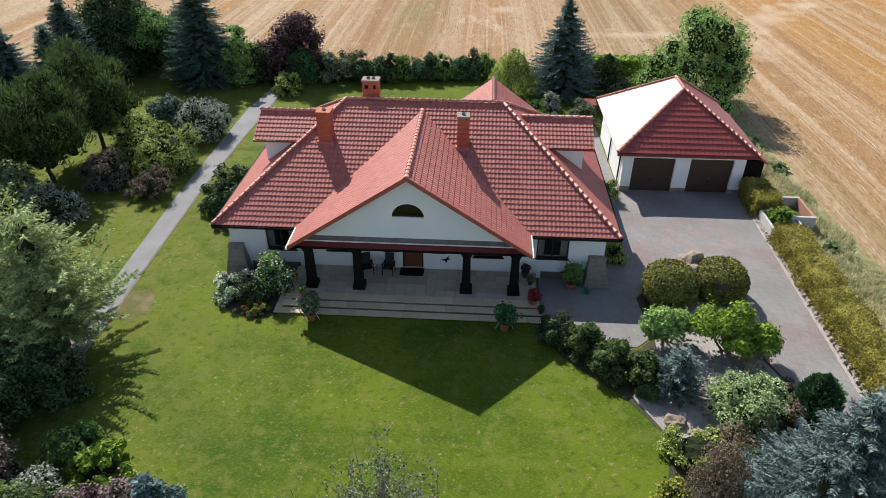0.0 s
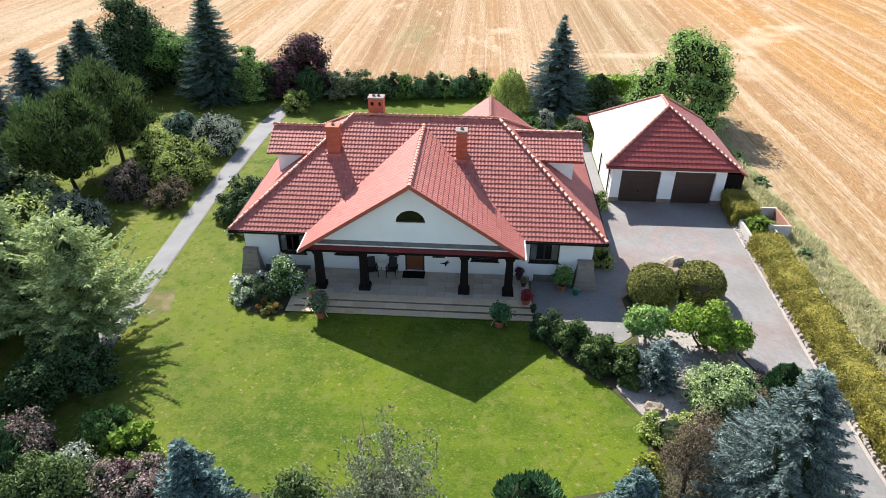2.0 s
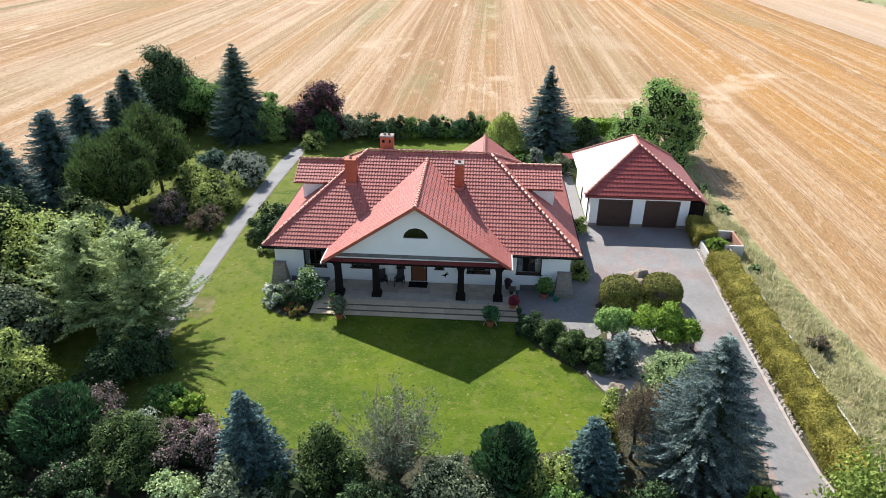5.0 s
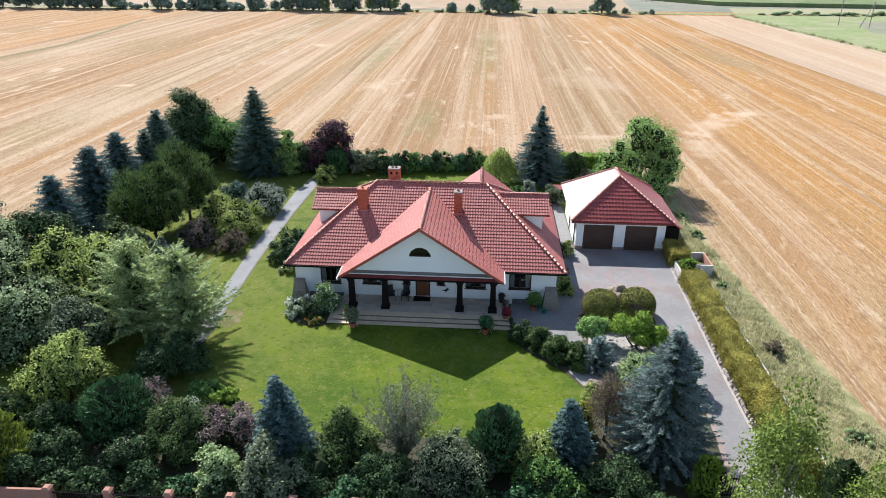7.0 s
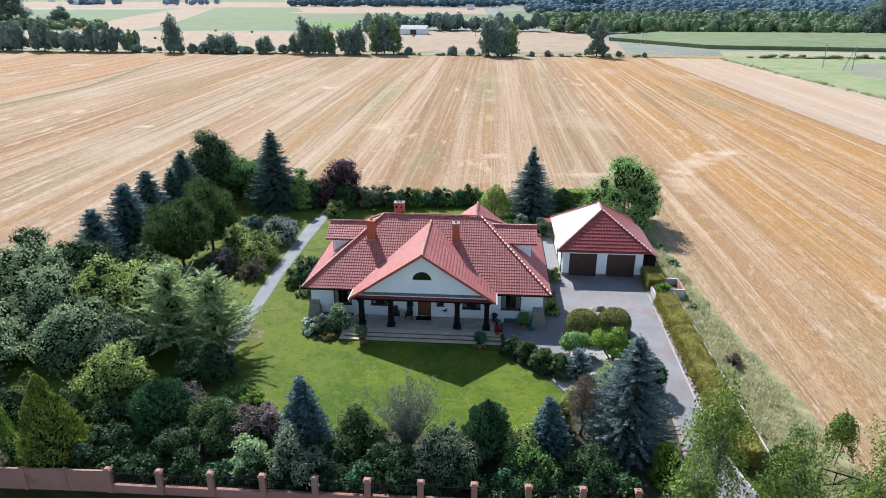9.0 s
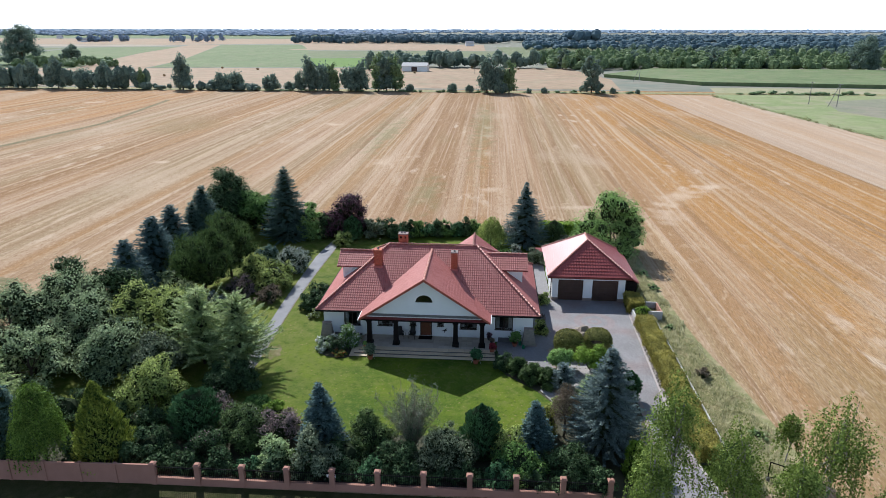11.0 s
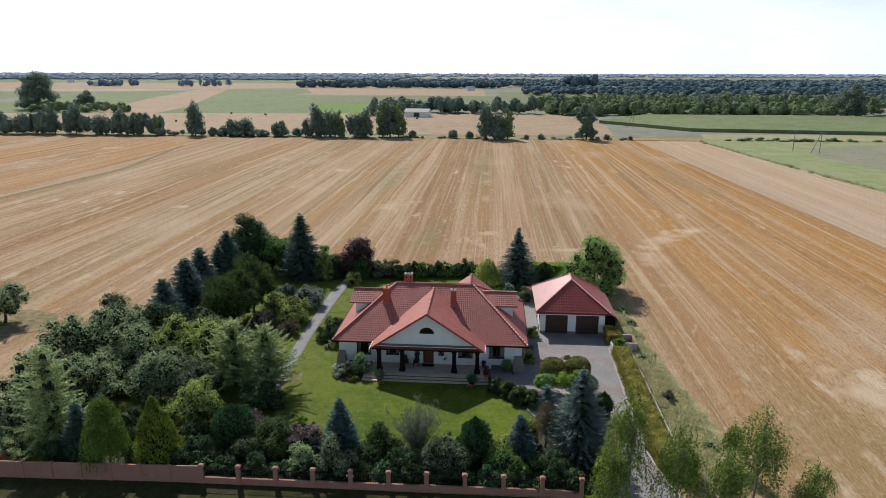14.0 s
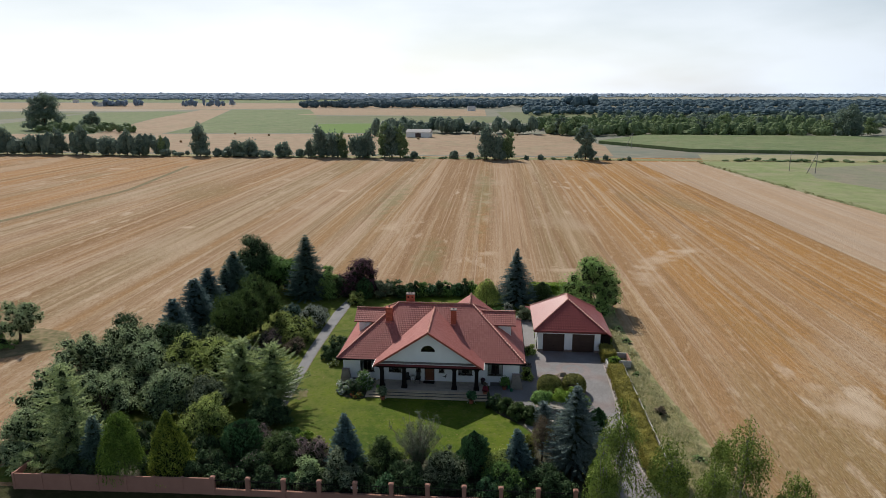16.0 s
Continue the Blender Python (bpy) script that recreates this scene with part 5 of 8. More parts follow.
bd = part("lean_to_wall", Geo().box(31.61, 32.95, 11.5, 11.56, 0.0, 2.3).me("lean_to_wall", M_BROWN), garage, "dark boarded lean-to front")
for k in range(6):
    part("board", Geo().box(31.63 + 0.22 * k, 31.83 + 0.22 * k, 11.47, 11.5, 0.02, 2.28).me("board", M_BROWN), bd)
part("lean_to_wall", Geo().box(32.85, 32.95, 11.56, 19.8, 0, 2.2).me("lean_to_wall", M_BROWN), garage)
for y in (11.9, 15.6):
    dp = Geo()
    dp.bar((23.57, y, 0.1), (23.57, y, 2.85), 0.05, 8)
    part("downpipe", dp.me("downpipe", M_BROWN), garage)

# little tiled shelter behind the garage corner, seen past its eave
shelter = thing("log_shelter", "small red tiled shelter behind the garage", "shelter")
part("shelter_roof", Geo().add([(22.5, 22.7, 1.7), (23.5, 22.7, 1.7), (23.5, 23.5, 1.95), (22.5, 23.5, 1.95), (22.5, 22.7, 1.63), (23.5, 22.7, 1.63), (23.5, 23.5, 1.88), (22.5, 23.5, 1.88)], [(0, 1, 2, 3), (7, 6, 5, 4), (4, 5, 1, 0), (5, 6, 2, 1), (6, 7, 3, 2), (7, 4, 0, 3)]).me("shelter_roof", M_GTILES), shelter)
for x, y, h in ((22.6, 22.8, 1.64), (23.4, 22.8, 1.64), (22.6, 23.4, 1.85), (23.4, 23.4, 1.85)):
    part("post", Geo().box(x - 0.05, x + 0.05, y - 0.05, y + 0.05, 0, h).me("post", M_BROWN), shelter)

# ---------------------------------------------------------------- plants
def unit(a):
    return a / (np.linalg.norm(a, axis=-1, keepdims=True) + 1e-9)


def blades(c, along, side, length, width):
    """Leaves as four-cornered blades: base, sides, tip."""
    length, width = np.broadcast_to(length, len(c))[:, None], np.broadcast_to(width, len(c))[:, None]
    a, s = unit(along), unit(side)
    v = np.stack([c - a * length * 0.5, c + s * width * 0.5 + a * length * 0.05, c + a * length * 0.5, c - s * width * 0.5 + a * length * 0.05], 1)
    return v.reshape(-1, 3)


def quads(n):
    return np.arange(4 * n).reshape(-1, 4)


def clump_leaves(rng, centres, radii, n, size, shape=1.5, flat=0.5, up=0.35, shell=0.55, upright=0.0):
    """n leaves over a set of lobes, mostly near their skins. upright: 1 for needles that stand out of the lobe."""
    w = radii ** 2
    k = rng.choice(len(centres), n, p=w / w.sum())
    d = unit(rng.normal(size=(n, 3)))
    d[:, 2] = np.where(d[:, 2] < -0.3, -d[:, 2] * 0.6, d[:, 2])
    d = unit(d)
    shell = max(shell, 0.66)
    r = radii[k] * (shell + (1.1 - shell) * np.sqrt(rng.random(n)))
    uneven = rng.uniform(0.72, 1.22, (len(centres), 3))
    c = centres[k] + d * r[:, None] * uneven[k]
    c += rng.normal(size=(n, 3)) * (radii[k] * np.where(rng.random(n) < 0.25, 0.34, 0.1))[:, None]
    normal = unit(d + rng.normal(size=(n, 3)) * flat * 1.3 + [0, 0, up])
    along = unit(np.cross(normal, rng.normal(size=(n, 3))))
    if upright:
        along = unit(along * (1 - upright) + (d + [0, 0, 0.8] + rng.normal(size=(n, 3)) * 0.3) * upright)
        normal = unit(np.cross(along, np.cross(normal, along)) + rng.normal(size=(n, 3)) * 0.2)
    side = np.cross(normal, along)
    s = size * rng.uniform(0.6, 1.35, n)
    return blades(c, along, side, s * shape, s)


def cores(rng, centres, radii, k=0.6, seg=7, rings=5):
    """Lumpy closed bodies added inside the lobes to let no light through the crown."""
    a = np.arange(seg) * 2 * np.pi / seg
    b = np.linspace(-np.pi / 2, np.pi / 2, rings)
    p = np.stack([np.cos(b)[:, None] * np.cos(a), np.cos(b)[:, None] * np.sin(a), np.repeat(np.sin(b)[:, None], seg, 1)], -1).reshape(-1, 3)
    i, j = np.meshgrid(np.arange(rings - 1), np.arange(seg), indexing="ij")
    f = np.stack([i * seg + j, i * seg + (j + 1) % seg, (i + 1) * seg + (j + 1) % seg, (i + 1) * seg + j], -1).reshape(-1, 4)
    v = centres[:, None] + p[None] * (radii * k)[:, None, None] * rng.uniform(0.85, 1.1, (len(centres), len(p), 1))
    return v.reshape(-1, 3), (f[None] + np.arange(len(centres))[:, None, None] * len(p)).reshape(-1, 4)


def lobes(rng, r, z0, z1, count, spread=0.62, size=(0.34, 0.52), dome=False):
    """Lobe centres filling a rounded crown between z0 and z1."""
    h = (z1 - z0) / 2
    d = unit(rng.normal(size=(count, 3)))
    if dome:
        q = (0.35 + 0.65 * rng.random(count) ** 0.6)[:, None]
        rad = rng.uniform(*size, count) * min(r, h * 1.3)
        d[:, 2] = np.abs(d[:, 2]) * 0.98 + 0.02
        c = d * q * [r * 0.86, r * 0.86, 2 * h * 0.9] * spread / 0.75 + [0, 0, z0]
        c[:, 2] = np.clip(c[:, 2], z0 + rad * 0.6, z1 - rad * 0.8)
        return c, rad
    q = spread * (0.4 + 0.6 * rng.random(count) ** 0.7)[:, None]
    c = d * q * [r, r, h] + [0, 0, z0 + h]
    rad = rng.uniform(*size, count) * min(r, h * 1.15)
    return c, rad


def woody(rng, trunk_h, trunk_r, ends, bend=0.06, n=7):
    """Trunk and limbs that reach to the lobes."""
    k = 6
    z = np.linspace(0, trunk_h, k)
    w = np.cumsum(rng.normal(size=(k, 2)) * bend, axis=0)
    pts = np.c_[w - w[0], z]
    v, f = tube(pts, np.linspace(trunk_r, trunk_r * 0.45, k), n)
    vs, fs, c = [v], [f], len(v)
    for e in ends:
        t = rng.uniform(0.35, 0.95)
        a = pts[0] * 0 + [np.interp(t * trunk_h, z, pts[:, 0]), np.interp(t * trunk_h, z, pts[:, 1]), t * trunk_h]
        mid = (a + e) / 2 + rng.normal(size=3) * 0.12 + [0, 0, 0.1]
        v, f = tube([a, mid, e], [trunk_r * 0.4, trunk_r * 0.25, trunk_r * 0.08], 5)
        vs.append(v)
        fs.append(f + c)
        c += len(v)
    return np.concatenate(vs), np.concatenate(fs)


def planted(name, label, category, x, y, wood, crown, leaf, bark=None, group="", z=0.0, stem="trunk", top="crown", more=(), inside=None):
    ob = thing(name, label, category, group, pose(x, y, z + 0.02))
    if wood is not None:
        part(stem, data(stem, wood[0], wood[1], bark or M_BARK, True), ob)
    part(top, data(top, crown, quads(len(crown) // 4), leaf), ob)
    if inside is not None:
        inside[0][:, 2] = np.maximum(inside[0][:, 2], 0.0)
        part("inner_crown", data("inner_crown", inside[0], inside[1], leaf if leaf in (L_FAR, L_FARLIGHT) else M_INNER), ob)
    for nm, v, m in more:
        part(nm, data(nm, v, quads(len(v) // 4), m), ob)["kind"] = "stuff"
    return ob


def tree(name, label, x, y, h, r, leaf, seed, base=0.28, leaves=9000, size=0.12, count=22, trunk=0.14, category="tree", group="", bark=None, spread=0.8, lobe=(0.17, 0.33), shell=0.5, core=0.54, needles=0.0, shape=1.5):
    """Trunk, limbs and a crown of leafy lobes; smaller lobes break up the outline."""
    rng = np.random.default_rng(seed)
    z0 = h * base
    count = int(count * 2.0)
    c, rad = lobes(rng, r, z0, h, count, spread, lobe, base < 0.15)
    k = rng.choice(count, count)
    d = unit(rng.normal(size=(count, 3)) + [0, 0, 0.25])
    c = np.concatenate([c, c[k] + d * rad[k][:, None] * 0.95])
    rad = np.concatenate([rad, rad[k] * rng.uniform(0.35, 0.6, count)])
    c[:, 2] = np.maximum(c[:, 2], rad * 0.7)
    leaves = int(leaves * 1.25)
    wood = woody(rng, h * 0.62, trunk, c[: min(count, 12)])
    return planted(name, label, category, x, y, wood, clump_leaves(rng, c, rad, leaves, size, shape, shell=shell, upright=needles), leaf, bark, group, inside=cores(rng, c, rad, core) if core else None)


def shrub(name, label, x, y, h, r, leaf, seed, leaves=4500, size=0.09, count=14, category="shrub", group="", flowers=None, lobe=(0.36, 0.55), spread=0.6, shell=0.55, shape=1.5, core=0.5, needles=0.0):
    rng = np.random.default_rng(seed)
    count, leaves = int(count * 2.4), int(leaves * 1.3)
    size *= 0.9
    c, rad = lobes(rng, r, 0.02, h, count, spread + 0.2, (lobe[0] * 0.52, lobe[1] * 0.66), True)
    k = rng.choice(count, count)
    d = unit(rng.normal(size=(count, 3)) + [0, 0, 0.5])
    c = np.concatenate([c, c[k] + d * rad[k][:, None]])
    rad = np.concatenate([rad, rad[k] * rng.uniform(0.3, 0.55, count)])
    c[:, 2] = np.maximum(c[:, 2], rad * 0.55)
    vs, fs, k = [], [], 0
    for e in c[:7]:
        v, f = tube([(e[0] * 0.15, e[1] * 0.15, 0), (e[0] * 0.5, e[1] * 0.5, e[2] * 0.6), tuple(e)], [0.035, 0.025, 0.012], 5)
        vs.append(v)
        fs.append(f + k)
        k += len(v)
    more = ()
    if flowers:
        fm, fn, fs_ = flowers
        more = (("flowers", clump_leaves(rng, c, rad * 1.04, fn, fs_, 1.0, 0.3, 0.8, 0.9), fm),)
    # one broad body keeps the shrub closed between its lobes
    bc, br = np.array([[0, 0, h * 0.36]]), np.array([1.0])
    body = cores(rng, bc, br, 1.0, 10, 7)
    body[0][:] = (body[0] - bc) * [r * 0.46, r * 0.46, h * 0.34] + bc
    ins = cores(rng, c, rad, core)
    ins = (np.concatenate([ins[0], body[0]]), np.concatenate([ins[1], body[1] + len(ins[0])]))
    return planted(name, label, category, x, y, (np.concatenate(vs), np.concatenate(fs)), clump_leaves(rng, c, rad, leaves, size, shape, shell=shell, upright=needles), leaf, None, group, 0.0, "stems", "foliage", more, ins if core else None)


def spruce(name, label, x, y, h, r, leaf, seed, levels=None, per=18, dense=2.3, droop=0.22, start=0.04, group="", airy=0.0, power=0.85, twig=0.38, core=0.4, wild=0.0, wide=0.07):
    """Whorls of boughs round a straight stem; each bough carries sprays of needled twigs, some of them hanging."""
    rng = np.random.default_rng(seed)
    levels = levels or int(h / 0.24)
    cs, al, sd, ln, wd = [], [], [], [], []
    full = lambda t: 1.28 * r * (1 - t) ** power * np.where(t > 0.06, 1.0, 0.85) + 0.1
    for i in range(levels):
        t = (i + rng.uniform(-0.9, 0.9)) / levels
        t = min(max(t, 0.0), 0.995)
        z = h * (start + (1 - start) * t)
        reach = float(full(t))
        m = max(5, int(per * (0.55 + 0.45 * (1 - t))))
        for k in range(m):
            if rng.random() < airy:
                continue
            a = 2 * np.pi * (k + rng.random()) / m + i * 1.1
            L = reach * rng.uniform(0.78 - wild * 0.35, 1.1 + wild * 0.2)
            out = np.array([math.cos(a), math.sin(a), 0.0])
            q = max(3, int(L / 0.17 * dense))
            s = (np.arange(q) + rng.random(q)) / q
            s = 0.15 + 0.85 * s
            lean = droop * rng.uniform(0.4, 1.5) - wild * rng.normal() * 0.25
            rise = 0.10 * s - lean * s ** 1.6 + 0.12 * s ** 4
            p = out * (s * L)[:, None]
            p[:, 2] = np.maximum(z + rng.normal() * 0.2 * (0.3 + reach / (r + 0.1)) + rise * L, 0.05)
            across = np.array([-out[1], out[0], 0.0])
            for sg in (-1, 1):
                reach2 = (twig * (1.15 - s) + 0.1) * rng.uniform(0.6, 1.25, q)
                dirv = unit(out[None] * 0.75 + across[None] * sg * 0.85 + np.c_[np.zeros((q, 2)), rng.normal(-0.12, 0.34, q)])
                cs.append(p + dirv * reach2[:, None] * 0.5)
                al.append(dirv)
                sd.append(unit(np.cross(dirv, [0, 0, 1.0]) + rng.normal(size=(q, 3)) * 0.45))
                ln.append(reach2 * 1.15)
                wd.append(np.full(q, wide) * rng.uniform(0.8, 1.3, q))
            # the bough's own tufts
            up = unit(out[None] + rng.normal(size=(q, 3)) * 0.35 + [0, 0, 0.15])
            cs.append(p + [0, 0, 0.03])
            al.append(up)
            sd.append(unit(np.cross(up, rng.normal(size=(q, 3)))))
            ln.append(np.full(q, 0.2))
            wd.append(np.full(q, wide * 1.1))
    cr = blades(np.concatenate(cs), np.concatenate(al), np.concatenate(sd), np.concatenate(ln), np.concatenate(wd))
    wood = tube([(0, 0, 0), (0.02, 0, h * 0.5), (0, 0, h * 0.99)], [0.03 * h * 0.6, 0.012 * h, 0.012], 7)
    inside = None
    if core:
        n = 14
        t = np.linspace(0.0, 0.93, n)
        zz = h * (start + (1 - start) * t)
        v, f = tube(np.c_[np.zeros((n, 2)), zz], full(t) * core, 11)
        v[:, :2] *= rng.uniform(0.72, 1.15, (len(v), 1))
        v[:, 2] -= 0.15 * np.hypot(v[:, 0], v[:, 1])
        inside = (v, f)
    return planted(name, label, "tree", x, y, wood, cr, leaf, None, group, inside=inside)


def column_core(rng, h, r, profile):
    """Dark body added inside a column or egg, coloured as its inner shade."""
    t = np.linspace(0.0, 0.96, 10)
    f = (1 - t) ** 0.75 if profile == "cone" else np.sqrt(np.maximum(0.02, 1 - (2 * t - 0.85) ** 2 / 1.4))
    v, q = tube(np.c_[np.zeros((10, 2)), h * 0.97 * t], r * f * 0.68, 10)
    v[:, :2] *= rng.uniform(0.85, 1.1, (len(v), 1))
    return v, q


def column(name, label, x, y, h, r, leaf, seed, sprays=6000, size=0.17, profile="cone", category="tree", group="", lumps=9, ragged=0.22):
    """Thuja, juniper, yew: upright sprays over a lumpy cone or egg."""
    rng = np.random.default_rng(seed)
    t = rng.random(sprays) ** (0.85 if profile == "cone" else 1.0)
    a = rng.random(sprays) * 2 * np.pi
    if profile == "cone":
        f = (1 - t) ** 0.75 * np.minimum(1, 0.75 + t * 2.5)
    elif profile == "egg":
        f = np.sqrt(np.maximum(0, 1 - (2 * t - 0.85) ** 2 / 1.33)) * np.minimum(1, (1.02 - t) * 4)
    else:
        f = np.minimum(1, (1.01 - t) * 5) ** 0.5 * (0.85 + 0.15 * np.sin(t * 7))
    ph = rng.random(lumps) * 6.28
    bump = sum(np.sin(a * (1 + k % 4) + ph[k] + t * (3 + 2 * k)) for k in range(lumps)) / lumps
    bump += 0.5 * np.sin(a * 7 + ph[0] + t * 19) * np.sin(a * 3 + t * 31)
    rad = r * f * (1 + ragged * 1.8 * bump) * (0.7 + 0.34 * np.sqrt(rng.random(sprays)))
    c = np.c_[rad * np.cos(a), rad * np.sin(a), h * (0.02 + 0.97 * t)]
    out = np.c_[np.cos(a), np.sin(a), np.zeros(sprays)]
    along = unit(np.c_[np.zeros((sprays, 2)), np.ones(sprays)] + out * 0.55 + rng.normal(size=(sprays, 3)) * 0.3)
    side = unit(np.cross(along, out) + rng.normal(size=(sprays, 3)) * 0.5)
    s = size * rng.uniform(0.7, 1.4, sprays)
    wood = tube([(0, 0, 0), (0, 0, h * 0.5), (0, 0, h * 0.9)], [0.09, 0.06, 0.02], 6)
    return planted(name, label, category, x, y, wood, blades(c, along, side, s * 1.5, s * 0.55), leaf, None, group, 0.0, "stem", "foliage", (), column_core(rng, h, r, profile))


def weeping(name, label, x, y, h, r, leaf, seed, strands=170, leaves=26, size=0.09, bark=None, drop=0.55, low=0.3, group="", category="tree", trunk=0.1, upright=0.5, fill=0):
    """Arching branches with hanging shoots."""
    rng = np.random.default_rng(seed)
    cs, al, ends = [], [], []
    for k in range(strands):
        a = rng.random() * 2 * np.pi
        q = rng.random()
        top = h * (low + (1 - low) * (1 - 0.75 * q * q) * rng.uniform(upright, 1.0))
        R = r * q ** 0.6 * rng.uniform(0.6, 1.0)
        p0 = np.array([math.cos(a) * R * 0.6, math.sin(a) * R * 0.6, top])
        fall = min(top * 0.8, h * drop * rng.uniform(0.4, 1.0))
        s = np.sort(rng.random(leaves))
        p = p0 + np.c_[math.cos(a) * R * 0.5 * np.sqrt(s), math.sin(a) * R * 0.5 * np.sqrt(s), 0.12 * np.sin(s * 3) - fall * s ** 1.5]
        cs.append(p + rng.normal(size=p.shape) * 0.05)
        al.append(np.tile([math.cos(a) * 0.3, math.sin(a) * 0.3, -1.0], (leaves, 1)) + rng.normal(size=p.shape) * 0.5)
        if k % 9 == 0:
            ends.append(p0)
    c, a = np.concatenate(cs), unit(np.concatenate(al))
    n = len(c)
    s = size * rng.uniform(0.7, 1.3, n)
    cr = blades(c, a, np.cross(a, unit(rng.normal(size=(n, 3)))), s * 1.6, s)
    if fill:
        lc, lr = lobes(rng, r * 0.8, h * 0.3, h * 0.98, 12, 0.6)
        cr = np.concatenate([cr, clump_leaves(rng, lc, lr, fill, size, shell=0.3)])
    return planted(name, label, category, x, y, woody(rng, h * 0.8, trunk, ends), cr, leaf, bark, group)


def box_leaves(rng, length, width, height, n, size, wob=0.08):
    """Leaves over the skin of a clipped hedge that lies along y."""
    area = np.array([length * width, length * height, length * height, width * height, width * height])
    k = rng.choice(5, n, p=area / area.sum())
    u, v = rng.random(n), rng.random(n)
    x = np.select([k == 0, k == 1, k == 2, k >= 3], [(u - 0.5) * width, -width / 2 + 0 * u, width / 2 + 0 * u, (u - 0.5) * width])
    y = np.select([k <= 2, k == 3, k == 4], [(v - 0.5) * length, -length / 2 + 0 * u, length / 2 + 0 * u])
    z = np.select([k == 0, (k == 1) | (k == 2), k >= 3], [height + 0 * u, u * height, v * height])
    nrm = np.select([(k == 0)[:, None], (k == 1)[:, None], (k == 2)[:, None], (k == 3)[:, None], (k == 4)[:, None]],
                    [np.array([[0, 0, 1.0]]), np.array([[-1.0, 0, 0]]), np.array([[1.0, 0, 0]]), np.array([[0, -1.0, 0]]), np.array([[0, 1.0, 0]])])
    depth = rng.normal(-0.03, wob, n)
    depth += 0.1 * np.sin(y * 1.7) * np.sin(x * 2.3 + z * 2.0) + 0.06 * np.sin(y * 4.1 + z * 3)
    c = np.c_[x, y, z] + nrm * depth[:, None]
    c[:, 2] = np.maximum(c[:, 2], 0.02)
    normal = unit(nrm + rng.normal(size=(n, 3)) * 0.6)
    along = unit(np.cross(normal, rng.normal(size=(n, 3))))
    s = size * rng.uniform(0.6, 1.4, n)
    return blades(c, along, np.cross(normal, along), s * 1.5, s)


def hedge(name, label, x, y, length, width, height, leaf, seed, n, size=0.09, turn=0.0):
    rng = np.random.default_rng(seed)
    ob = thing(name, label, "hedge", "", pose(x, y, 0.03, 0, 0, turn))
    part("inner_foliage", Geo().box(-width / 2 + 0.1, width / 2 - 0.1, -length / 2 + 0.1, length / 2 - 0.1, 0, height - 0.1).me("inner_foliage", leaf), ob)
    v = box_leaves(rng, length, width, height, n, size)
    part("foliage", data("foliage", v, quads(n), leaf), ob)
    return ob


# spruces and firs
SP = "conifers along the plot's edge"
spruce("blue_spruce", "blue spruce at the edge of the garden", -23.0, 7.6, 7.2, 2.7, L_SPRUCE, 1, power=0.72, group=SP)
spruce("blue_spruce", "broad blue spruce beside the stubble field", -23.2, 14.0, 8.0, 3.1, L_SPRUCE, 2, power=0.72, group=SP)
spruce("blue_spruce", "blue spruce standing among other spruces", -24.2, 20.6, 7.6, 2.9, L_SPRUCE, 3, power=0.75, group=SP)
spruce("dark_spruce", "slim dark green spruce in the conifer row", -23.6, 25.3, 6.6, 2.1, L_DARKSPRUCE, 4, power=0.75, group=SP)
spruce("dark_spruce", "tall dark spruce in the conifer row", -23.2, 27.9, 8.3, 2.8, L_DARKSPRUCE, 5, power=0.75, group=SP)
spruce("dark_spruce", "tall dense dark spruce near the back corner", -12.3, 30.6, 10.4, 3.1, L_DARKSPRUCE, 6, power=0.72, group=SP)
spruce("blue_spruce", "pale blue spruce with wide lower boughs by the lawn", 21.5, 30.6, 8.8, 3.4, L_SPRUCE, 7, airy=0.1, power=1.05)
spruce("silver_spruce", "large silvery spruce with layered boughs beside the driveway", 25.2, -15.6, 8.1, 2.7, L_SILVERSPRUCE, 8, levels=38, per=16, dense=4.6, droop=0.16, power=0.8, twig=0.22, wide=0.042)
spruce("dwarf_spruce", "small dense blue cone spruce at the lawn's edge", 5.0, -17.7, 5.6, 1.45, L_SPRUCE, 9, levels=46, per=16, dense=2.6, droop=0.02, power=0.8, twig=0.17)
spruce("dwarf_spruce", "small pointed blue spruce beside a thuja", 20.1, -16.6, 4.2, 1.15, L_SPRUCE, 10, levels=36, per=15, dense=2.6, droop=0.02, power=0.8, twig=0.16)
spruce("dark_spruce", "narrow dark spruce behind the fence wall", -17.0, -19.3, 5.4, 1.5, L_DARKSPRUCE, 11, airy=0.1)
spruce("larch", "tall feathery larch at the corner of the plot", -20.4, -17.6, 9.6, 2.7, L_LARCH, 12, per=9, droop=0.12, airy=0.2, power=0.6, twig=0.42, core=0.2, wild=1.0, dense=2.6)
spruce("larch", "loose light green larch beside the path", -5.2, -6.6, 7.4, 2.7, L_LARCH, 13, per=13, droop=0.02, airy=0.15, power=0.55, start=0.16, twig=0.42, core=0.2, wild=1.0, dense=2.6)
spruce("larch", "loose light green larch among fruit trees", -8.9, -5.8, 7.4, 2.8, L_LARCH, 14, per=13, droop=0.02, airy=0.18, power=0.55, start=0.16, twig=0.42, core=0.2, wild=1.0, dense=2.6)
spruce("dwarf_blue_spruce", "low silvery-blue spruce on the gravel", 23.05, -7.7, 2.3, 0.95, L_SILVERSPRUCE, 15, levels=16, per=13, dense=3.0, droop=0.05, power=0.6, twig=0.2, wide=0.05)

# pines
tree("pine", "bushy dark green pine with a bare trunk", -15.3, 9.6, 7.2, 3.5, L_PINE, 20, 0.16, 24000, 0.075, 30, 0.16, spread=0.86, lobe=(0.22, 0.34), needles=0.75, shape=4.2)
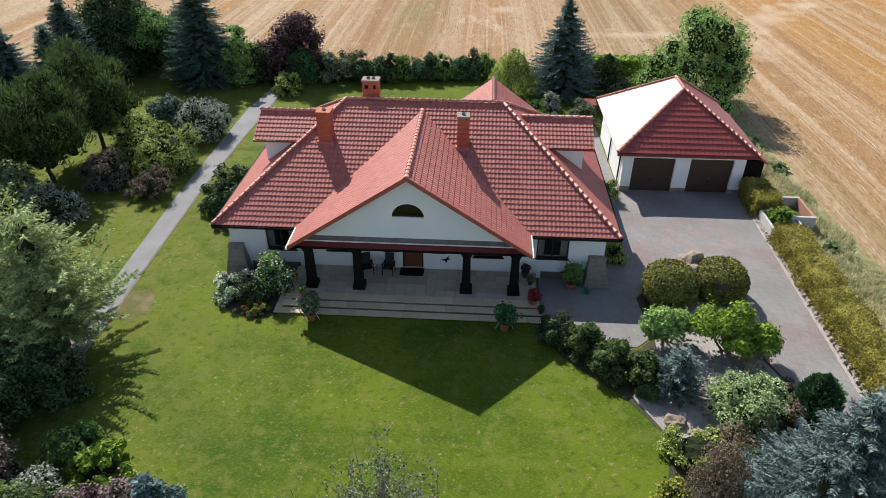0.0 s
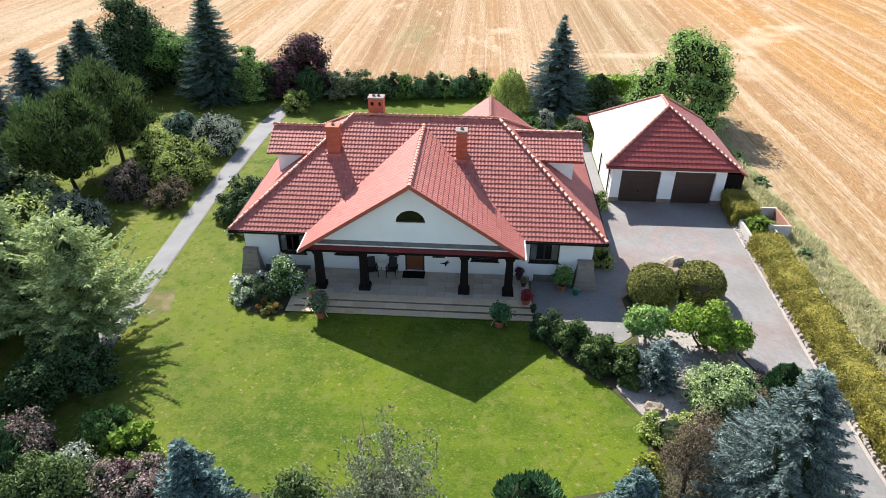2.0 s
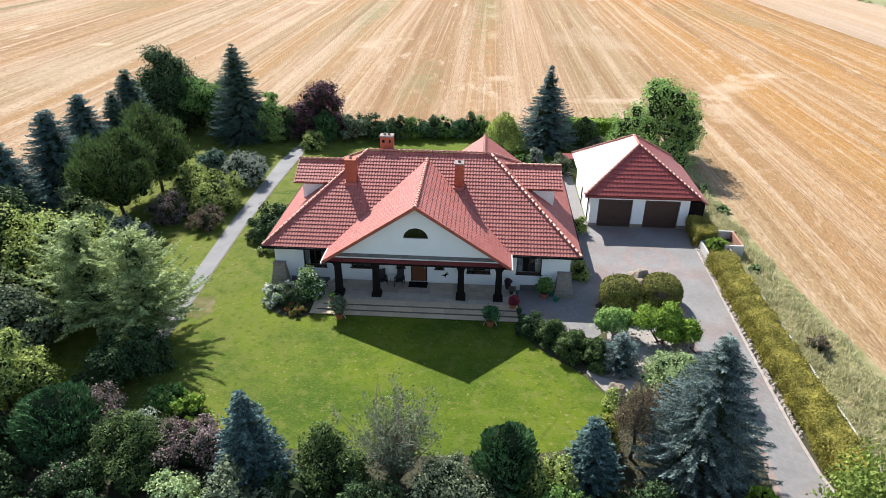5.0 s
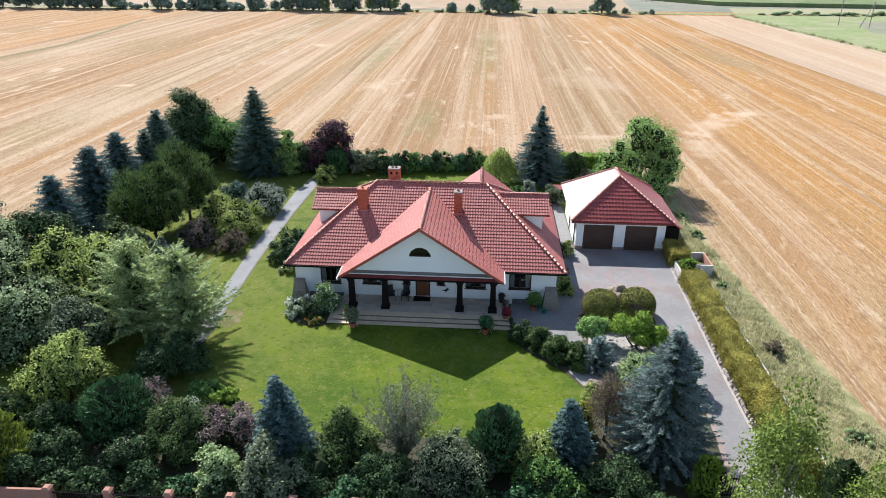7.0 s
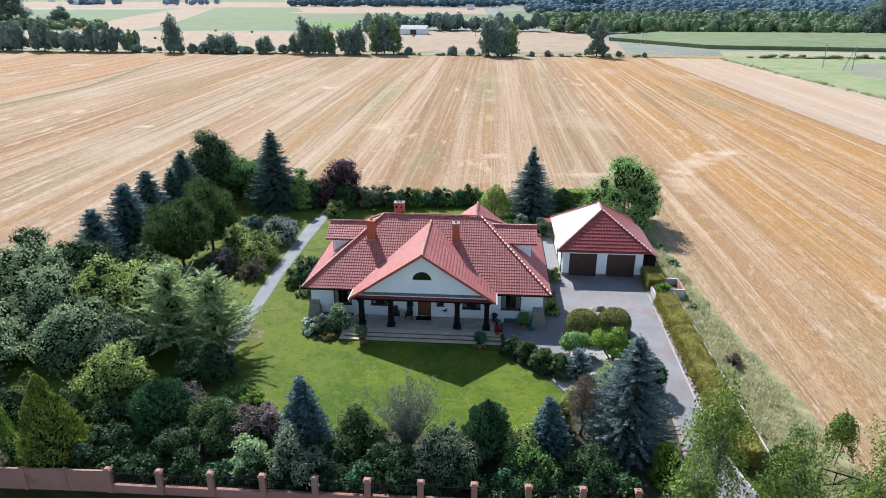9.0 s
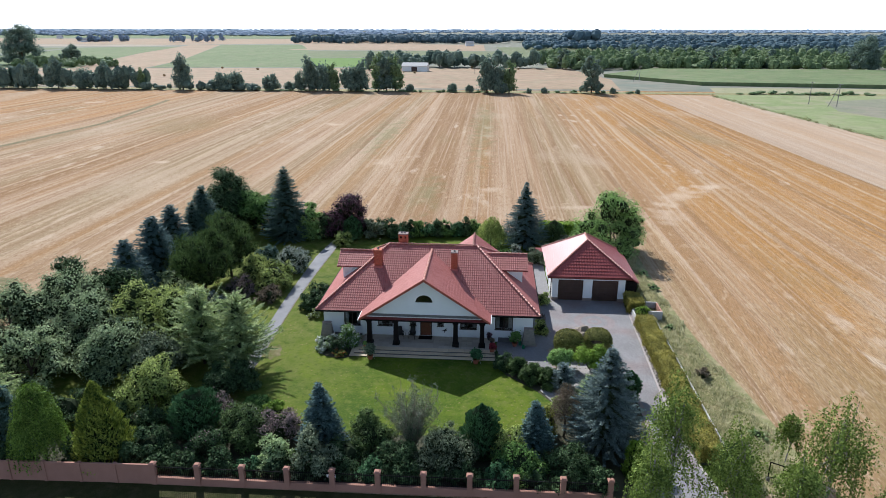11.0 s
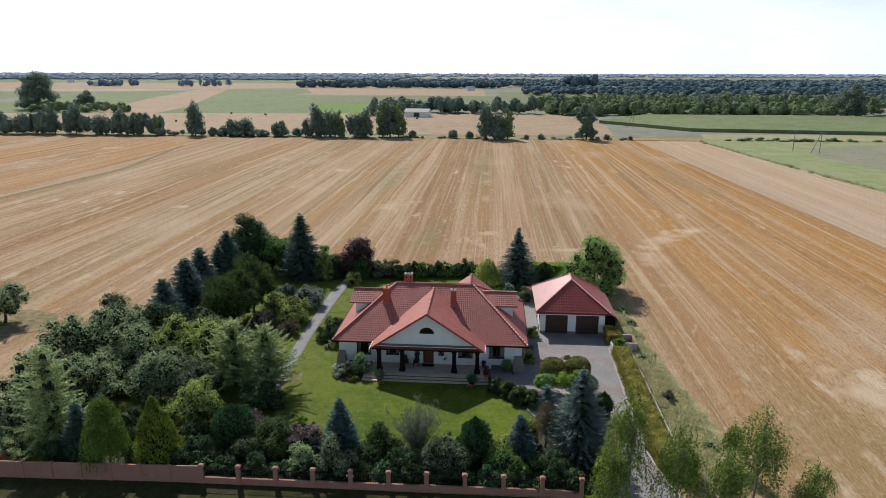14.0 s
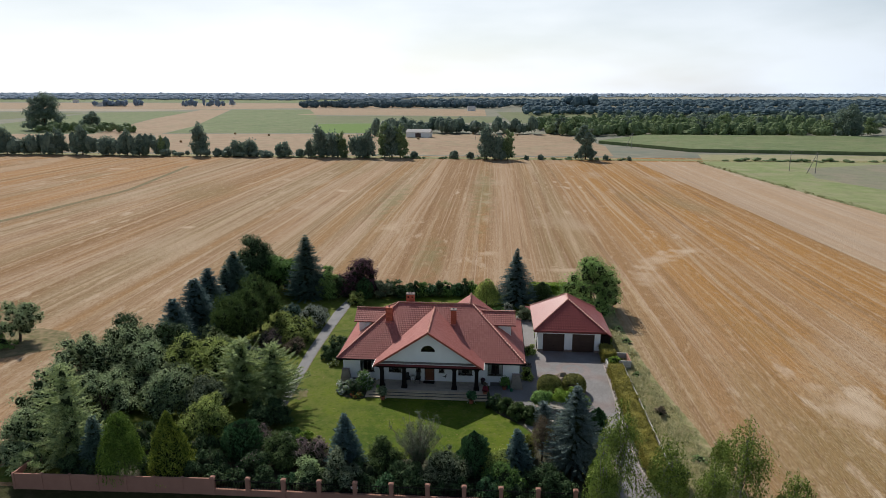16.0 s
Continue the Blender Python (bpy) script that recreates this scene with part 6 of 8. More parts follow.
tree("pine", "bushy dark green pine behind shrubs", -14.7, 15.3, 7.6, 3.3, L_PINE, 21, 0.16, 22000, 0.075, 30, 0.16, spread=0.86, lobe=(0.22, 0.34), needles=0.75, shape=4.2)

# trees behind the house
tree("deciduous_tree", "dark round-headed tree in the back corner", -22.6, 34.3, 8.8, 3.9, L_DARK, 22, 0.03, 19000, 0.15, 36, spread=0.9, lobe=(0.22, 0.36))
tree("maple", "umbrella-shaped green tree with dense clumps", -17.2, 33.7, 6.4, 3.3, L_GREEN, 23, 0.2, 13000, 0.14, 26, spread=0.82)
tree("young_ash", "slender bright green tree by the hedge", -8.9, 30.7, 5.8, 1.8, L_LIGHT, 24, 0.03, 6500, 0.12, 20, 0.08)
tree("purple_plum", "dark purple-leaved plum tree", -4.2, 33.0, 5.7, 2.7, L_PURPLE, 25, 0.02, 11000, 0.14, 30, spread=0.95, lobe=(0.26, 0.4))
column("juniper", "dark upright juniper in front of the hedge", -3.0, 31.0, 3.5, 1.3, L_THUJA, 26, 4000, 0.18, "egg")
tree("robinia", "lush light green tree behind the garage", 32.8, 28.0, 7.9, 4.2, L_LIGHT, 27, 0.03, 19000, 0.14, 38, 0.2, spread=0.85, lobe=(0.2, 0.34))
weeping("weeping_willow", "small weeping willow at the back lawn", 16.8, 29.4, 4.2, 2.6, L_OLIVE, 28, 420, 26, 0.1, drop=0.85)
column("yew", "dark egg-shaped yew near the back hedge", 25.6, 31.2, 3.4, 1.4, L_DARK, 29, 4200, 0.16, "egg")
for i in range(9):
    shrub("hedge_plant", "dark green shrub of the informal back hedge", 3.6 + 1.35 * i, 32.4 + 0.22 * i, 2.2 + 0.3 * ((i * 5) % 3), 1.35, (L_THUJA, L_GREEN, L_DARK)[(i * 2) % 3], 400 + i, 3000, 0.11, group="informal back hedge")
hedge("back_hedge", "bright clipped hedge top behind the garage yard", 28.2, 34.2, 9.0, 1.6, 2.2, L_LIME, 31, 4500, 0.15, 90)
tree("shrub_tree", "mixed green shrub in front of the back hedge", 0.2, 31.8, 2.9, 1.6, L_GREY, 32, 0.05, 4000, 0.14, 14, category="shrub")
shrub("hedge_shrub", "dark green shrub before the hedge", 2.4, 31.7, 3.0, 1.3, L_DARK, 33, 3000, 0.13)
shrub("hedge_shrub", "dull green shrub beside the purple plum", -1.4, 32.6, 2.4, 1.4, L_APPLE, 333, 3000, 0.12)
shrub("hedge_shrub", "dark shrub at the hedge's end", 1.0, 33.4, 2.5, 1.5, L_DARK, 334, 3000, 0.12)
shrub("garden_shrub", "dark green shrub behind the garage yard", 29.0, 31.0, 2.0, 1.6, L_GREEN, 34, 3500, 0.13)
shrub("garden_shrub", "pale green shrub behind the garage yard", 27.0, 30.0, 1.6, 1.2, L_GREY, 35, 2500, 0.12)

# rockery right behind the house
RK = "shrubs in the rear rockery"
shrub("feathery_shrub", "feathery grey-green conifer shrub in the rockery", 22.5, 22.6, 2.2, 1.15, L_GREY, 36, 3500, 0.09, group=RK, shape=2.5)
shrub("rockery_shrub", "grey leaved shrub in the rockery", 20.0, 26.0, 1.5, 1.0, L_SILVER, 37, 2500, 0.09, group=RK)
shrub("rockery_shrub", "green cushion shrub in the rockery", 18.8, 25.0, 1.1, 1.1, L_GREEN, 38, 2500, 0.09, group=RK)
shrub("rockery_shrub", "reddish brown shrub in the rockery", 24.9, 25.4, 1.1, 0.9, L_MAUVE, 39, 2000, 0.09, group=RK)
shrub("rockery_shrub", "low blue-green juniper in the rockery", 19.9, 22.8, 0.9, 1.1, L_SPRUCE, 40, 2500, 0.09, group=RK)
shrub("rockery_shrub", "round green shrub beside the yard", 25.0, 23.6, 1.1, 0.8, L_GREEN, 41, 2000, 0.09, group=RK)

# shrubs west of the path
WS = "shrubs west of the path"
shrub("yellow_green_shrub", "large yellow-green rounded shrub by the path", -8.5, 12.6, 3.33, 2.82, L_OLIVE, 42, 7500, 0.11, 20, group=WS)
shrub("green_shrub", "yellow-green shrub under the pines", -11.3, 14.4, 2.99, 2.05, L_OLIVE, 43, 4500, 0.11, group=WS)
shrub("silver_shrub", "large silvery-leaved shrub beside the path", -7.9, 18.2, 2.99, 2.56, L_SILVER, 44, 6000, 0.1, 18, group=WS)
shrub("dark_shrub", "dark spreading conifer shrub on the shaded lawn", -12.0, 21.0, 2.3, 1.7, L_DARKSPRUCE, 45, 4500, 0.11, group=WS, shape=2.2)
shrub("purple_shrub", "dark purple barberry shrub", -11.3, 9.4, 2.53, 2.05, L_MAUVE, 46, 5000, 0.08, group=WS)
shrub("russet_shrub", "low russet-green shrub beside the path", -7.6, 8.4, 1.72, 1.73, L_BROWN, 47, 4000, 0.08, group=WS)
shrub("grey_shrub", "grey-leaved shrub among the larches", -12.4, 4.6, 2.53, 2.05, L_SILVER, 48, 4000, 0.1, group=WS)
shrub("path_end_shrub", "small yellow-green shrub at the path's end", -3.9, 28.3, 2.0, 1.5, L_OLIVE, 49, 3000, 0.11, group=WS)
shrub("yew_bush", "dark spreading yew beside the house wall", -1.7, 7.3, 2.64, 2.43, L_DARK, 50, 6500, 0.1, 18, shape=2.4)
shrub("hydrangea", "pale flowering shrub under the yew", -1.5, 4.7, 0.9, 0.7, L_OLIVE, 51, 1400, 0.09, 8, flowers=(L_WHITE, 120, 0.14))
column("dwarf_conifer", "small dark dwarf conifer beside the house", 0.1, 9.5, 2.6, 0.5, L_THUJA, 52, 1500, 0.15, "cone")

# dark undergrowth along the western and northern edge
for i, (x, y, h, r, m) in enumerate(((-20.2, 35.0, 4.4, 2.6, L_DARK), (-15.2, 34.4, 4.4, 2.5, L_DARK), (-10.6, 33.0, 4.6, 2.3, L_DARK), (-7.0, 32.2, 4.0, 2.0, L_DARK), (-20.6, 31.0, 4.4, 2.4, L_DARK), (-20.6, 26.0, 2.8, 2.3, L_DARK),
                                   (-20.8, 20.4, 3.0, 2.2, L_DARK), (-19.6, 15.6, 2.6, 2.0, L_DARK), (-19.5, 10.2, 2.6, 2.0, L_APPLE), (-17.2, 20.6, 2.6, 2.0, L_DARK), (-15.2, 5.6, 2.4, 2.1, L_APPLE), (-6.0, 35.0, 2.4, 1.8, L_DARK), (-14.4, 32.2, 2.2, 1.8, L_DARK))):
    shrub("undergrowth", "dark leafy undergrowth at the garden's edge" if m is L_DARK else "green leafy undergrowth at the garden's edge", x, y, h, r, m, 220 + i, 3000, 0.15, group="undergrowth at the garden's edge")
# low planting behind the iron fence
for i in range(15):
    shrub("fence_planting", "low dark planting behind the fence", -6.0 + 2.15 * i, -20.3, 1.25 + 0.25 * (i % 3), 1.15, (L_DARK, L_DARK, L_DARK, L_THUJA)[i % 4], 240 + i, 1900, 0.12, group="low planting behind the fence")

# fruit trees
FT = "fruit trees in the orchard"
for i, (x, y, h, r, m, lab) in enumerate([
    (-12.6, -2.6, 5.9, 2.9, L_OLIVE, "yellowish-green apple tree near the larches"), (-16.8, -1.0, 5.6, 3.0, L_OLIVE, "olive green fruit tree in the orchard"), (-20.8, -4.2, 5.8, 3.1, L_APPLE, "dense dark fruit tree in the orchard"),
    (-24.6, 0.2, 6.3, 3.4, L_APPLE, "broad dark green apple tree in the orchard"), (-28.3, -4.0, 6.4, 3.3, L_APPLE, "broad apple tree at the orchard's edge"), (-21.0, 3.0, 5.6, 2.8, L_DARK, "dark leafy tree beside a blue spruce"),
    (-27.5, 4.6, 5.8, 2.8, L_DARK, "dark leafy tree beside the stubble field"), (-16.2, -7.6, 4.8, 2.7, L_APPLE, "low spreading apple tree in the orchard"), (-21.8, -10.6, 5.2, 2.9, L_APPLE, "greyish apple tree behind the conifers"),
    (-26.2, -12.4, 6.4, 3.0, L_APPLE, "leafy tree behind the corner larch"), (-11.6, -8.6, 3.9, 2.1, L_GREY, "small grey-green tree under the larches"), (-24.8, -17.5, 4.6, 2.2, L_APPLE, "leafy tree at the plot's corner")]):
    tree("fruit_tree", lab, x, y, h, r * 1.2, m, 60 + i, 0.03, 8600, 0.13, 30, 0.13, group=FT)
tree("round_tree", "rounded light green tree behind the fence conifers", -9.4, -13.8, 4.7, 2.4, L_OLIVE, 75, 0.1, 11000, 0.11, 26, 0.1)
tree("lone_apple_tree", "gnarled lone apple tree out on the field", -45.6, 8.9, 5.4, 3.4, L_APPLE, 76, 0.16, 7500, 0.12, 26, 0.2, spread=0.85)
shrub("field_shrub", "low green shrub beside the lone apple tree", -46.8, 6.4, 1.7, 2.6, L_GREEN, 77, 3000, 0.13)

# front planting behind the fence
column("golden_thuja", "golden-green pyramidal thuja behind the fence wall", -9.9, -19.9, 6.4, 2.15, L_YELLOWTHUJA, 80, 13000, 0.17, "cone", ragged=0.22)
weeping("weeping_larch", "weeping bright green tree arching over the wall", -13.9, -20.5, 6.5, 2.2, L_WEEPING, 81, 620, 40, 0.075, drop=0.95, upright=0.7, fill=900)
for i, (x, y, h, r) in enumerate(((-11.8, -19.9, 1.9, 1.3), (-16.6, -19.9, 2.2, 1.5), (-7.6, -20.0, 1.8, 1.3), (-12.0, -16.2, 2.4, 2.0), (-15.6, -15.4, 2.6, 2.2), (-8.6, -16.4, 2.2, 1.6), (-18.8, -20.2, 2.0, 1.4))):
    shrub("wall_shrub", "dark green shrub behind the fence wall", x, y, h, r, L_DARK, 190 + i, 3600, 0.1, group="shrubs behind the fence wall")
shrub("juniper_bush", "low spreading juniper at the wall's end", -22.6, -20.3, 2.1, 1.9, L_LARCH, 82, 4000, 0.1, shape=2.4)
column("hinoki_cypress", "blue-green feathery cypress behind the fence", -5.0, -16.1, 3.8, 1.75, L_THUJA, 83, 7000, 0.17, "egg", ragged=0.2)
shrub("yew_bush", "large dark green yew behind the fence", -1.3, -17.0, 2.7, 2.1, L_PINE, 84, 9000, 0.07, 20, shape=2.4)
shrub("grey_pink_shrub", "loose shrub with greyish pink leaves", -4.3, -14.2, 2.2, 1.7, L_MAUVE, 184, 5000, 0.075, flowers=(L_PINK, 260, 0.07))
shrub("flowering_shrub", "shrub with dusty pink seed heads", 1.6, -16.3, 2.6, 1.9, L_MAUVE, 85, 6000, 0.08, flowers=(L_PINK, 700, 0.08))
shrub("flowering_shrub", "loose pale-leaved shrub beside a cypress", -3.0, -18.7, 2.3, 1.5, L_DARK, 86, 4500, 0.08, flowers=(L_PINK, 150, 0.08))
shrub("yew_bush", "dark green yew bush at the lawn's edge", 8.3, -17.0, 2.9, 1.8, L_PINE, 87, 8000, 0.075, 18, shape=2.4)
tree("young_apple_tree", "light green leafy sapling behind the fence", 5.2, -20.0, 3.3, 1.8, L_GREY, 88, 0.1, 5000, 0.11, 16, 0.06)
tree("young_apple_tree", "light green leafy shrub behind the fence", 2.3, -19.6, 2.6, 1.5, L_VARIEG, 89, 0.05, 4500, 0.1, 14, 0.05)
shrub("grey_leaved_shrub", "rounded grey-green shrub leaning over the fence", 13.9, -18.6, 3.13, 2.24, L_GREY, 90, 7500, 0.085, 20)
column("cypress", "dense deep green feathery cypress at the lawn's edge", 16.3, -17.2, 4.2, 1.3, L_THUJA, 91, 7000, 0.17, "egg", ragged=0.2)
shrub("variegated_shrub", "pale yellow-green variegated shrub", 18.3, -17.6, 2.7, 1.15, L_OLIVE, 92, 4500, 0.085)
weeping("weeping_shrub", "brownish weeping shrub beside the silver spruce", 22.4, -14.6, 4.6, 1.5, L_BROWN, 93, 260, 34, 0.045, drop=0.8, upright=0.7)
shrub("golden_shrub", "golden-yellow conifer shrub at the lawn's corner", 21.2, -14.3, 2.7, 0.8, L_GOLD, 94, 3000, 0.09)
shrub("dark_shrub", "dark low shrub beside the fence", 22.5, -18.8, 2.27, 1.89, L_DARK, 95, 5000, 0.09)
shrub("dark_shrub", "dark leafy shrub beside the fence", 10.6, -19.0, 2.16, 1.89, L_DARK, 96, 5000, 0.09)
shrub("dark_shrub", "dark leafy shrub under the blue spruce", 6.9, -18.8, 2.05, 1.77, L_DARK, 97, 4500, 0.09)
shrub("dark_shrub", "dark leafy shrub behind the iron fence", -7.2, -18.9, 2.38, 1.89, L_DARK, 98, 5000, 0.1)
shrub("dark_shrub", "dark leafy shrub between the cypresses", 18.9, -19.2, 2.27, 1.89, L_GREEN, 99, 4500, 0.1)
column("gate_thuja", "bright green ivy-clad column beside the gate", 26.7, -18.7, 2.7, 0.75, L_LIME, 100, 2600, 0.15, "round")
shrub("dark_rhododendron", "large dark rhododendron in the larch's shade", -4.9, -10.2, 2.5, 2.7, L_DARK, 101, 9000, 0.11, 22)
shrub("bright_juniper", "bright green spreading juniper at the lawn's edge", -1.5, -12.6, 1.35, 1.15, L_GREEN, 102, 4000, 0.1, shape=2.0)
shrub("golden_juniper", "yellow-green spreading juniper at the lawn's edge", 0.1, -13.6, 1.2, 1.35, L_LIME, 103, 4000, 0.1, shape=2.0)
shrub("silver_shrub", "small silvery shrub beside golden juniper", -1.6, -15.0, 1.6, 1.1, L_SILVER, 104, 2200, 0.08)
shrub("barberry", "dark red barberry beside golden juniper", 0.7, -15.4, 1.2, 0.9, L_PURPLE, 105, 2500, 0.07)

# bare flowering shrub full of twigs
rng = np.random.default_rng(110)
tv, tf, k = [], [], 0
tips = []
for i in range(95):
    a, lean = rng.random() * 6.28, rng.uniform(0.1, 0.62)
    L = rng.uniform(2.6, 5.2)
    p = [(0.12 * math.cos(a), 0.12 * math.sin(a), 0)]
    for s in (0.35, 0.7, 1.0):
        p.append((math.cos(a) * lean * L * s ** 1.2 + rng.normal() * 0.08, math.sin(a) * lean * L * s ** 1.2 + rng.normal() * 0.08, L * s * math.cos(lean * 0.7)))
    v, f = tube(p, [0.035, 0.024, 0.014, 0.006], 4)
    tv.append(v); tf.append(f + k); k += len(v)
    for j in range(7):
        t = rng.uniform(0.3, 1.0)
        b = np.array([np.interp(t, (0, 0.35, 0.7, 1), [q[c] for q in p]) for c in range(3)])
        e = b + rng.normal(size=3) * 0.3 + [0, 0, 0.2]
        v, f = tube([b, e], [0.012, 0.005], 3)
        tv.append(v); tf.append(f + k); k += len(v)
        tips += [b + (e - b) * q for q in (0.4, 0.7, 1.0)]
tips = np.array(tips)
tips = np.repeat(tips, 6, axis=0) + rng.normal(size=(6 * len(tips), 3)) * 0.1
al = unit(rng.normal(size=tips.shape))
planted("twiggy_shrub", "tall sparse twiggy shrub with few leaves", "shrub", 11.3, -16.8, (np.concatenate(tv), np.concatenate(tf)),
        blades(tips, al, unit(np.cross(al, rng.normal(size=tips.shape))), 0.11, 0.06), L_GREY, M_TWIG, "", 0.0, "stem", "foliage")

# island bed by the drive
for x, y, h, r, lab, sd in ((24.2, -0.9, 2.0, 1.36, "clipped dome-shaped golden-green bush", 120), (26.95, -0.35, 1.95, 1.34, "clipped round bush with a scooped hollow", 121)):
    rng = np.random.default_rng(sd)
    n = 11000
    d = unit(rng.normal(size=(n, 3)))
    d[:, 2] = np.abs(d[:, 2]) * np.where(rng.random(n) < 0.25, -0.45, 1)
    sq = (np.abs(d[:, 0]) ** 2.4 + np.abs(d[:, 1]) ** 2.4 + np.abs(d[:, 2]) ** 2.4) ** (-1 / 2.4)
    c = d * sq[:, None] * [r, r, h * 0.62] * rng.normal(0.97, 0.03, n)[:, None] + [0, 0, h * 0.42]
    if sd == 121:
        dent = np.exp(-(((c - [-0.3, -r, h * 0.62]) / [0.55, 0.6, 0.22]) ** 2).sum(1))
        c[:, 1] += dent * 0.75
    c[:, 2] = np.maximum(c[:, 2], 0.03)
    nn = unit(d + rng.normal(size=(n, 3)) * 0.5)
    al = unit(np.cross(nn, rng.normal(size=(n, 3))))
    ob = planted("clipped_bush", lab, "shrub", x, y, None, blades(c, al, np.cross(nn, al), 0.13, 0.085), L_TOPIARY, None, "clipped domes beside the drive", 0.0, "stems", "foliage")
    part("twiggy_core", Geo().lathe([(r * 0.6, 0), (r * 0.86, h * 0.35), (r * 0.78, h * 0.7), (r * 0.4, h * 0.9), (0.05, h * 0.93)], 16).me("twiggy_core", M_BARK), ob)


def cloud_pine(label, x, y, heads, seed, leaf):
    rng = np.random.default_rng(seed)
    vs, fs, k, cr = [], [], 0, []
    for hx, hy, hz, r in heads:
        v, f = tube([(rng.normal() * 0.1, rng.normal() * 0.1, 0), (hx * 0.6, hy * 0.6, hz * 0.45), (hx, hy, hz)], [0.07, 0.05, 0.03], 6)
        vs.append(v); fs.append(f + k); k += len(v)
        c, rad = lobes(rng, r, hz - r * 0.75, hz + r * 0.6, 14, 0.6, (0.4, 0.6))
        c[:, :2] += [hx, hy]
        cr.append(clump_leaves(rng, c, rad, int(4500 * r), 0.085, 2.2, shell=0.4))
    planted("cloud_pruned_conifer", label, "shrub", x, y, (np.concatenate(vs), np.concatenate(fs)), np.concatenate(cr), leaf, None, "pruned conifers on stems", 0.0, "stems", "foliage")


cloud_pine("bright green bonsai-pruned conifer on several stems", 23.3, -4.4, [(0, 0, 1.35, 1.2), (-0.7, -0.3, 1.1, 0.75), (0.6, 0.3, 1.2, 0.7)], 130, L_LIGHT)
cloud_pine("lime green cloud-pruned conifer on twisted stems", 25.9, -5.0, [(-0.8, 0.1, 1.5, 1.2), (0.4, 0.2, 1.7, 1.15), (1.5, -0.3, 1.25, 0.95), (0.2, -0.7, 1.2, 0.8)], 131, L_LIME)
shrub("variegated_bush", "large pale green variegated bush on the gravel", 25.7, -8.9, 2.3, 1.75, L_VARIEG, 132, 13000, 0.075, 26, spread=0.5)
column("column_juniper", "dark green upright juniper beside the drive", 28.25, -9.1, 2.7, 0.8, L_THUJA, 133, 4200, 0.15, "egg", ragged=0.22)
shrub("withered_conifer", "rust-brown withered conifer beside a juniper", 27.1, -9.6, 1.5, 0.6, L_BROWN, 134, 1500, 0.08)
shrub("bare_shrub", "brownish tangled shrub in front of the gravel bed", 24.6, -12.2, 2.09, 2.04, L_BROWN, 135, 5000, 0.075)
shrub("olive_shrub", "sprawling olive-green shrub at the gravel's edge", 22.9, -11.4, 1.43, 1.44, L_OLIVE, 136, 3200, 0.085)
shrub("low_ground_cover", "low reddish ground cover beside the drive", 28.0, -7.3, 0.5, 0.7, L_MAUVE, 137, 1200, 0.07)
RW = "dwarf pines along the lawn edge"
for i, (x, y, h, r, lab) in enumerate(((18.1, -4.5, 1.3, 1.05, "dark dwarf shrub beside the terrace"), (19.3, -5.1, 1.5, 1.35, "rounded green dwarf pine at the lawn's edge"), (20.4, -6.4, 1.45, 1.25, "rounded green dwarf pine in the row"), (21.5, -7.4, 1.5, 1.25, "olive green dwarf pine at the row's end"))):
    shrub("dwarf_pine", lab, x, y, h, r, (L_DARK, L_PINE, L_PINE, L_PINE)[i], 140 + i, 7500, 0.07, 14, group=RW, shape=2.0)
shrub("house_shrub", "green shrub beside the house corner", 21.9, 2.6, 1.7, 0.75, L_OLIVE, 146, 2500, 0.085)
shrub("house_shrub", "clipped green shrub beside the garage", 22.6, 9.8, 1.6, 0.8, L_OLIVE, 147, 3000, 0.08)
shrub("low_edging", "low mauve edging plants along the house wall", 22.0, 6.3, 0.4, 0.9, L_MAUVE, 148, 1500, 0.07)
shrub("golden_bush", "bright yellow-green bush on the planter wall", 32.7, 6.9, 1.7, 0.8, L_LIME, 149, 3200, 0.09)

# clipped hedge along the drive
hedge("drive_hedge", "long clipped golden-green hedge beside the driveway", 32.38, -5.9, 22.2, 1.66, 1.27, L_HEDGE, 150, 60000, 0.06, -0.3)
hedge("corner_hedge", "clipped square hedge block beside the garage", 32.3, 9.4, 2.9, 1.6, 1.35, L_HEDGE, 151, 12000, 0.06)

# flower bed by the terrace
shrub("hydrangea", "white flowering hydrangea in the flower bed", 1.5, -2.0, 1.4, 1.2, L_VARIEG, 160, 3600, 0.09, flowers=(L_WHITE, 1500, 0.11))
shrub("rose_bush", "tall white-flowering shrub in the flower bed", 3.4, -1.5, 2.3, 1.1, L_GREEN, 161, 4600, 0.085, 16, flowers=(L_WHITE, 1100, 0.1))
shrub("brown_hydrangea", "hydrangea with faded brownish flower heads", 2.4, -2.2, 1.5, 0.85, L_DARK, 162, 2400, 0.085, flowers=(L_BROWN, 420, 0.1))
shrub("red_flowers", "low orange-red flowers at the bed's edge", 2.9, -3.4, 0.6, 0.75, L_GREEN, 163, 1400, 0.07, flowers=(L_ORANGE, 600, 0.07))

# birches by the gate
for x, y, h, r, sd, lab in ((25.9, -25.4, 8.2, 1.8, 170, "young birch with hanging light green twigs"), (27.5, -23.0, 10.8, 2.3, 171, "tall birch with hanging light green twigs"), (30.7, -24.7, 8.9, 2.3, 174, "birch with drooping crown outside the gate"),
                            (33.6, -25.8, 7.8, 1.8, 172, "slim birch with drooping twigs"), (36.3, -23.9, 10.2, 2.7, 176, "broad birch with drooping twigs"), (39.2, -25.9, 7.4, 2.0, 173, "slender birch at the field's edge"), (37.6, -16.4, 4.2, 1.2, 175, "thin birch sapling beside the sliding gate")):
    weeping("birch", lab, x, y, h, r, L_BIRCH, sd, int(24 * h), 24, 0.085, M_BIRCHBARK, 0.34, 0.22, "birches outside the gate", trunk=0.011 * h, upright=0.35, fill=int(330 * h))
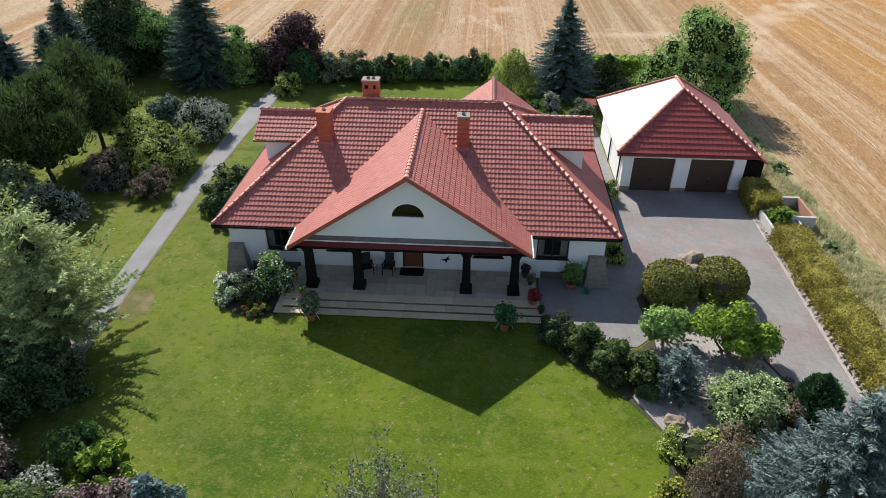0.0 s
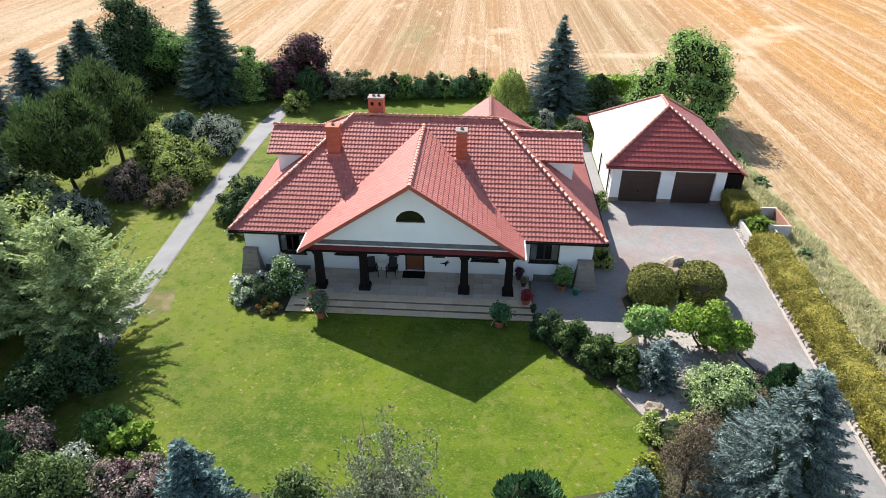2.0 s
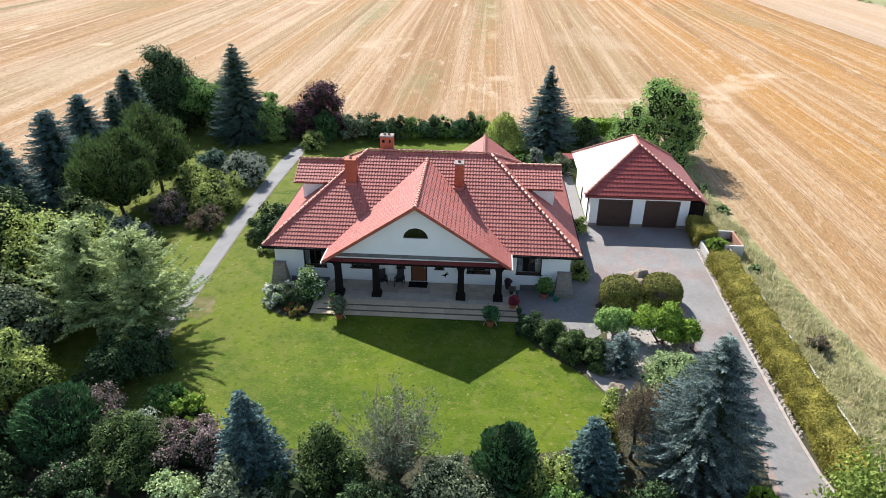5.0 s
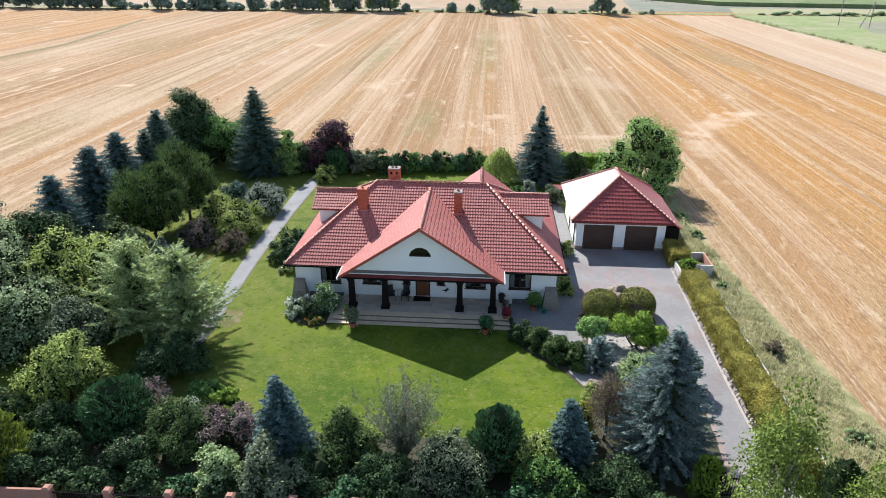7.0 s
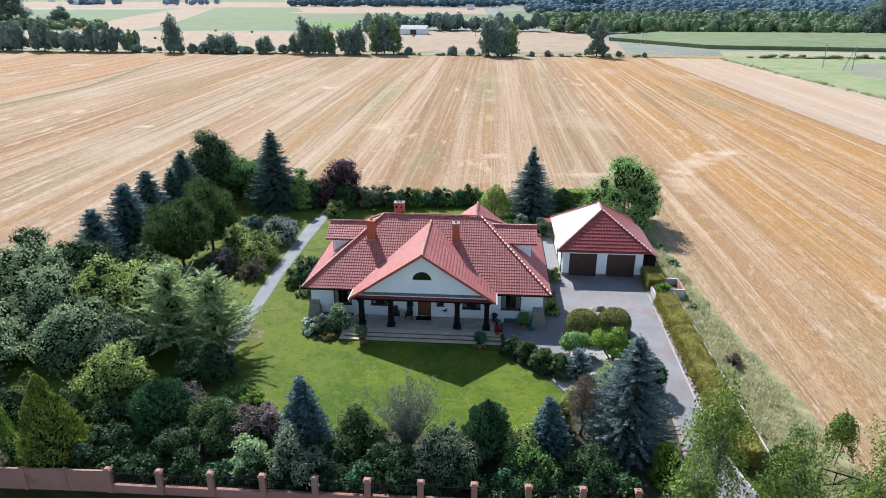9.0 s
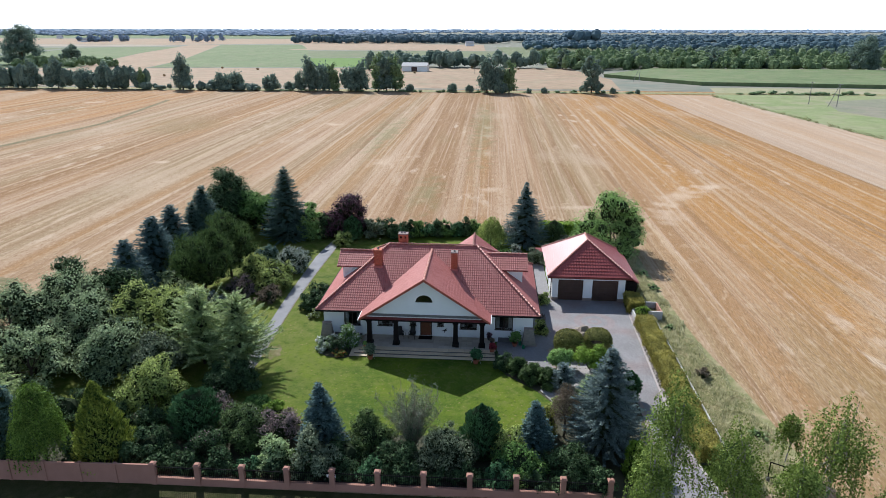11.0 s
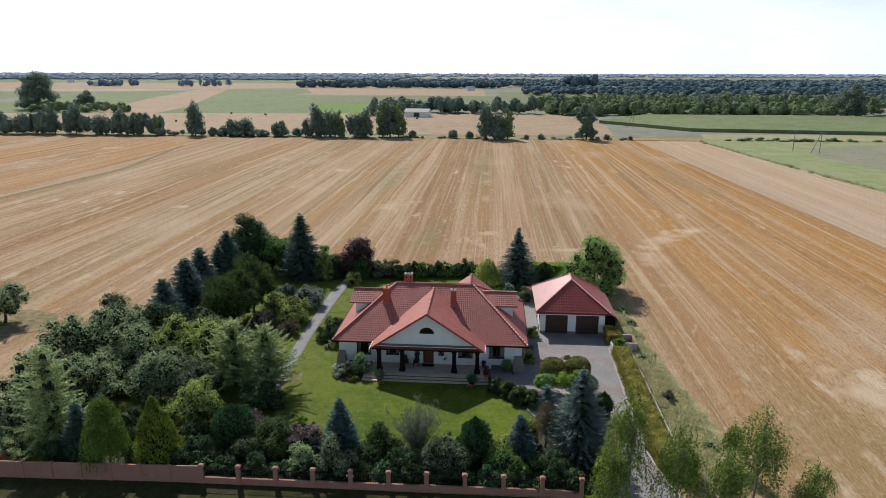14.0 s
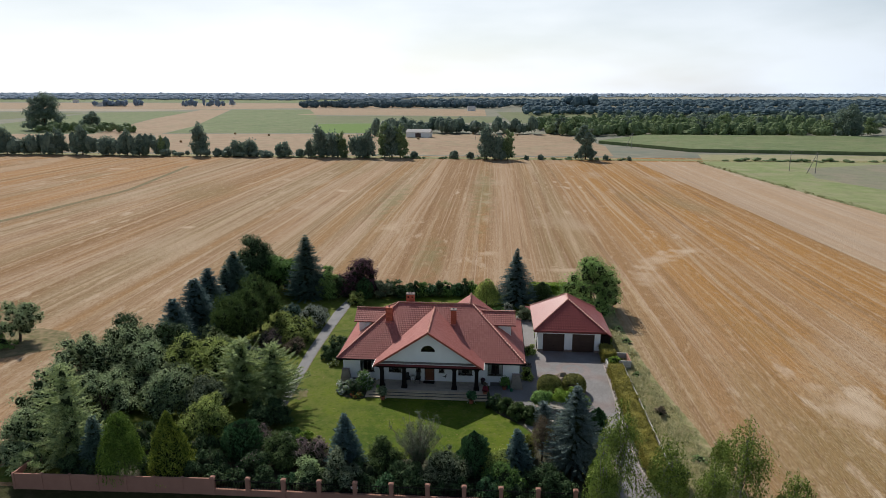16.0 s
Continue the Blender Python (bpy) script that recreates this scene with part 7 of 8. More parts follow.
column("field_thuja", "dark shrub between the birches", 33.3, -18.6, 3.0, 0.9, L_DARK, 177, 2500, 0.15, "egg")

# tall grass and seed heads on the strip beside the field
rng = np.random.default_rng(180)
n = 26000
yy = rng.uniform(-20, 30, n)
xx = 33.8 + rng.random(n) ** 1.3 * np.interp(yy, (-20, -8, 4, 30), (4.8, 4.0, 2.6, 1.6)) + 0.35 * np.sin(yy * 1.3)
hh = rng.uniform(0.1, 0.5, n) * (0.6 + 0.6 * (np.sin(xx * 1.7) * np.sin(yy * 0.9) > 0))
al = unit(np.c_[rng.normal(size=(n, 2)) * 0.5, np.ones(n)])
v = blades(np.c_[xx, yy, hh * 0.45 + 0.03], al, unit(np.cross(al, rng.normal(size=(n, 3)))), hh, 0.035 + 0.04 * rng.random(n))
thing("tall_grass", "uncut dry grass between hedge and field", "grass", me=data("tall_grass", v, quads(n), L_GRASS), kind="stuff")
for i, (x, y, h, r, m) in enumerate(((35.3, -5.0, 1.0, 0.75, L_BROWN), (35.0, 4.5, 0.5, 0.6, L_VARIEG), (36.9, -13.5, 0.5, 0.9, L_VARIEG), (35.6, 15.0, 0.6, 0.8, L_VARIEG), (35.4, 19.5, 0.7, 0.9, L_VARIEG))):
    shrub("weed_clump", "withered brown weed clump in the dry grass" if m is L_BROWN else "green weed clump in the dry grass", x, y, h, r, m, 420 + i, 1500, 0.08, 8, category="weed", group="weeds beside the field")
# mown blades that break up the lawn's surface
n = 5000
xx, yy = rng.uniform(-4, 21, n), rng.uniform(-14.6, 0.5, n)
ok = ~((xx > 17.2) & (yy > -4.6 - (xx - 17.2) * 0.95)) & ~((xx > 3.7) & (xx < 17.9) & (yy > -3.6)) & ~((xx > 0.5) & (yy > -3.9) & (xx < 4.4)) & ~((xx > 0.5) & (yy > 0.7))
xx, yy = xx[ok], yy[ok]
n = len(xx)
hh = rng.uniform(0.02, 0.045, n)
al = unit(np.c_[rng.normal(size=(n, 2)) * 0.6, np.ones(n)])
v = blades(np.c_[xx, yy, hh * 0.45 + 0.03], al, unit(np.cross(al, rng.normal(size=(n, 3)))), hh, 0.04)
L_MOWN = leaf_mat("mown_blades", (0.08, 0.13, 0.014), (0.15, 0.19, 0.035), 0.7, 0.35)
thing("grass_tufts", "short tufts of mown lawn grass", "grass", me=data("grass_tufts", v, quads(n), L_MOWN), kind="stuff")

# ---------------------------------------------------------------- fence and gate
FY = lambda x: -21.82 + 0.018 * (x + 5.3) if x > -5.3 else -21.82 + 0.035 * (x + 5.3)
fence = thing("fence", "salmon block fence with piers and black iron panels", "fence")
PIERS = [-5.35 + 3.0 * i for i in range(11)]
for i, x in enumerate(PIERS):
    y = FY(x)
    p = part("pier", Geo().box(x - 0.17, x + 0.17, y - 0.17, y + 0.17, 0, 1.6).me("pier", M_FENCE), fence, "salmon concrete block pier")
    part("pier_cap", Geo().frustum((x - 0.22, x + 0.22, y - 0.22, y + 0.22), (x - 0.12, x + 0.12, y - 0.12, y + 0.12), 1.6, 1.7).me("pier_cap", M_FENCE), p)
    if i + 1 < len(PIERS):
        x2 = PIERS[i + 1]
        part("low_wall", Geo().box(x + 0.17, x2 - 0.17, y - 0.1, y + 0.1, 0, 0.55).me("low_wall", M_FENCE), fence)
        pan = part("iron_panel", Geo().box(x + 0.17, x2 - 0.17, y - 0.02, y + 0.02, 0.66, 0.7).box(x + 0.17, x2 - 0.17, y - 0.02, y + 0.02, 1.3, 1.34).me("iron_panel", M_IRON), fence, "black wrought-iron fence panel")
        n = 20
        for k in range(n):
            xx = x + 0.25 + (x2 - x - 0.5) * k / (n - 1)
            hh = 1.36 + 0.12 * math.sin(math.pi * k / (n - 1))
            part("bar", Geo().box(xx - 0.011, xx + 0.011, y - 0.011, y + 0.011, 0.56, hh).me("bar", M_IRON), pan)
        ringv, ringf = tube([(x + 1.5 + 0.17 * math.cos(t), y, 1.0 + 0.17 * math.sin(t)) for t in [2 * math.pi * q / 14 for q in range(15)]], [0.014] * 15, 4)
        part("scroll", data("scroll", ringv, ringf, M_IRON), pan)
wl = thing("garden_wall", "solid salmon concrete panel wall beside the verge", "wall")
xs = [-5.52 - 2.42 * i for i in range(8)]
for a, b in zip(xs, xs[1:]):
    ya, yb = FY(a), FY(b)
    part("wall_panel", Geo().add([(b + 0.02, yb - 0.06, 0), (a - 0.02, ya - 0.06, 0), (a - 0.02, ya + 0.06, 0), (b + 0.02, yb + 0.06, 0), (b + 0.02, yb - 0.06, 1.5), (a - 0.02, ya - 0.06, 1.5), (a - 0.02, ya + 0.06, 1.5), (b + 0.02, yb + 0.06, 1.5)], BOX_F).me("wall_panel", M_FENCE), wl)
    part("wall_post", Geo().box(b - 0.1, b + 0.1, yb - 0.12, yb + 0.12, 0, 1.55).me("wall_post", M_FENCE), wl)
xe, ye = xs[-1], FY(xs[-1])
part("wall_panel", Geo().box(xe - 0.06, xe + 0.06, ye + 0.12, ye + 3.4, 0, 1.5).me("wall_panel", M_FENCE), wl)

sign = thing("warning_sign", "small white sign with a red edge on the fence", "sign")
sx = 6.6
part("plate", Geo().box(sx - 0.3, sx + 0.3, FY(sx) - 0.045, FY(sx) - 0.03, 1.02, 1.26).me("plate", M_WHITEPAINT), sign)
part("red_band", Geo().box(sx - 0.28, sx + 0.28, FY(sx) - 0.05, FY(sx) - 0.046, 1.2, 1.245).box(sx - 0.28, sx + 0.28, FY(sx) - 0.05, FY(sx) - 0.046, 1.03, 1.06).me("red_band", L_RED), sign)
part("text_bar", Geo().box(sx - 0.2, sx + 0.22, FY(sx) - 0.05, FY(sx) - 0.046, 1.09, 1.16).me("text_bar", M_IRON), sign)
part("bracket", Geo().box(sx - 0.2, sx - 0.17, FY(sx) - 0.031, FY(sx) + 0.02, 1.1, 1.34).box(sx + 0.17, sx + 0.2, FY(sx) - 0.031, FY(sx) + 0.02, 1.1, 1.34).me("bracket", M_IRON), sign)

gate = thing("iron_gate", "open black wrought-iron gate leaf on the driveway", "gate")
gp = Geo().box(27.35, 27.5, -18.55, -18.4, 0, 1.75)
part("gate_post", gp.me("gate_post", M_IRON), gate)
part("gate_frame", Geo().box(27.5, 28.7, -18.5, -18.45, 0.2, 0.26).box(27.5, 28.7, -18.5, -18.45, 1.3, 1.36).box(28.64, 28.7, -18.5, -18.45, 0.06, 1.62).me("gate_frame", M_IRON), gate)
for k in range(9):
    xx = 27.6 + 0.125 * k
    part("bar", Geo().box(xx - 0.012, xx + 0.012, -18.49, -18.46, 0.26, 1.45 + 0.02 * k).me("bar", M_IRON), gate)

tail = thing("sliding_gate_tail", "dark triangular steel frame of a sliding gate", "gate")
a, b, c = (35.6, -18.5, 0.25), (38.7, -18.0, 0.25), (35.6, -18.5, 1.5)
fr = Geo()
fr.bar(a, b, 0.04); fr.bar(b, c, 0.04); fr.bar(a, c, 0.04); fr.bar((36.6, -18.34, 0.25), (36.6, -18.34, 1.08), 0.03); fr.bar((36.6, -18.34, 0.25), (37.6, -18.17, 0.7), 0.025); fr.bar((37.6, -18.17, 0.25), (37.6, -18.17, 0.68), 0.025)
part("frame", fr.me("frame", M_IRON), tail)
part("foot", Geo().box(35.5, 35.7, -18.6, -18.4, 0, 0.3).box(38.5, 38.75, -18.15, -17.9, 0, 0.22).me("foot", M_PLINTH), tail)
pier2 = thing("gate_pier", "brown brick gate pier beside the hedge end", "gate pier")
part("pier", Geo().box(33.9, 34.4, -17.9, -17.4, 0, 1.5).me("pier", M_FENCE), pier2)
part("pier_cap", Geo().frustum((33.84, 34.46, -17.96, -17.34), (34.0, 34.3, -17.8, -17.5), 1.5, 1.62).me("pier_cap", M_CAP), pier2)
bwall = thing("boundary_wall", "low grey concrete edging wall behind the hedge", "wall")
for k in range(10):
    y0 = -16.6 + 2.4 * k
    part("wall_panel", Geo().box(33.5, 33.6, y0, y0 + 2.36, 0, 0.85).me("wall_panel", M_KERB), bwall)
pl = thing("concrete_planter", "open concrete bin beside the hedge end", "planter")
part("bin_wall", Geo().box(33.2, 34.65, 6.5, 6.65, 0, 1.0).me("bin_wall", M_KERB), pl)
part("bin_wall", Geo().box(33.2, 34.65, 9.0, 9.15, 0, 1.0).me("bin_wall", M_KERB), pl)
part("bin_wall", Geo().box(33.2, 33.35, 6.65, 9.0, 0, 1.0).me("bin_wall", M_PLINTH), pl)
part("bin_wall", Geo().box(34.5, 34.65, 6.65, 9.0, 0, 1.0).me("bin_wall", M_FENCE), pl)
part("soil", Geo().box(33.36, 34.49, 6.66, 8.99, 0, 0.35).me("soil", M_SOIL), pl)
rw = thing("retaining_wall", "short pale rendered wall beside the drive's corner", "wall")
part("wall_block", Geo().box(32.35, 32.55, 7.1, 9.1, 0, 0.85).me("wall_block", M_CAP), rw)

# ---------------------------------------------------------------- terrace things
def chair(x, y, turn):
    ob = thing("garden_chair", "black wicker garden chair with high back", "chair", "chairs on the porch", pose(x, y, 0.422, 0, 0, turn))
    part("seat", Geo().box(-0.26, 0.26, -0.26, 0.26, 0.4, 0.46).me("seat", M_WEAVE), ob)
    part("backrest", Geo().add([(-0.25, 0.2, 0.46), (0.25, 0.2, 0.46), (0.25, 0.26, 0.46), (-0.25, 0.26, 0.46), (-0.23, 0.34, 1.08), (0.23, 0.34, 1.08), (0.23, 0.39, 1.08), (-0.23, 0.39, 1.08)], BOX_F).me("backrest", M_WEAVE), ob)
    for sx in (-1, 1):
        part("armrest", Geo().box(sx * 0.29 - 0.03, sx * 0.29 + 0.03, -0.26, 0.26, 0.62, 0.65).me("armrest", M_IRON), ob)
        for sy in (-1, 1):
            part("leg", Geo().frustum((sx * 0.29 - 0.018, sx * 0.29 + 0.018, sy * 0.27 - 0.018, sy * 0.27 + 0.018), (sx * 0.27 - 0.018, sx * 0.27 + 0.018, sy * 0.24 - 0.018, sy * 0.24 + 0.018), 0, 0.62).me("leg", M_IRON), ob)
    return ob


chair(8.2, -0.2, 20)
chair(9.35, -0.15, -6)
tb = thing("side_table", "small round white table between two chairs", "table", place=pose(8.78, -0.02, 0.422))
part("tabletop", Geo().lathe([(0.3, 0.66), (0.31, 0.675), (0.3, 0.69)], 18).me("tabletop", M_WHITEPAINT), tb)
for k in range(3):
    t = k * 2.094
    lg = Geo()
    lg.bar((0.24 * math.cos(t), 0.24 * math.sin(t), 0), (0.12 * math.cos(t), 0.12 * math.sin(t), 0.66), 0.012)
    part("leg", lg.me("leg", M_METALGREY), tb)
thing("door_mat", "black rubber door mat on the terrace", "mat", me=Geo().box(9.95, 11.25, -0.35, 0.38, 0.423, 0.445).me("door_mat", M_IRON))
bird = thing("bird_ornament", "black metal swallow ornament on the wall", "ornament", place=pose(12.42, WY - 0.03, 1.03))
part("body", Geo().add([(-0.3, 0, -0.02), (-0.05, 0, -0.06), (0.2, 0, 0.02), (0.28, 0, 0.08), (0.15, 0, 0.08), (-0.1, 0, 0.03), (-0.3, 0.02, -0.02), (-0.05, 0.02, -0.06), (0.2, 0.02, 0.02), (0.28, 0.02, 0.08), (0.15, 0.02, 0.08), (-0.1, 0.02, 0.03)],
                       [(0, 1, 2, 3, 4, 5), (11, 10, 9, 8, 7, 6), (0, 6, 7, 1), (1, 7, 8, 2), (2, 8, 9, 3), (3, 9, 10, 4), (4, 10, 11, 5), (5, 11, 6, 0)]).me("body", M_IRON), bird)
part("wing", Geo().add([(-0.05, 0, 0.02), (0.12, 0, 0.05), (0.22, -0.03, 0.32), (0.02, 0.022, 0.04)], [(0, 1, 2), (0, 2, 3), (3, 2, 1)]).me("wing", M_IRON), bird)
part("wing", Geo().add([(-0.02, 0, -0.03), (0.1, 0, -0.01), (0.02, -0.03, -0.26), (0.05, 0.022, -0.02)], [(0, 2, 1), (0, 3, 2), (3, 1, 2)]).me("wing", M_IRON), bird)


def potted(label, x, y, z, pot_r, pot_h, h, r, leaf, seed, pot=None, leaves=1600, size=0.08, flowers=None, handles=False):
    rng = np.random.default_rng(seed)
    ob = thing("potted_plant", label, "potted plant", "", pose(x, y, z))
    part("pot", Geo().lathe([(pot_r * 0.72, 0), (pot_r * 0.95, pot_h * 0.85), (pot_r * 1.06, pot_h * 0.86), (pot_r * 1.06, pot_h), (pot_r * 0.92, pot_h), (pot_r * 0.9, pot_h * 0.9)], 18).me("pot", pot or M_POT), ob)
    part("soil", Geo().lathe([(pot_r * 0.9, pot_h * 0.8), (pot_r * 0.9, pot_h * 0.9)], 14).me("soil", M_SOIL), ob)
    c, rad = lobes(rng, r, pot_h * 0.9, pot_h + h, 9, 0.6, (0.4, 0.6))
    part("foliage", data("foliage", clump_leaves(rng, c, rad, leaves, size, 2.0, shell=0.4), quads(leaves), leaf), ob)
    v, f = woody(rng, pot_h + h * 0.5, 0.03, c[:5])
    part("stems", data("stems", v, f, M_BARK), ob)
    if flowers:
        part("flowers", data("flowers", clump_leaves(rng, c, rad, flowers[1], 0.08, 1.0, shell=0.85), quads(flowers[1]), flowers[0]), ob)["kind"] = "stuff"
    if handles:
        for s in (-1, 1):
            hb = Geo()
            hb.bar((s * pot_r * 1.5, 0, 0.0), (s * pot_r * 1.0, 0, pot_h * 0.75), 0.014)
            part("stand_leg", hb.me("stand_leg", M_WHITEPAINT), ob)
    return ob


potted("oleander in a terracotta pot on a stand", 5.9, -3.85, 0.03, 0.27, 0.42, 1.05, 0.62, L_GREY, 200, leaves=2400, handles=True)
potted("dark-leaved oleander in a terracotta pot", 15.6, -3.95, 0.03, 0.29, 0.46, 1.0, 0.64, L_THUJA, 201, leaves=2400, handles=True)
potted("red-leaved plant in a terracotta bowl", 17.05, -2.3, 0.422, 0.28, 0.3, 0.55, 0.45, L_RED, 202, leaves=1500)
potted("trailing plant in a dark pot on the step", 17.45, -2.9, 0.282, 0.17, 0.3, 0.15, 0.2, L_DARK, 203, M_DARKPOT, 500)
potted("flowering shrub in a terracotta pot by the wall", 19.2, -0.35, 0.05, 0.26, 0.36, 1.1, 0.6, L_GREEN, 204, leaves=2200, flowers=(L_PINK, 90))
potted("brownish plant in a dark pot on the terrace", 16.75, 0.0, 0.422, 0.2, 0.3, 0.42, 0.4, L_PURPLE, 205, M_DARKPOT, 900)
potted("small dark pot plant on the terrace", 17.0, -0.7, 0.422, 0.15, 0.25, 0.3, 0.3, L_BROWN, 206, M_DARKPOT, 600)
potted("white flowering plant on the terrace edge", 5.1, -2.3, 0.422, 0.16, 0.24, 0.25, 0.3, L_GREEN, 207, None, 500, flowers=(L_WHITE, 80))
can = thing("watering_can", "green plastic watering can beside the buttress", "watering can", place=pose(20.0, -0.75, 0.055))
part("body", Geo().lathe([(0.15, 0), (0.16, 0.05), (0.13, 0.3), (0.08, 0.34)], 14).me("body", M_GREENPLASTIC), can)
sp = Geo(); sp.bar((0.12, 0, 0.08), (0.4, 0, 0.36), 0.028, 8, 0.02)
part("spout", sp.me("spout", M_GREENPLASTIC), can)
hv, hf = tube([(-0.1 + 0.16 * math.cos(t) - 0.06, 0, 0.25 + 0.13 * math.sin(t)) for t in [0.2 + 0.35 * q for q in range(9)]], [0.016] * 9, 6)
part("handle", data("handle", hv, hf, M_GREENPLASTIC), can)
bk = thing("bucket", "green plastic bucket beside the wall", "bucket", place=pose(19.72, -0.1, 0.055))
part("body", Geo().lathe([(0.12, 0), (0.16, 0.32), (0.17, 0.33), (0.15, 0.33), (0.11, 0.03)], 16).me("body", M_GREENPLASTIC), bk)

# boulders and stones of the island bed
def boulder(label, x, y, s, seed, flat=0.7):
    bm = bmesh.new()
    bmesh.ops.create_icosphere(bm, subdivisions=3, radius=1.0)
    for v in bm.verts:
        q = 1 + 0.4 * noise.noise(v.co * 1.5 + Vector((seed * 7.1, 0, 0))) + 0.22 * noise.noise(v.co * 3.3 + Vector((0, seed * 3.3, 0)))
        v.co = Vector((v.co.x * q * s, v.co.y * q * s * 0.85, max(v.co.z * q * s * flat, -0.25 * s)))
    return thing("boulder", label, "rock", "boulders of the island bed", pose(x, y, 0.22 * s + 0.05, 0, 0, seed * 40), bm_data("boulder", bm, M_BOULDER))


boulder("large weathered boulder between clipped bushes", 25.6, 0.75, 1.15, 1, 1.25)
boulder("rough boulder under the cloud-pruned conifer", 27.2, -4.9, 0.75, 2)
boulder("mid-sized boulder on the gravel", 26.9, -6.0, 0.55, 3)
boulder("small boulder at the gravel's edge", 22.6, -9.6, 0.4, 4)
boulder("small boulder beside the lawn", 23.4, -10.4, 0.45, 5)
rng = np.random.default_rng(210)
g = Geo()
for k in range(420):
    y = rng.uniform(-11.2, 0.0)
    x = rng.uniform(np.interp(y, (-11.2, -8.2, -5.0, 0.0), (23.2, 21.6, 23.0, 23.8)), np.interp(y, (-11.2, -7.4, -5.4, -1, 0), (27.4, 28.2, 27.4, 27.6, 27.0)))
    s = rng.uniform(0.04, 0.1)
    g.frustum((x - s, x + s, y - s * 0.8, y + s * 0.8), (x - s * 0.5, x + s * 0.6, y - s * 0.5, y + s * 0.4), 0.05, 0.06 + s * 0.9)
thing("gravel_stones", "loose pale stones on the gravel bed", "stones", me=g.me("gravel_stones", M_ROCK), kind="stuff")

rng = np.random.default_rng(211)
g = Geo()
for k in range(170):
    y = 8.2 - 21.0 * (k / 170) ** 1.5
    x = np.interp(y, (-12.0, -6.9, 0.5, 8.3), (31.3, 31.36, 31.55, 31.72)) + rng.normal() * 0.06
    q = rng.uniform(0.05, 0.13)
    g.frustum((x - q, x + q, y - q, y + q * 0.8), (x - q * 0.5, x + q * 0.6, y - q * 0.5, y + q * 0.4), 0.05, 0.07 + q * 1.1)
thing("edging_stones", "loose pinkish stones between kerb and hedge", "stones", me=g.me("edging_stones", M_VERGEGRAVEL), kind="stuff")
lw2 = thing("low_wall", "low pale concrete wall between two hedges", "wall")
part("wall_panel", Geo().box(31.75, 31.9, 5.5, 7.7, 0, 0.75).me("wall_panel", M_KERB), lw2)
part("wall_panel", Geo().box(31.9, 33.1, 7.72, 7.84, 0, 0.7).me("wall_panel", M_KERB), lw2)

# ---------------------------------------------------------------- far fields
def strip(name, poly, z, m, label):
    return setting(name, data(name, [(x, y, z) for x, y in poly], [tuple(range(len(poly)))], m), label, "field")


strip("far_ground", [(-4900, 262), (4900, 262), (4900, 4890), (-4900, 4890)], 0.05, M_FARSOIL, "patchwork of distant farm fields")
strip("field_east_pale", [(91.5, 40), (128, 40), (117.5, 244), (83.8, 244)], 0.06, M_PALEROWS, "pale stubble strip beside the meadow")
strip("field_east_pale_near", [(97, -120), (137, -120), (128, 40), (91.5, 40)], 0.06, M_PALEROWS, "pale stubble strip")
strip("meadow_east", [(118, 252), (112.5, 238), (116, 191), (121, 139), (124, 113), (128, 40), (700, 40), (700, 252)], 0.07, M_MEADOW, "grey-green meadow beyond the stubble")
strip("meadow_bare", [(141, 190), (151, 222), (197, 243), (360, 243), (360, 150), (150, 158)], 0.085, M_BAREMEADOW, "bare grey-brown patch of the meadow")
strip("field_tan_north", [(-300, 268), (78, 268), (84, 330), (70, 436), (-286, 409)], 0.08, M_TAN, "reaped field with scattered bales")
strip("meadow_strip", [(118, 254), (700, 256), (700, 285), (124, 282)], 0.095, M_PALEGREEN, "pale mown strip between maize and meadow")
corn = Geo().prism([(83, 350), (124, 296), (218, 284), (700, 290), (760, 420), (288, 409), (124, 410)], 0.0, 1.9)
setting("field_corn", corn.me("field_corn", M_CROP), "tall green maize field", "field")
strip("track_north", [(-400, 252), (120, 248), (700, 252), (700, 256), (120, 256), (-400, 262)], 0.1, M_VERGE, "grassy headland along the field's end")
strip("field_green_west", [(-235, 418), (-120, 431), (-232, 840), (-295, 1023), (-422, 1009), (-258, 517)], 0.12, M_CROP, "distant green field")
strip("field_green_mid", [(-117, 431), (-78, 435), (-103, 584), (-157, 570)], 0.14, M_BRIGHT, "distant bright green field")
strip("field_green_mid_far", [(-161, 578), (-105, 596), (17, 607), (30, 762), (-213, 770)], 0.13, M_DULLGREEN, "distant green strip")
strip("field_tan_mid", [(-250, 799), (7, 778), (0, 1054), (-143, 1086), (-330, 1100), (-292, 1020), (-235, 842)], 0.13, M_TAN, "distant tan stubble field")
strip("field_tan_west", [(-286, 409), (-236, 414), (-258, 517), (-424, 1009), (-470, 1005), (-375, 664)], 0.125, M_TAN, "distant tan stubble strip")
strip("field_dark_west", [(-420, 400), (-287, 408), (-376, 664), (-440, 906), (-500, 906), (-560, 850)], 0.11, M_CROP, "distant dull green field")
strip("field_bands_west", [(-760, 270), (-302, 268), (-290, 404), (-420, 400), (-520, 560), (-900, 560)], 0.1, M_TAN, "distant tan field")
strip("field_bands_west_far", [(-900, 565), (-522, 565), (-562, 850), (-950, 850)], 0.1, M_DULLGREEN, "distant dull green field")
strip("field_far_pale", [(-1100, 1010), (-480, 1010), (-330, 1104), (-100, 1110), (-160, 1500), (-1600, 1500)], 0.14, M_TAN, "far pale field")
strip("field_far_strip", [(-1200, 880), (-510, 912), (-480, 1005), (-1200, 1000)], 0.14, M_PALE, "far pale strip")
strip("field_far_green", [(-1500, 1600), (100, 1500), (200, 2100), (-1800, 2300)], 0.14, M_CROP, "far green field")
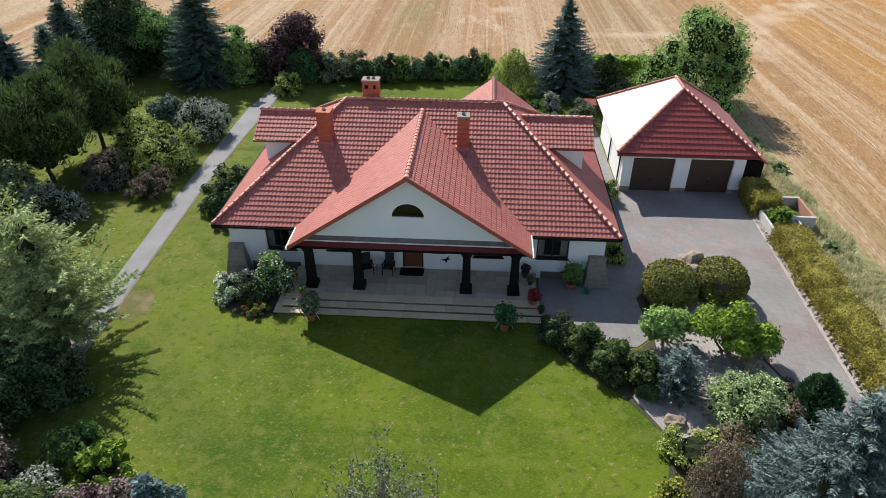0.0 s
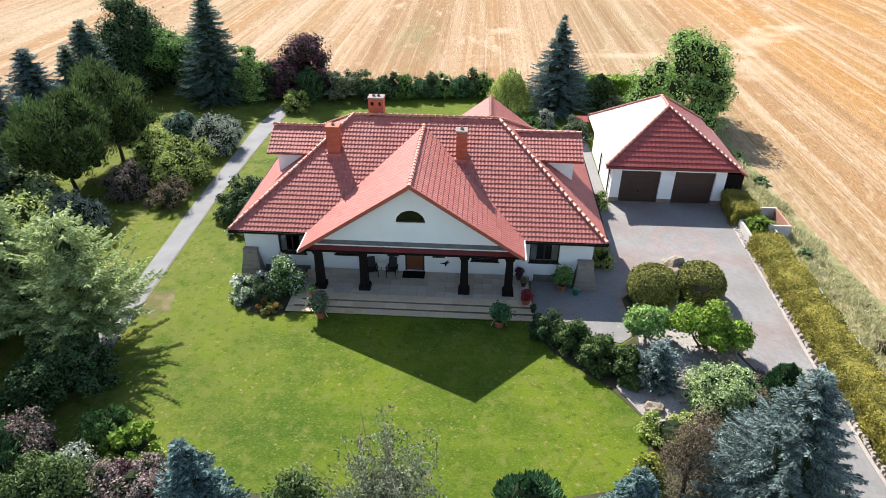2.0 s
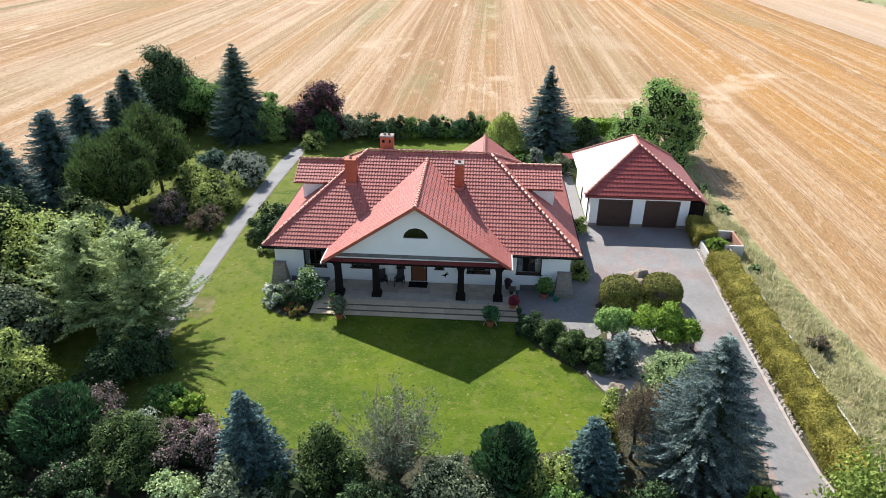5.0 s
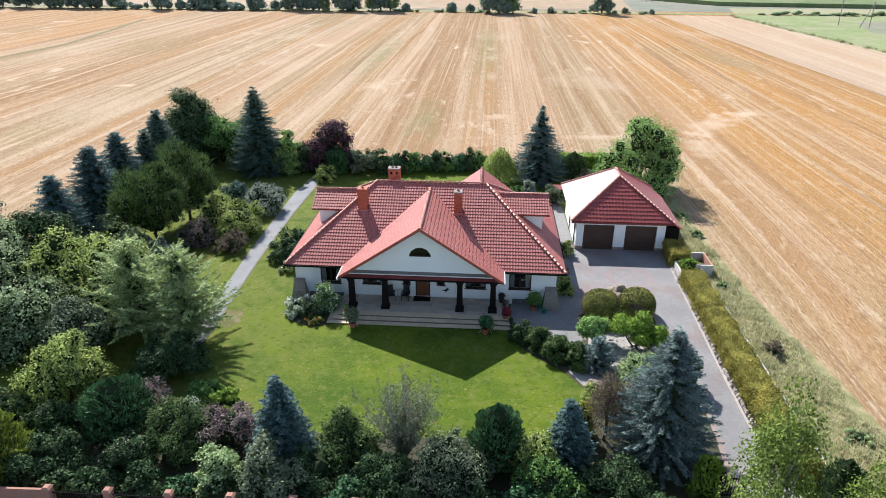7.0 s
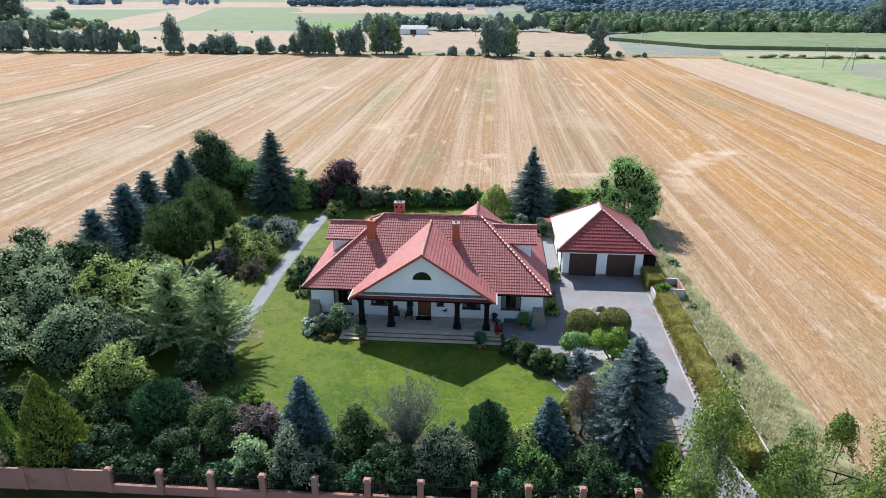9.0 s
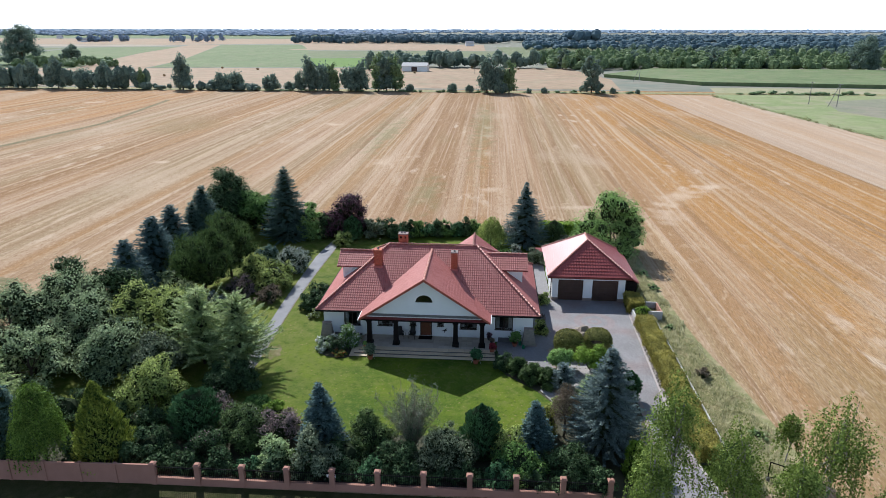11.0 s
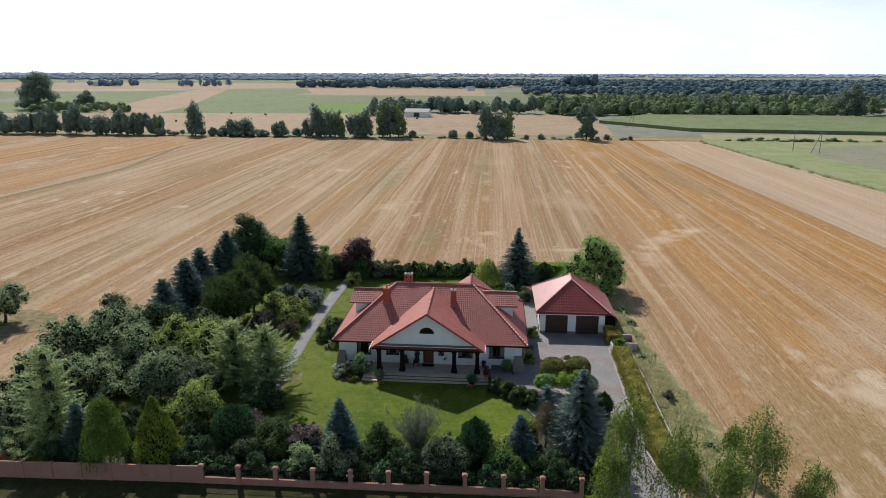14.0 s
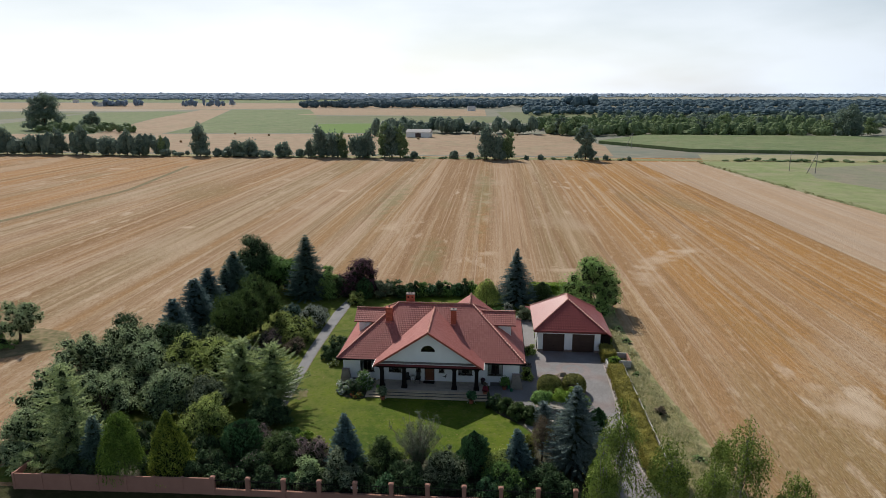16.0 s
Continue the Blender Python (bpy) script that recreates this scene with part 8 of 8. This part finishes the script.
strip("field_mid_east", [(35, 600), (900, 560), (900, 900), (20, 930)], 0.1, M_DULLGREEN, "fields between the woods")
strip("west_path", [(-110.0, 80), (-107.8, 80), (-104, 140), (-116, 208), (-118, 208), (-106, 140)], 0.05, M_WEEDS, "faint weedy track across the stubble")

BALE = Geo().lathe([(0.65, -0.6), (0.7, -0.5), (0.7, 0.5), (0.65, 0.6)], 14).me("bale", M_STRAW)
rng = np.random.default_rng(300)
for k in range(16):
    b = thing("straw_bale", "round straw bale on the reaped field", "bale", "straw bales", pose(rng.uniform(-215, 55), rng.uniform(300, 432), 0.78, 90, 0, rng.uniform(0, 180)), BALE)


def far_tree(name, label, h, r, leaf, seed, leaves=1500, size=0.36, base=0.04):
    return tree(name, label, 0, 0, h, r, leaf, seed, base, int(leaves * 1.5), size, 20, 0.25, group="trees along the field's end", spread=0.72, lobe=(0.28, 0.44))


PROTO = [far_tree("field_tree", "leafy tree on the far field boundary", 9.5, 3.2, L_FAR, 310), far_tree("field_tree", "broad tree on the far field boundary", 7.5, 3.8, L_FAR, 311),
         far_tree("field_tree", "slender tree on the far field boundary", 10.5, 2.6, L_FARLIGHT, 312), far_tree("field_bush", "bushy shrub on the far field boundary", 3.6, 2.6, L_FAR, 313, 800)]
SPOTS = [(-258, 259, 1, 1.1), (-236, 260, 0, 1.0), (-222, 259, 1, 1.0), (-206, 260, 0, 0.95), (-194, 259, 0, 1.05), (-181, 260, 1, 0.95), (-170, 259, 0, 0.9), (-163, 258, 1, 0.95), (-152, 259, 2, 0.7),
         (-131, 258, 0, 1.15), (-112, 259, 3, 1.4), (-105, 258, 1, 0.85), (-88, 259, 3, 1.3), (-80, 260, 3, 0.7), (-75, 258, 0, 0.62),
         (-69, 258, 0, 1.1), (-63, 259, 1, 1.2), (-58, 258, 2, 0.9), (-50, 259, 1, 1.1), (-45, 258, 0, 1.0), (-37, 260, 2, 1.2), (-33, 259, 0, 1.15), (-29, 260, 2, 1.15), (-22, 259, 3, 0.6),
         (-2, 258, 3, 0.7), (6, 257, 3, 0.6), (14, 254, 0, 1.15), (18, 254, 1, 1.2), (24, 254, 2, 1.0), (33, 255, 3, 0.4), (40, 256, 3, 0.45), (71, 257, 3, 0.45), (82, 256, 3, 0.35)]
used = set()
for x, y, k, s in SPOTS:
    s *= 1.35
    m = pose(x, y - 7, 0.03, 0, 0, (x * 37) % 360) @ Matrix.Diagonal((s * 0.95, s * 0.95, s * 1.22, 1))
    if k in used:
        q = PROTO[k].scale
        c = copy_thing(PROTO[k], m @ Matrix.Diagonal((1 / q.x, 1 / q.y, 1 / q.z, 1)))
    else:
        used.add(k)
        PROTO[k].matrix_basis = m
tree("lone_poplar", "tall solitary tree at the end of the stubble field", 61.4, 249.5, 18.5, 5.2, L_FAR, 320, 0.04, 9000, 0.4, 26, 0.35)
tree("big_far_tree", "very large dark tree beyond the fields", -356, 452, 33, 15, L_FAR, 321, 0.03, 9000, 0.75, 26, 0.6)
tree("big_far_tree", "round tree beside a far thicket", -312, 446, 17, 8, L_FAR, 323, 0.03, 5000, 0.6, 20, 0.4)
tree("big_far_tree", "large tree at the end of the wood", 268, 420, 24, 10, L_FAR, 322, 0.03, 8000, 0.65, 22, 0.5)


def wood_belt(name, label, poly_x, poly_y, n, h, r, leaf, seed, per=26, size=1.4, lumps=3):
    """A wood: crowns side by side, each a few closed lumps with leaf clumps over them."""
    rng = np.random.default_rng(seed)
    x, y = rng.uniform(*poly_x, n), rng.uniform(*poly_y, n)
    hh = rng.uniform(*h, n)
    rr = rng.uniform(*r, n)
    q = np.repeat(np.arange(n), lumps)
    off = unit(rng.normal(size=(len(q), 3))) * rng.uniform(0.1, 0.5, (len(q), 1))
    lc = np.c_[x[q], y[q], hh[q] * 0.52] + off * np.c_[rr[q], rr[q], hh[q] * 0.45]
    bv, bf = cores(rng, np.zeros((len(q), 3)), np.ones(len(q)), 1.0, 6, 5)
    grow = np.repeat(np.c_[rr[q] * 0.62, rr[q] * 0.62, hh[q] * 0.36] * rng.uniform(0.8, 1.15, (len(q), 1)), len(bv) // len(q), 0)
    body = bv * grow + np.repeat(lc, len(bv) // len(q), 0)
    body[:, 2] = np.maximum(body[:, 2], 0.0)
    body = body[bf].reshape(-1, 3)
    if not per:
        return thing(name, label, "wood", me=data(name, body, quads(len(body) // 4), leaf), kind="stuff")
    k = np.repeat(np.arange(n), per)
    d = unit(rng.normal(size=(n * per, 3)) + [0, -0.2, 0.3])
    i = k * lumps + rng.integers(0, lumps, len(k))
    c = lc[i] + d * np.c_[rr[k], rr[k], hh[k] * 0.6] * 0.62 * rng.uniform(0.9, 1.12, (len(k), 1))
    c[:, 2] = np.maximum(c[:, 2], 0.3)
    nn = unit(d + rng.normal(size=d.shape) * 0.5 + [0, 0, 0.3])
    al = unit(np.cross(nn, rng.normal(size=d.shape)))
    s = size * rng.uniform(0.7, 1.3, len(k)) * np.sqrt(rr[k])
    v = np.concatenate([body, blades(c, al, np.cross(nn, al), s * 1.3, s)])
    return thing(name, label, "wood", me=data(name, v, quads(len(v) // 4), leaf), kind="stuff")


wood_belt("wood_edge", "mixed green scrub at the wood's edge", (60, 270), (416, 470), 260, (5, 11), (3, 6), L_FARLIGHT, 330, 60, 0.5)
wood_belt("wood_edge_light", "lighter willows along the wood's edge", (50, 300), (470, 540), 260, (6, 13), (3, 6), L_FARLIGHT, 331, 40, 0.6)
wood_belt("wood", "mixed dark wood beyond the fields", (120, 900), (540, 640), 420, (6, 14), (4, 8), L_FAR, 332, 24, 0.8)
wood_belt("field_hedgerow", "continuous leafy hedgerow at the field's end", (-300, -150), (249, 256), 62, (6, 12), (2.6, 4.4), L_FAR, 340, 120, 0.26)
wood_belt("field_scrub", "low scrub along the field's end", (-150, -94), (248, 254), 40, (2.0, 5.0), (1.5, 3), L_FAR, 341, 90, 0.22)
wood_belt("headland_weeds", "low weeds along the headland", (-92, 84), (248, 252), 60, (0.5, 1.5), (0.8, 2.2), L_FARLIGHT, 342, 30, 0.2)
wood_belt("barn_grove", "grove of trees beside the far barn", (-70, -52), (392, 425), 12, (9, 15), (4, 5.5), L_FAR, 333, 110, 0.4)
wood_belt("barn_grove_far", "trees behind the far barn", (-60, 48), (425, 455), 50, (7, 13), (3.5, 6), L_FAR, 334, 90, 0.45)
wood_belt("west_thicket", "thicket below the large far tree", (-345, -262), (418, 440), 34, (5, 9), (3, 5), L_FARLIGHT, 335, 90, 0.4)
wood_belt("far_scrub", "scrub along the boundary of the meadow", (124, 420), (249, 253), 70, (0.6, 1.8), (1.2, 3.4), L_FARLIGHT, 343, 30, 0.25)
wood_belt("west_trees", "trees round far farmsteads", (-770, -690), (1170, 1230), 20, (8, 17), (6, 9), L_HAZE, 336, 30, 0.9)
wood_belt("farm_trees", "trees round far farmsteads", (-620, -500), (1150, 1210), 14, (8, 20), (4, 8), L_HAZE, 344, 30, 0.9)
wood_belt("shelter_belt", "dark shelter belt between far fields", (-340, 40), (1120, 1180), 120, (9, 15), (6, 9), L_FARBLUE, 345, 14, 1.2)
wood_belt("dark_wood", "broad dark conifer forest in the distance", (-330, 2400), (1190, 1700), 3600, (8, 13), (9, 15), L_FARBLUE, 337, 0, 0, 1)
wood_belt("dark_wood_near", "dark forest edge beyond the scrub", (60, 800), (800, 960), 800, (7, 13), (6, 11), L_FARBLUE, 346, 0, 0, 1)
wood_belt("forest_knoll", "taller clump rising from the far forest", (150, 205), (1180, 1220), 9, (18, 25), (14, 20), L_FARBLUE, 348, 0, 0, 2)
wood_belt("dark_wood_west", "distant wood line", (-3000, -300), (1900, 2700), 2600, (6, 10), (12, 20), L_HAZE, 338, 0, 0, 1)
wood_belt("horizon_wood", "woods along the horizon in haze-tinted blue-grey", (-4600, 4600), (2800, 4700), 5200, (7, 12), (14, 26), L_HORIZON, 339, 0, 0, 1)
# weeds along the edge between pale stubble and meadow
rng = np.random.default_rng(347)
ty = rng.uniform(45, 243, 260)
tx = np.interp(ty, (45, 113, 139, 191, 240), (127.6, 124, 121, 116, 112.6)) + rng.normal(size=260) * 0.5
wr = rng.uniform(0.4, 1.1, 260)
wc = np.c_[tx, ty, wr * 0.4]
v = clump_leaves(rng, wc * [1, 1, 0.6], wr * 0.7, 4000, 0.2)
thing("edge_weeds", "dull green weeds between stubble and meadow", "weeds", me=data("edge_weeds", v, quads(4000), L_GRASSGREEN), kind="stuff")
for i, (x, y, h, r) in enumerate(((66, 428, 17, 5.0), (78, 430, 15, 5.5), (118, 440, 12, 5.0), (150, 436, 14, 6.0), (172, 432, 16, 7.0), (188, 436, 17, 6.0), (214, 440, 13, 6.0), (300, 450, 15, 7.0))):
    tree("wood_edge_tree", "round-headed tree at the edge of the wood", x, y, h, r, (L_FARLIGHT, L_FAR)[(i * 3 + 1) % 2], 350 + i, 0.03, 3600, 0.5, 16, 0.3, group="trees at the wood's edge")

barn = thing("far_barn", "long pale barn beyond the reaped field", "barn", place=pose(-36, 397, 0.1, 0, 0, -4))
part("wall", Geo().box(-8.5, 8.5, -5, 5, 0, 3.6).me("wall", M_WHITEPAINT), barn)
part("roof", Geo().add([(-8.8, -5.4, 3.6), (8.8, -5.4, 3.6), (8.8, 5.4, 3.6), (-8.8, 5.4, 3.6), (-8.8, 0, 5.6), (8.8, 0, 5.6)], [(0, 1, 5, 4), (2, 3, 4, 5), (1, 2, 5), (3, 0, 4), (3, 2, 1, 0)]).me("roof", M_KERB), barn)
part("door", Geo().box(-2, 2, -5.06, -5.0, 0, 3).me("door", M_GDOOR), barn)
HOUSE_W = Geo().box(-6, 6, -4, 4, 0, 4).me("wall", M_WHITEPAINT)
HOUSE_R = Geo().add([(-6.4, -4.5, 4), (6.4, -4.5, 4), (6.4, 4.5, 4), (-6.4, 4.5, 4), (-6.4, 0, 7.5), (6.4, 0, 7.5)], [(0, 1, 5, 4), (2, 3, 4, 5), (1, 2, 5), (3, 0, 4), (3, 2, 1, 0)]).me("roof", M_KERB)
for x, y, t, lab in ((-760, 1180, 20, "far white farmhouse with a grey roof"), (-560, 1350, -10, "far farmhouse among trees"), (-330, 1290, 40, "far pale farm building"), (-1020, 1500, 5, "far white farmhouse beside fields"), (60, 560, 0, "pale shed at the wood's edge"), (-20, 980, 15, "far pale farm shed"), (-260, 1700, 0, "far white house among fields"), (-40, 1800, 30, "far white house at the forest")):
    ob = thing("far_house", lab, "house", "far farmhouses", pose(x, y, 0.06, 0, 0, t))
    part("wall", HOUSE_W, ob)
    part("roof", HOUSE_R, ob)

for x, y, twin in ((140.5, 212.5, False), (147.5, 205.0, True), (97, 318, True), (5, 372, False)):
    pl = thing("power_pole", "weathered wooden power pole in the meadow" if not twin else "A-shaped wooden power pole in the meadow", "power pole", "power poles", pose(x, y, 0.06))
    pg = Geo()
    pg.bar((0, 0, 0), (0, 0, 8.6), 0.16, 8, 0.1)
    part("pole", pg.me("pole", M_POLE), pl)
    if twin:
        pg = Geo()
        pg.bar((-3.2, 0, 0), (-0.1, 0, 8.4), 0.15, 8, 0.1)
        part("brace", pg.me("brace", M_POLE), pl)
    part("crossarm", Geo().box(-0.9, 0.9, -0.06, 0.06, 8.1, 8.25).me("crossarm", M_POLE), pl)
    for q in (-0.8, 0, 0.8):
        part("insulator", Geo().lathe([(0.05, 8.25), (0.07, 8.32), (0.04, 8.45)], 8, (q, 0, 0)).me("insulator", M_WHITEPAINT), pl)

# ---------------------------------------------------------------- pieces, one by one
for m in SINGLE_TILES:
    part("roof_tile", ONE_TILE, roof, "", m)
Z = Vector((0, 0, 1))
for a, b in (((XL, YR, ER), (XR, YR, ER)),):
    ridge_line(a, b, roof, 0.09)
for a, b in (((0, 0, E0), (XL, YR, ER)), ((W, 0, E0), (XR, YR, ER)), ((0, D, E0), (XL, YR, ER)), ((W, D, E0), (XR, YR, ER))):
    ridge_line(a, b, roof, 0.08)
ridge_line((PX, PYF - 0.05, PZ1), (PX, 6.5, PZ1), porch_roof, 0.1)
ridge_line((RX, 15.0, RZ), (RX, 8.7, RZ), roof, 0.09)
ridge_line((1.0, YR, 6.7), (5.2, YR, 6.7), roof, 0.09)
ridge_line((20.5, YR, 6.7), (16.4, YR, 6.7), roof, 0.09)
for a, b in (((RX0, RY0, RE), (AX, AY0, RA)), ((RX1, RY0, RE), (AX, AY0, RA)), ((RX0, RY1, RE), (AX, AY1, RA)), ((RX1, RY1, RE), (AX, AY1, RA)), ((AX, AY0, RA), (AX, AY1, RA))):
    ridge_line(a, b, garage_roof, 0.06)

SLABS = {}


def slab(parent, name, x0, x1, y0, y1, z, t, m):
    key = (round(x1 - x0, 3), round(y1 - y0, 3), t, name)
    if key not in SLABS:
        w, h = x1 - x0 - 0.005, y1 - y0 - 0.005
        SLABS[key] = Geo().frustum((0, w, 0, h), (0.004, w - 0.004, 0.004, h - 0.004), 0, t).me(name, m)
    part(name, SLABS[key], parent, "", Matrix.Translation((x0 + 0.004, y0 + 0.004, z)))


nx, ny = 24, 5
for i in range(nx):
    for j in range(ny):
        slab(terrace, "paving_slab", 4.6 + 12.7 * i / nx, 4.6 + 12.7 * (i + 1) / nx, -2.1 + 2.49 * j / ny, -2.1 + 2.49 * (j + 1) / ny, 0.375, 0.045, M_SLAB)
rs = random.Random(5)
for (xa, xb), y0, y1, z in [((4.58, 17.4), -2.64, -2.1, 0.375), ((4.2, 17.6), -3.09, -2.64, 0.235), ((3.85, 17.78), -3.54, -3.09, 0.095)]:
    x = xa
    while x < xb - 0.01:
        L = min(rs.choice((0.9, 1.2, 1.5)), xb - x)
        if xb - x - L < 0.3:
            L = xb - x
        slab(terrace, "step_slab", x, x + L, y0, y1, z, 0.045, M_STEP)
        x += L
for xa, xb, y0, y1, z in ((4.2, 4.58, -2.6, 0.35, 0.235), (3.85, 4.2, -3.05, 0.2, 0.095)):
    y = y0
    while y < y1 - 0.01:
        L = min(0.8, y1 - y)
        slab(terrace, "step_slab", xa, xb, y, y + L, z, 0.045, M_STEP)
        y += L
# stones laid on the faces of the buttresses
rs = random.Random(9)
for bt in [o for o in house.children if o.name.startswith("buttress")]:
    xs = [v.co.x for v in bt.data.vertices]
    xlo, xhi = min(xs), max(xs)
    for r in range(6):
        z0, z1 = 0.08 + r * 0.245, 0.08 + (r + 1) * 0.245 - 0.02
        t = z0 / 1.6
        y0, y1 = -0.32 + 0.47 * t, -0.32 + 0.47 * z1 / 1.6
        a, b = xlo + 0.22 * t, xhi - 0.3 * t
        x = a + 0.02
        while x < b - 0.12:
            L = min(rs.uniform(0.25, 0.5), b - 0.03 - x)
            if L < 0.1:
                break
            part("stone", Geo().add([(x, y0 + 0.02, z0), (x + L - 0.03, y0 + 0.02, z0), (x + L - 0.03, y0 + 0.1, z0), (x, y0 + 0.1, z0), (x + 0.02, y1 - 0.02, z1), (x + L - 0.05, y1 - 0.02, z1), (x + L - 0.05, y1 + 0.1, z1), (x + 0.02, y1 + 0.1, z1)], BOX_F).me("stone", M_ROCK), bt)
            x += L
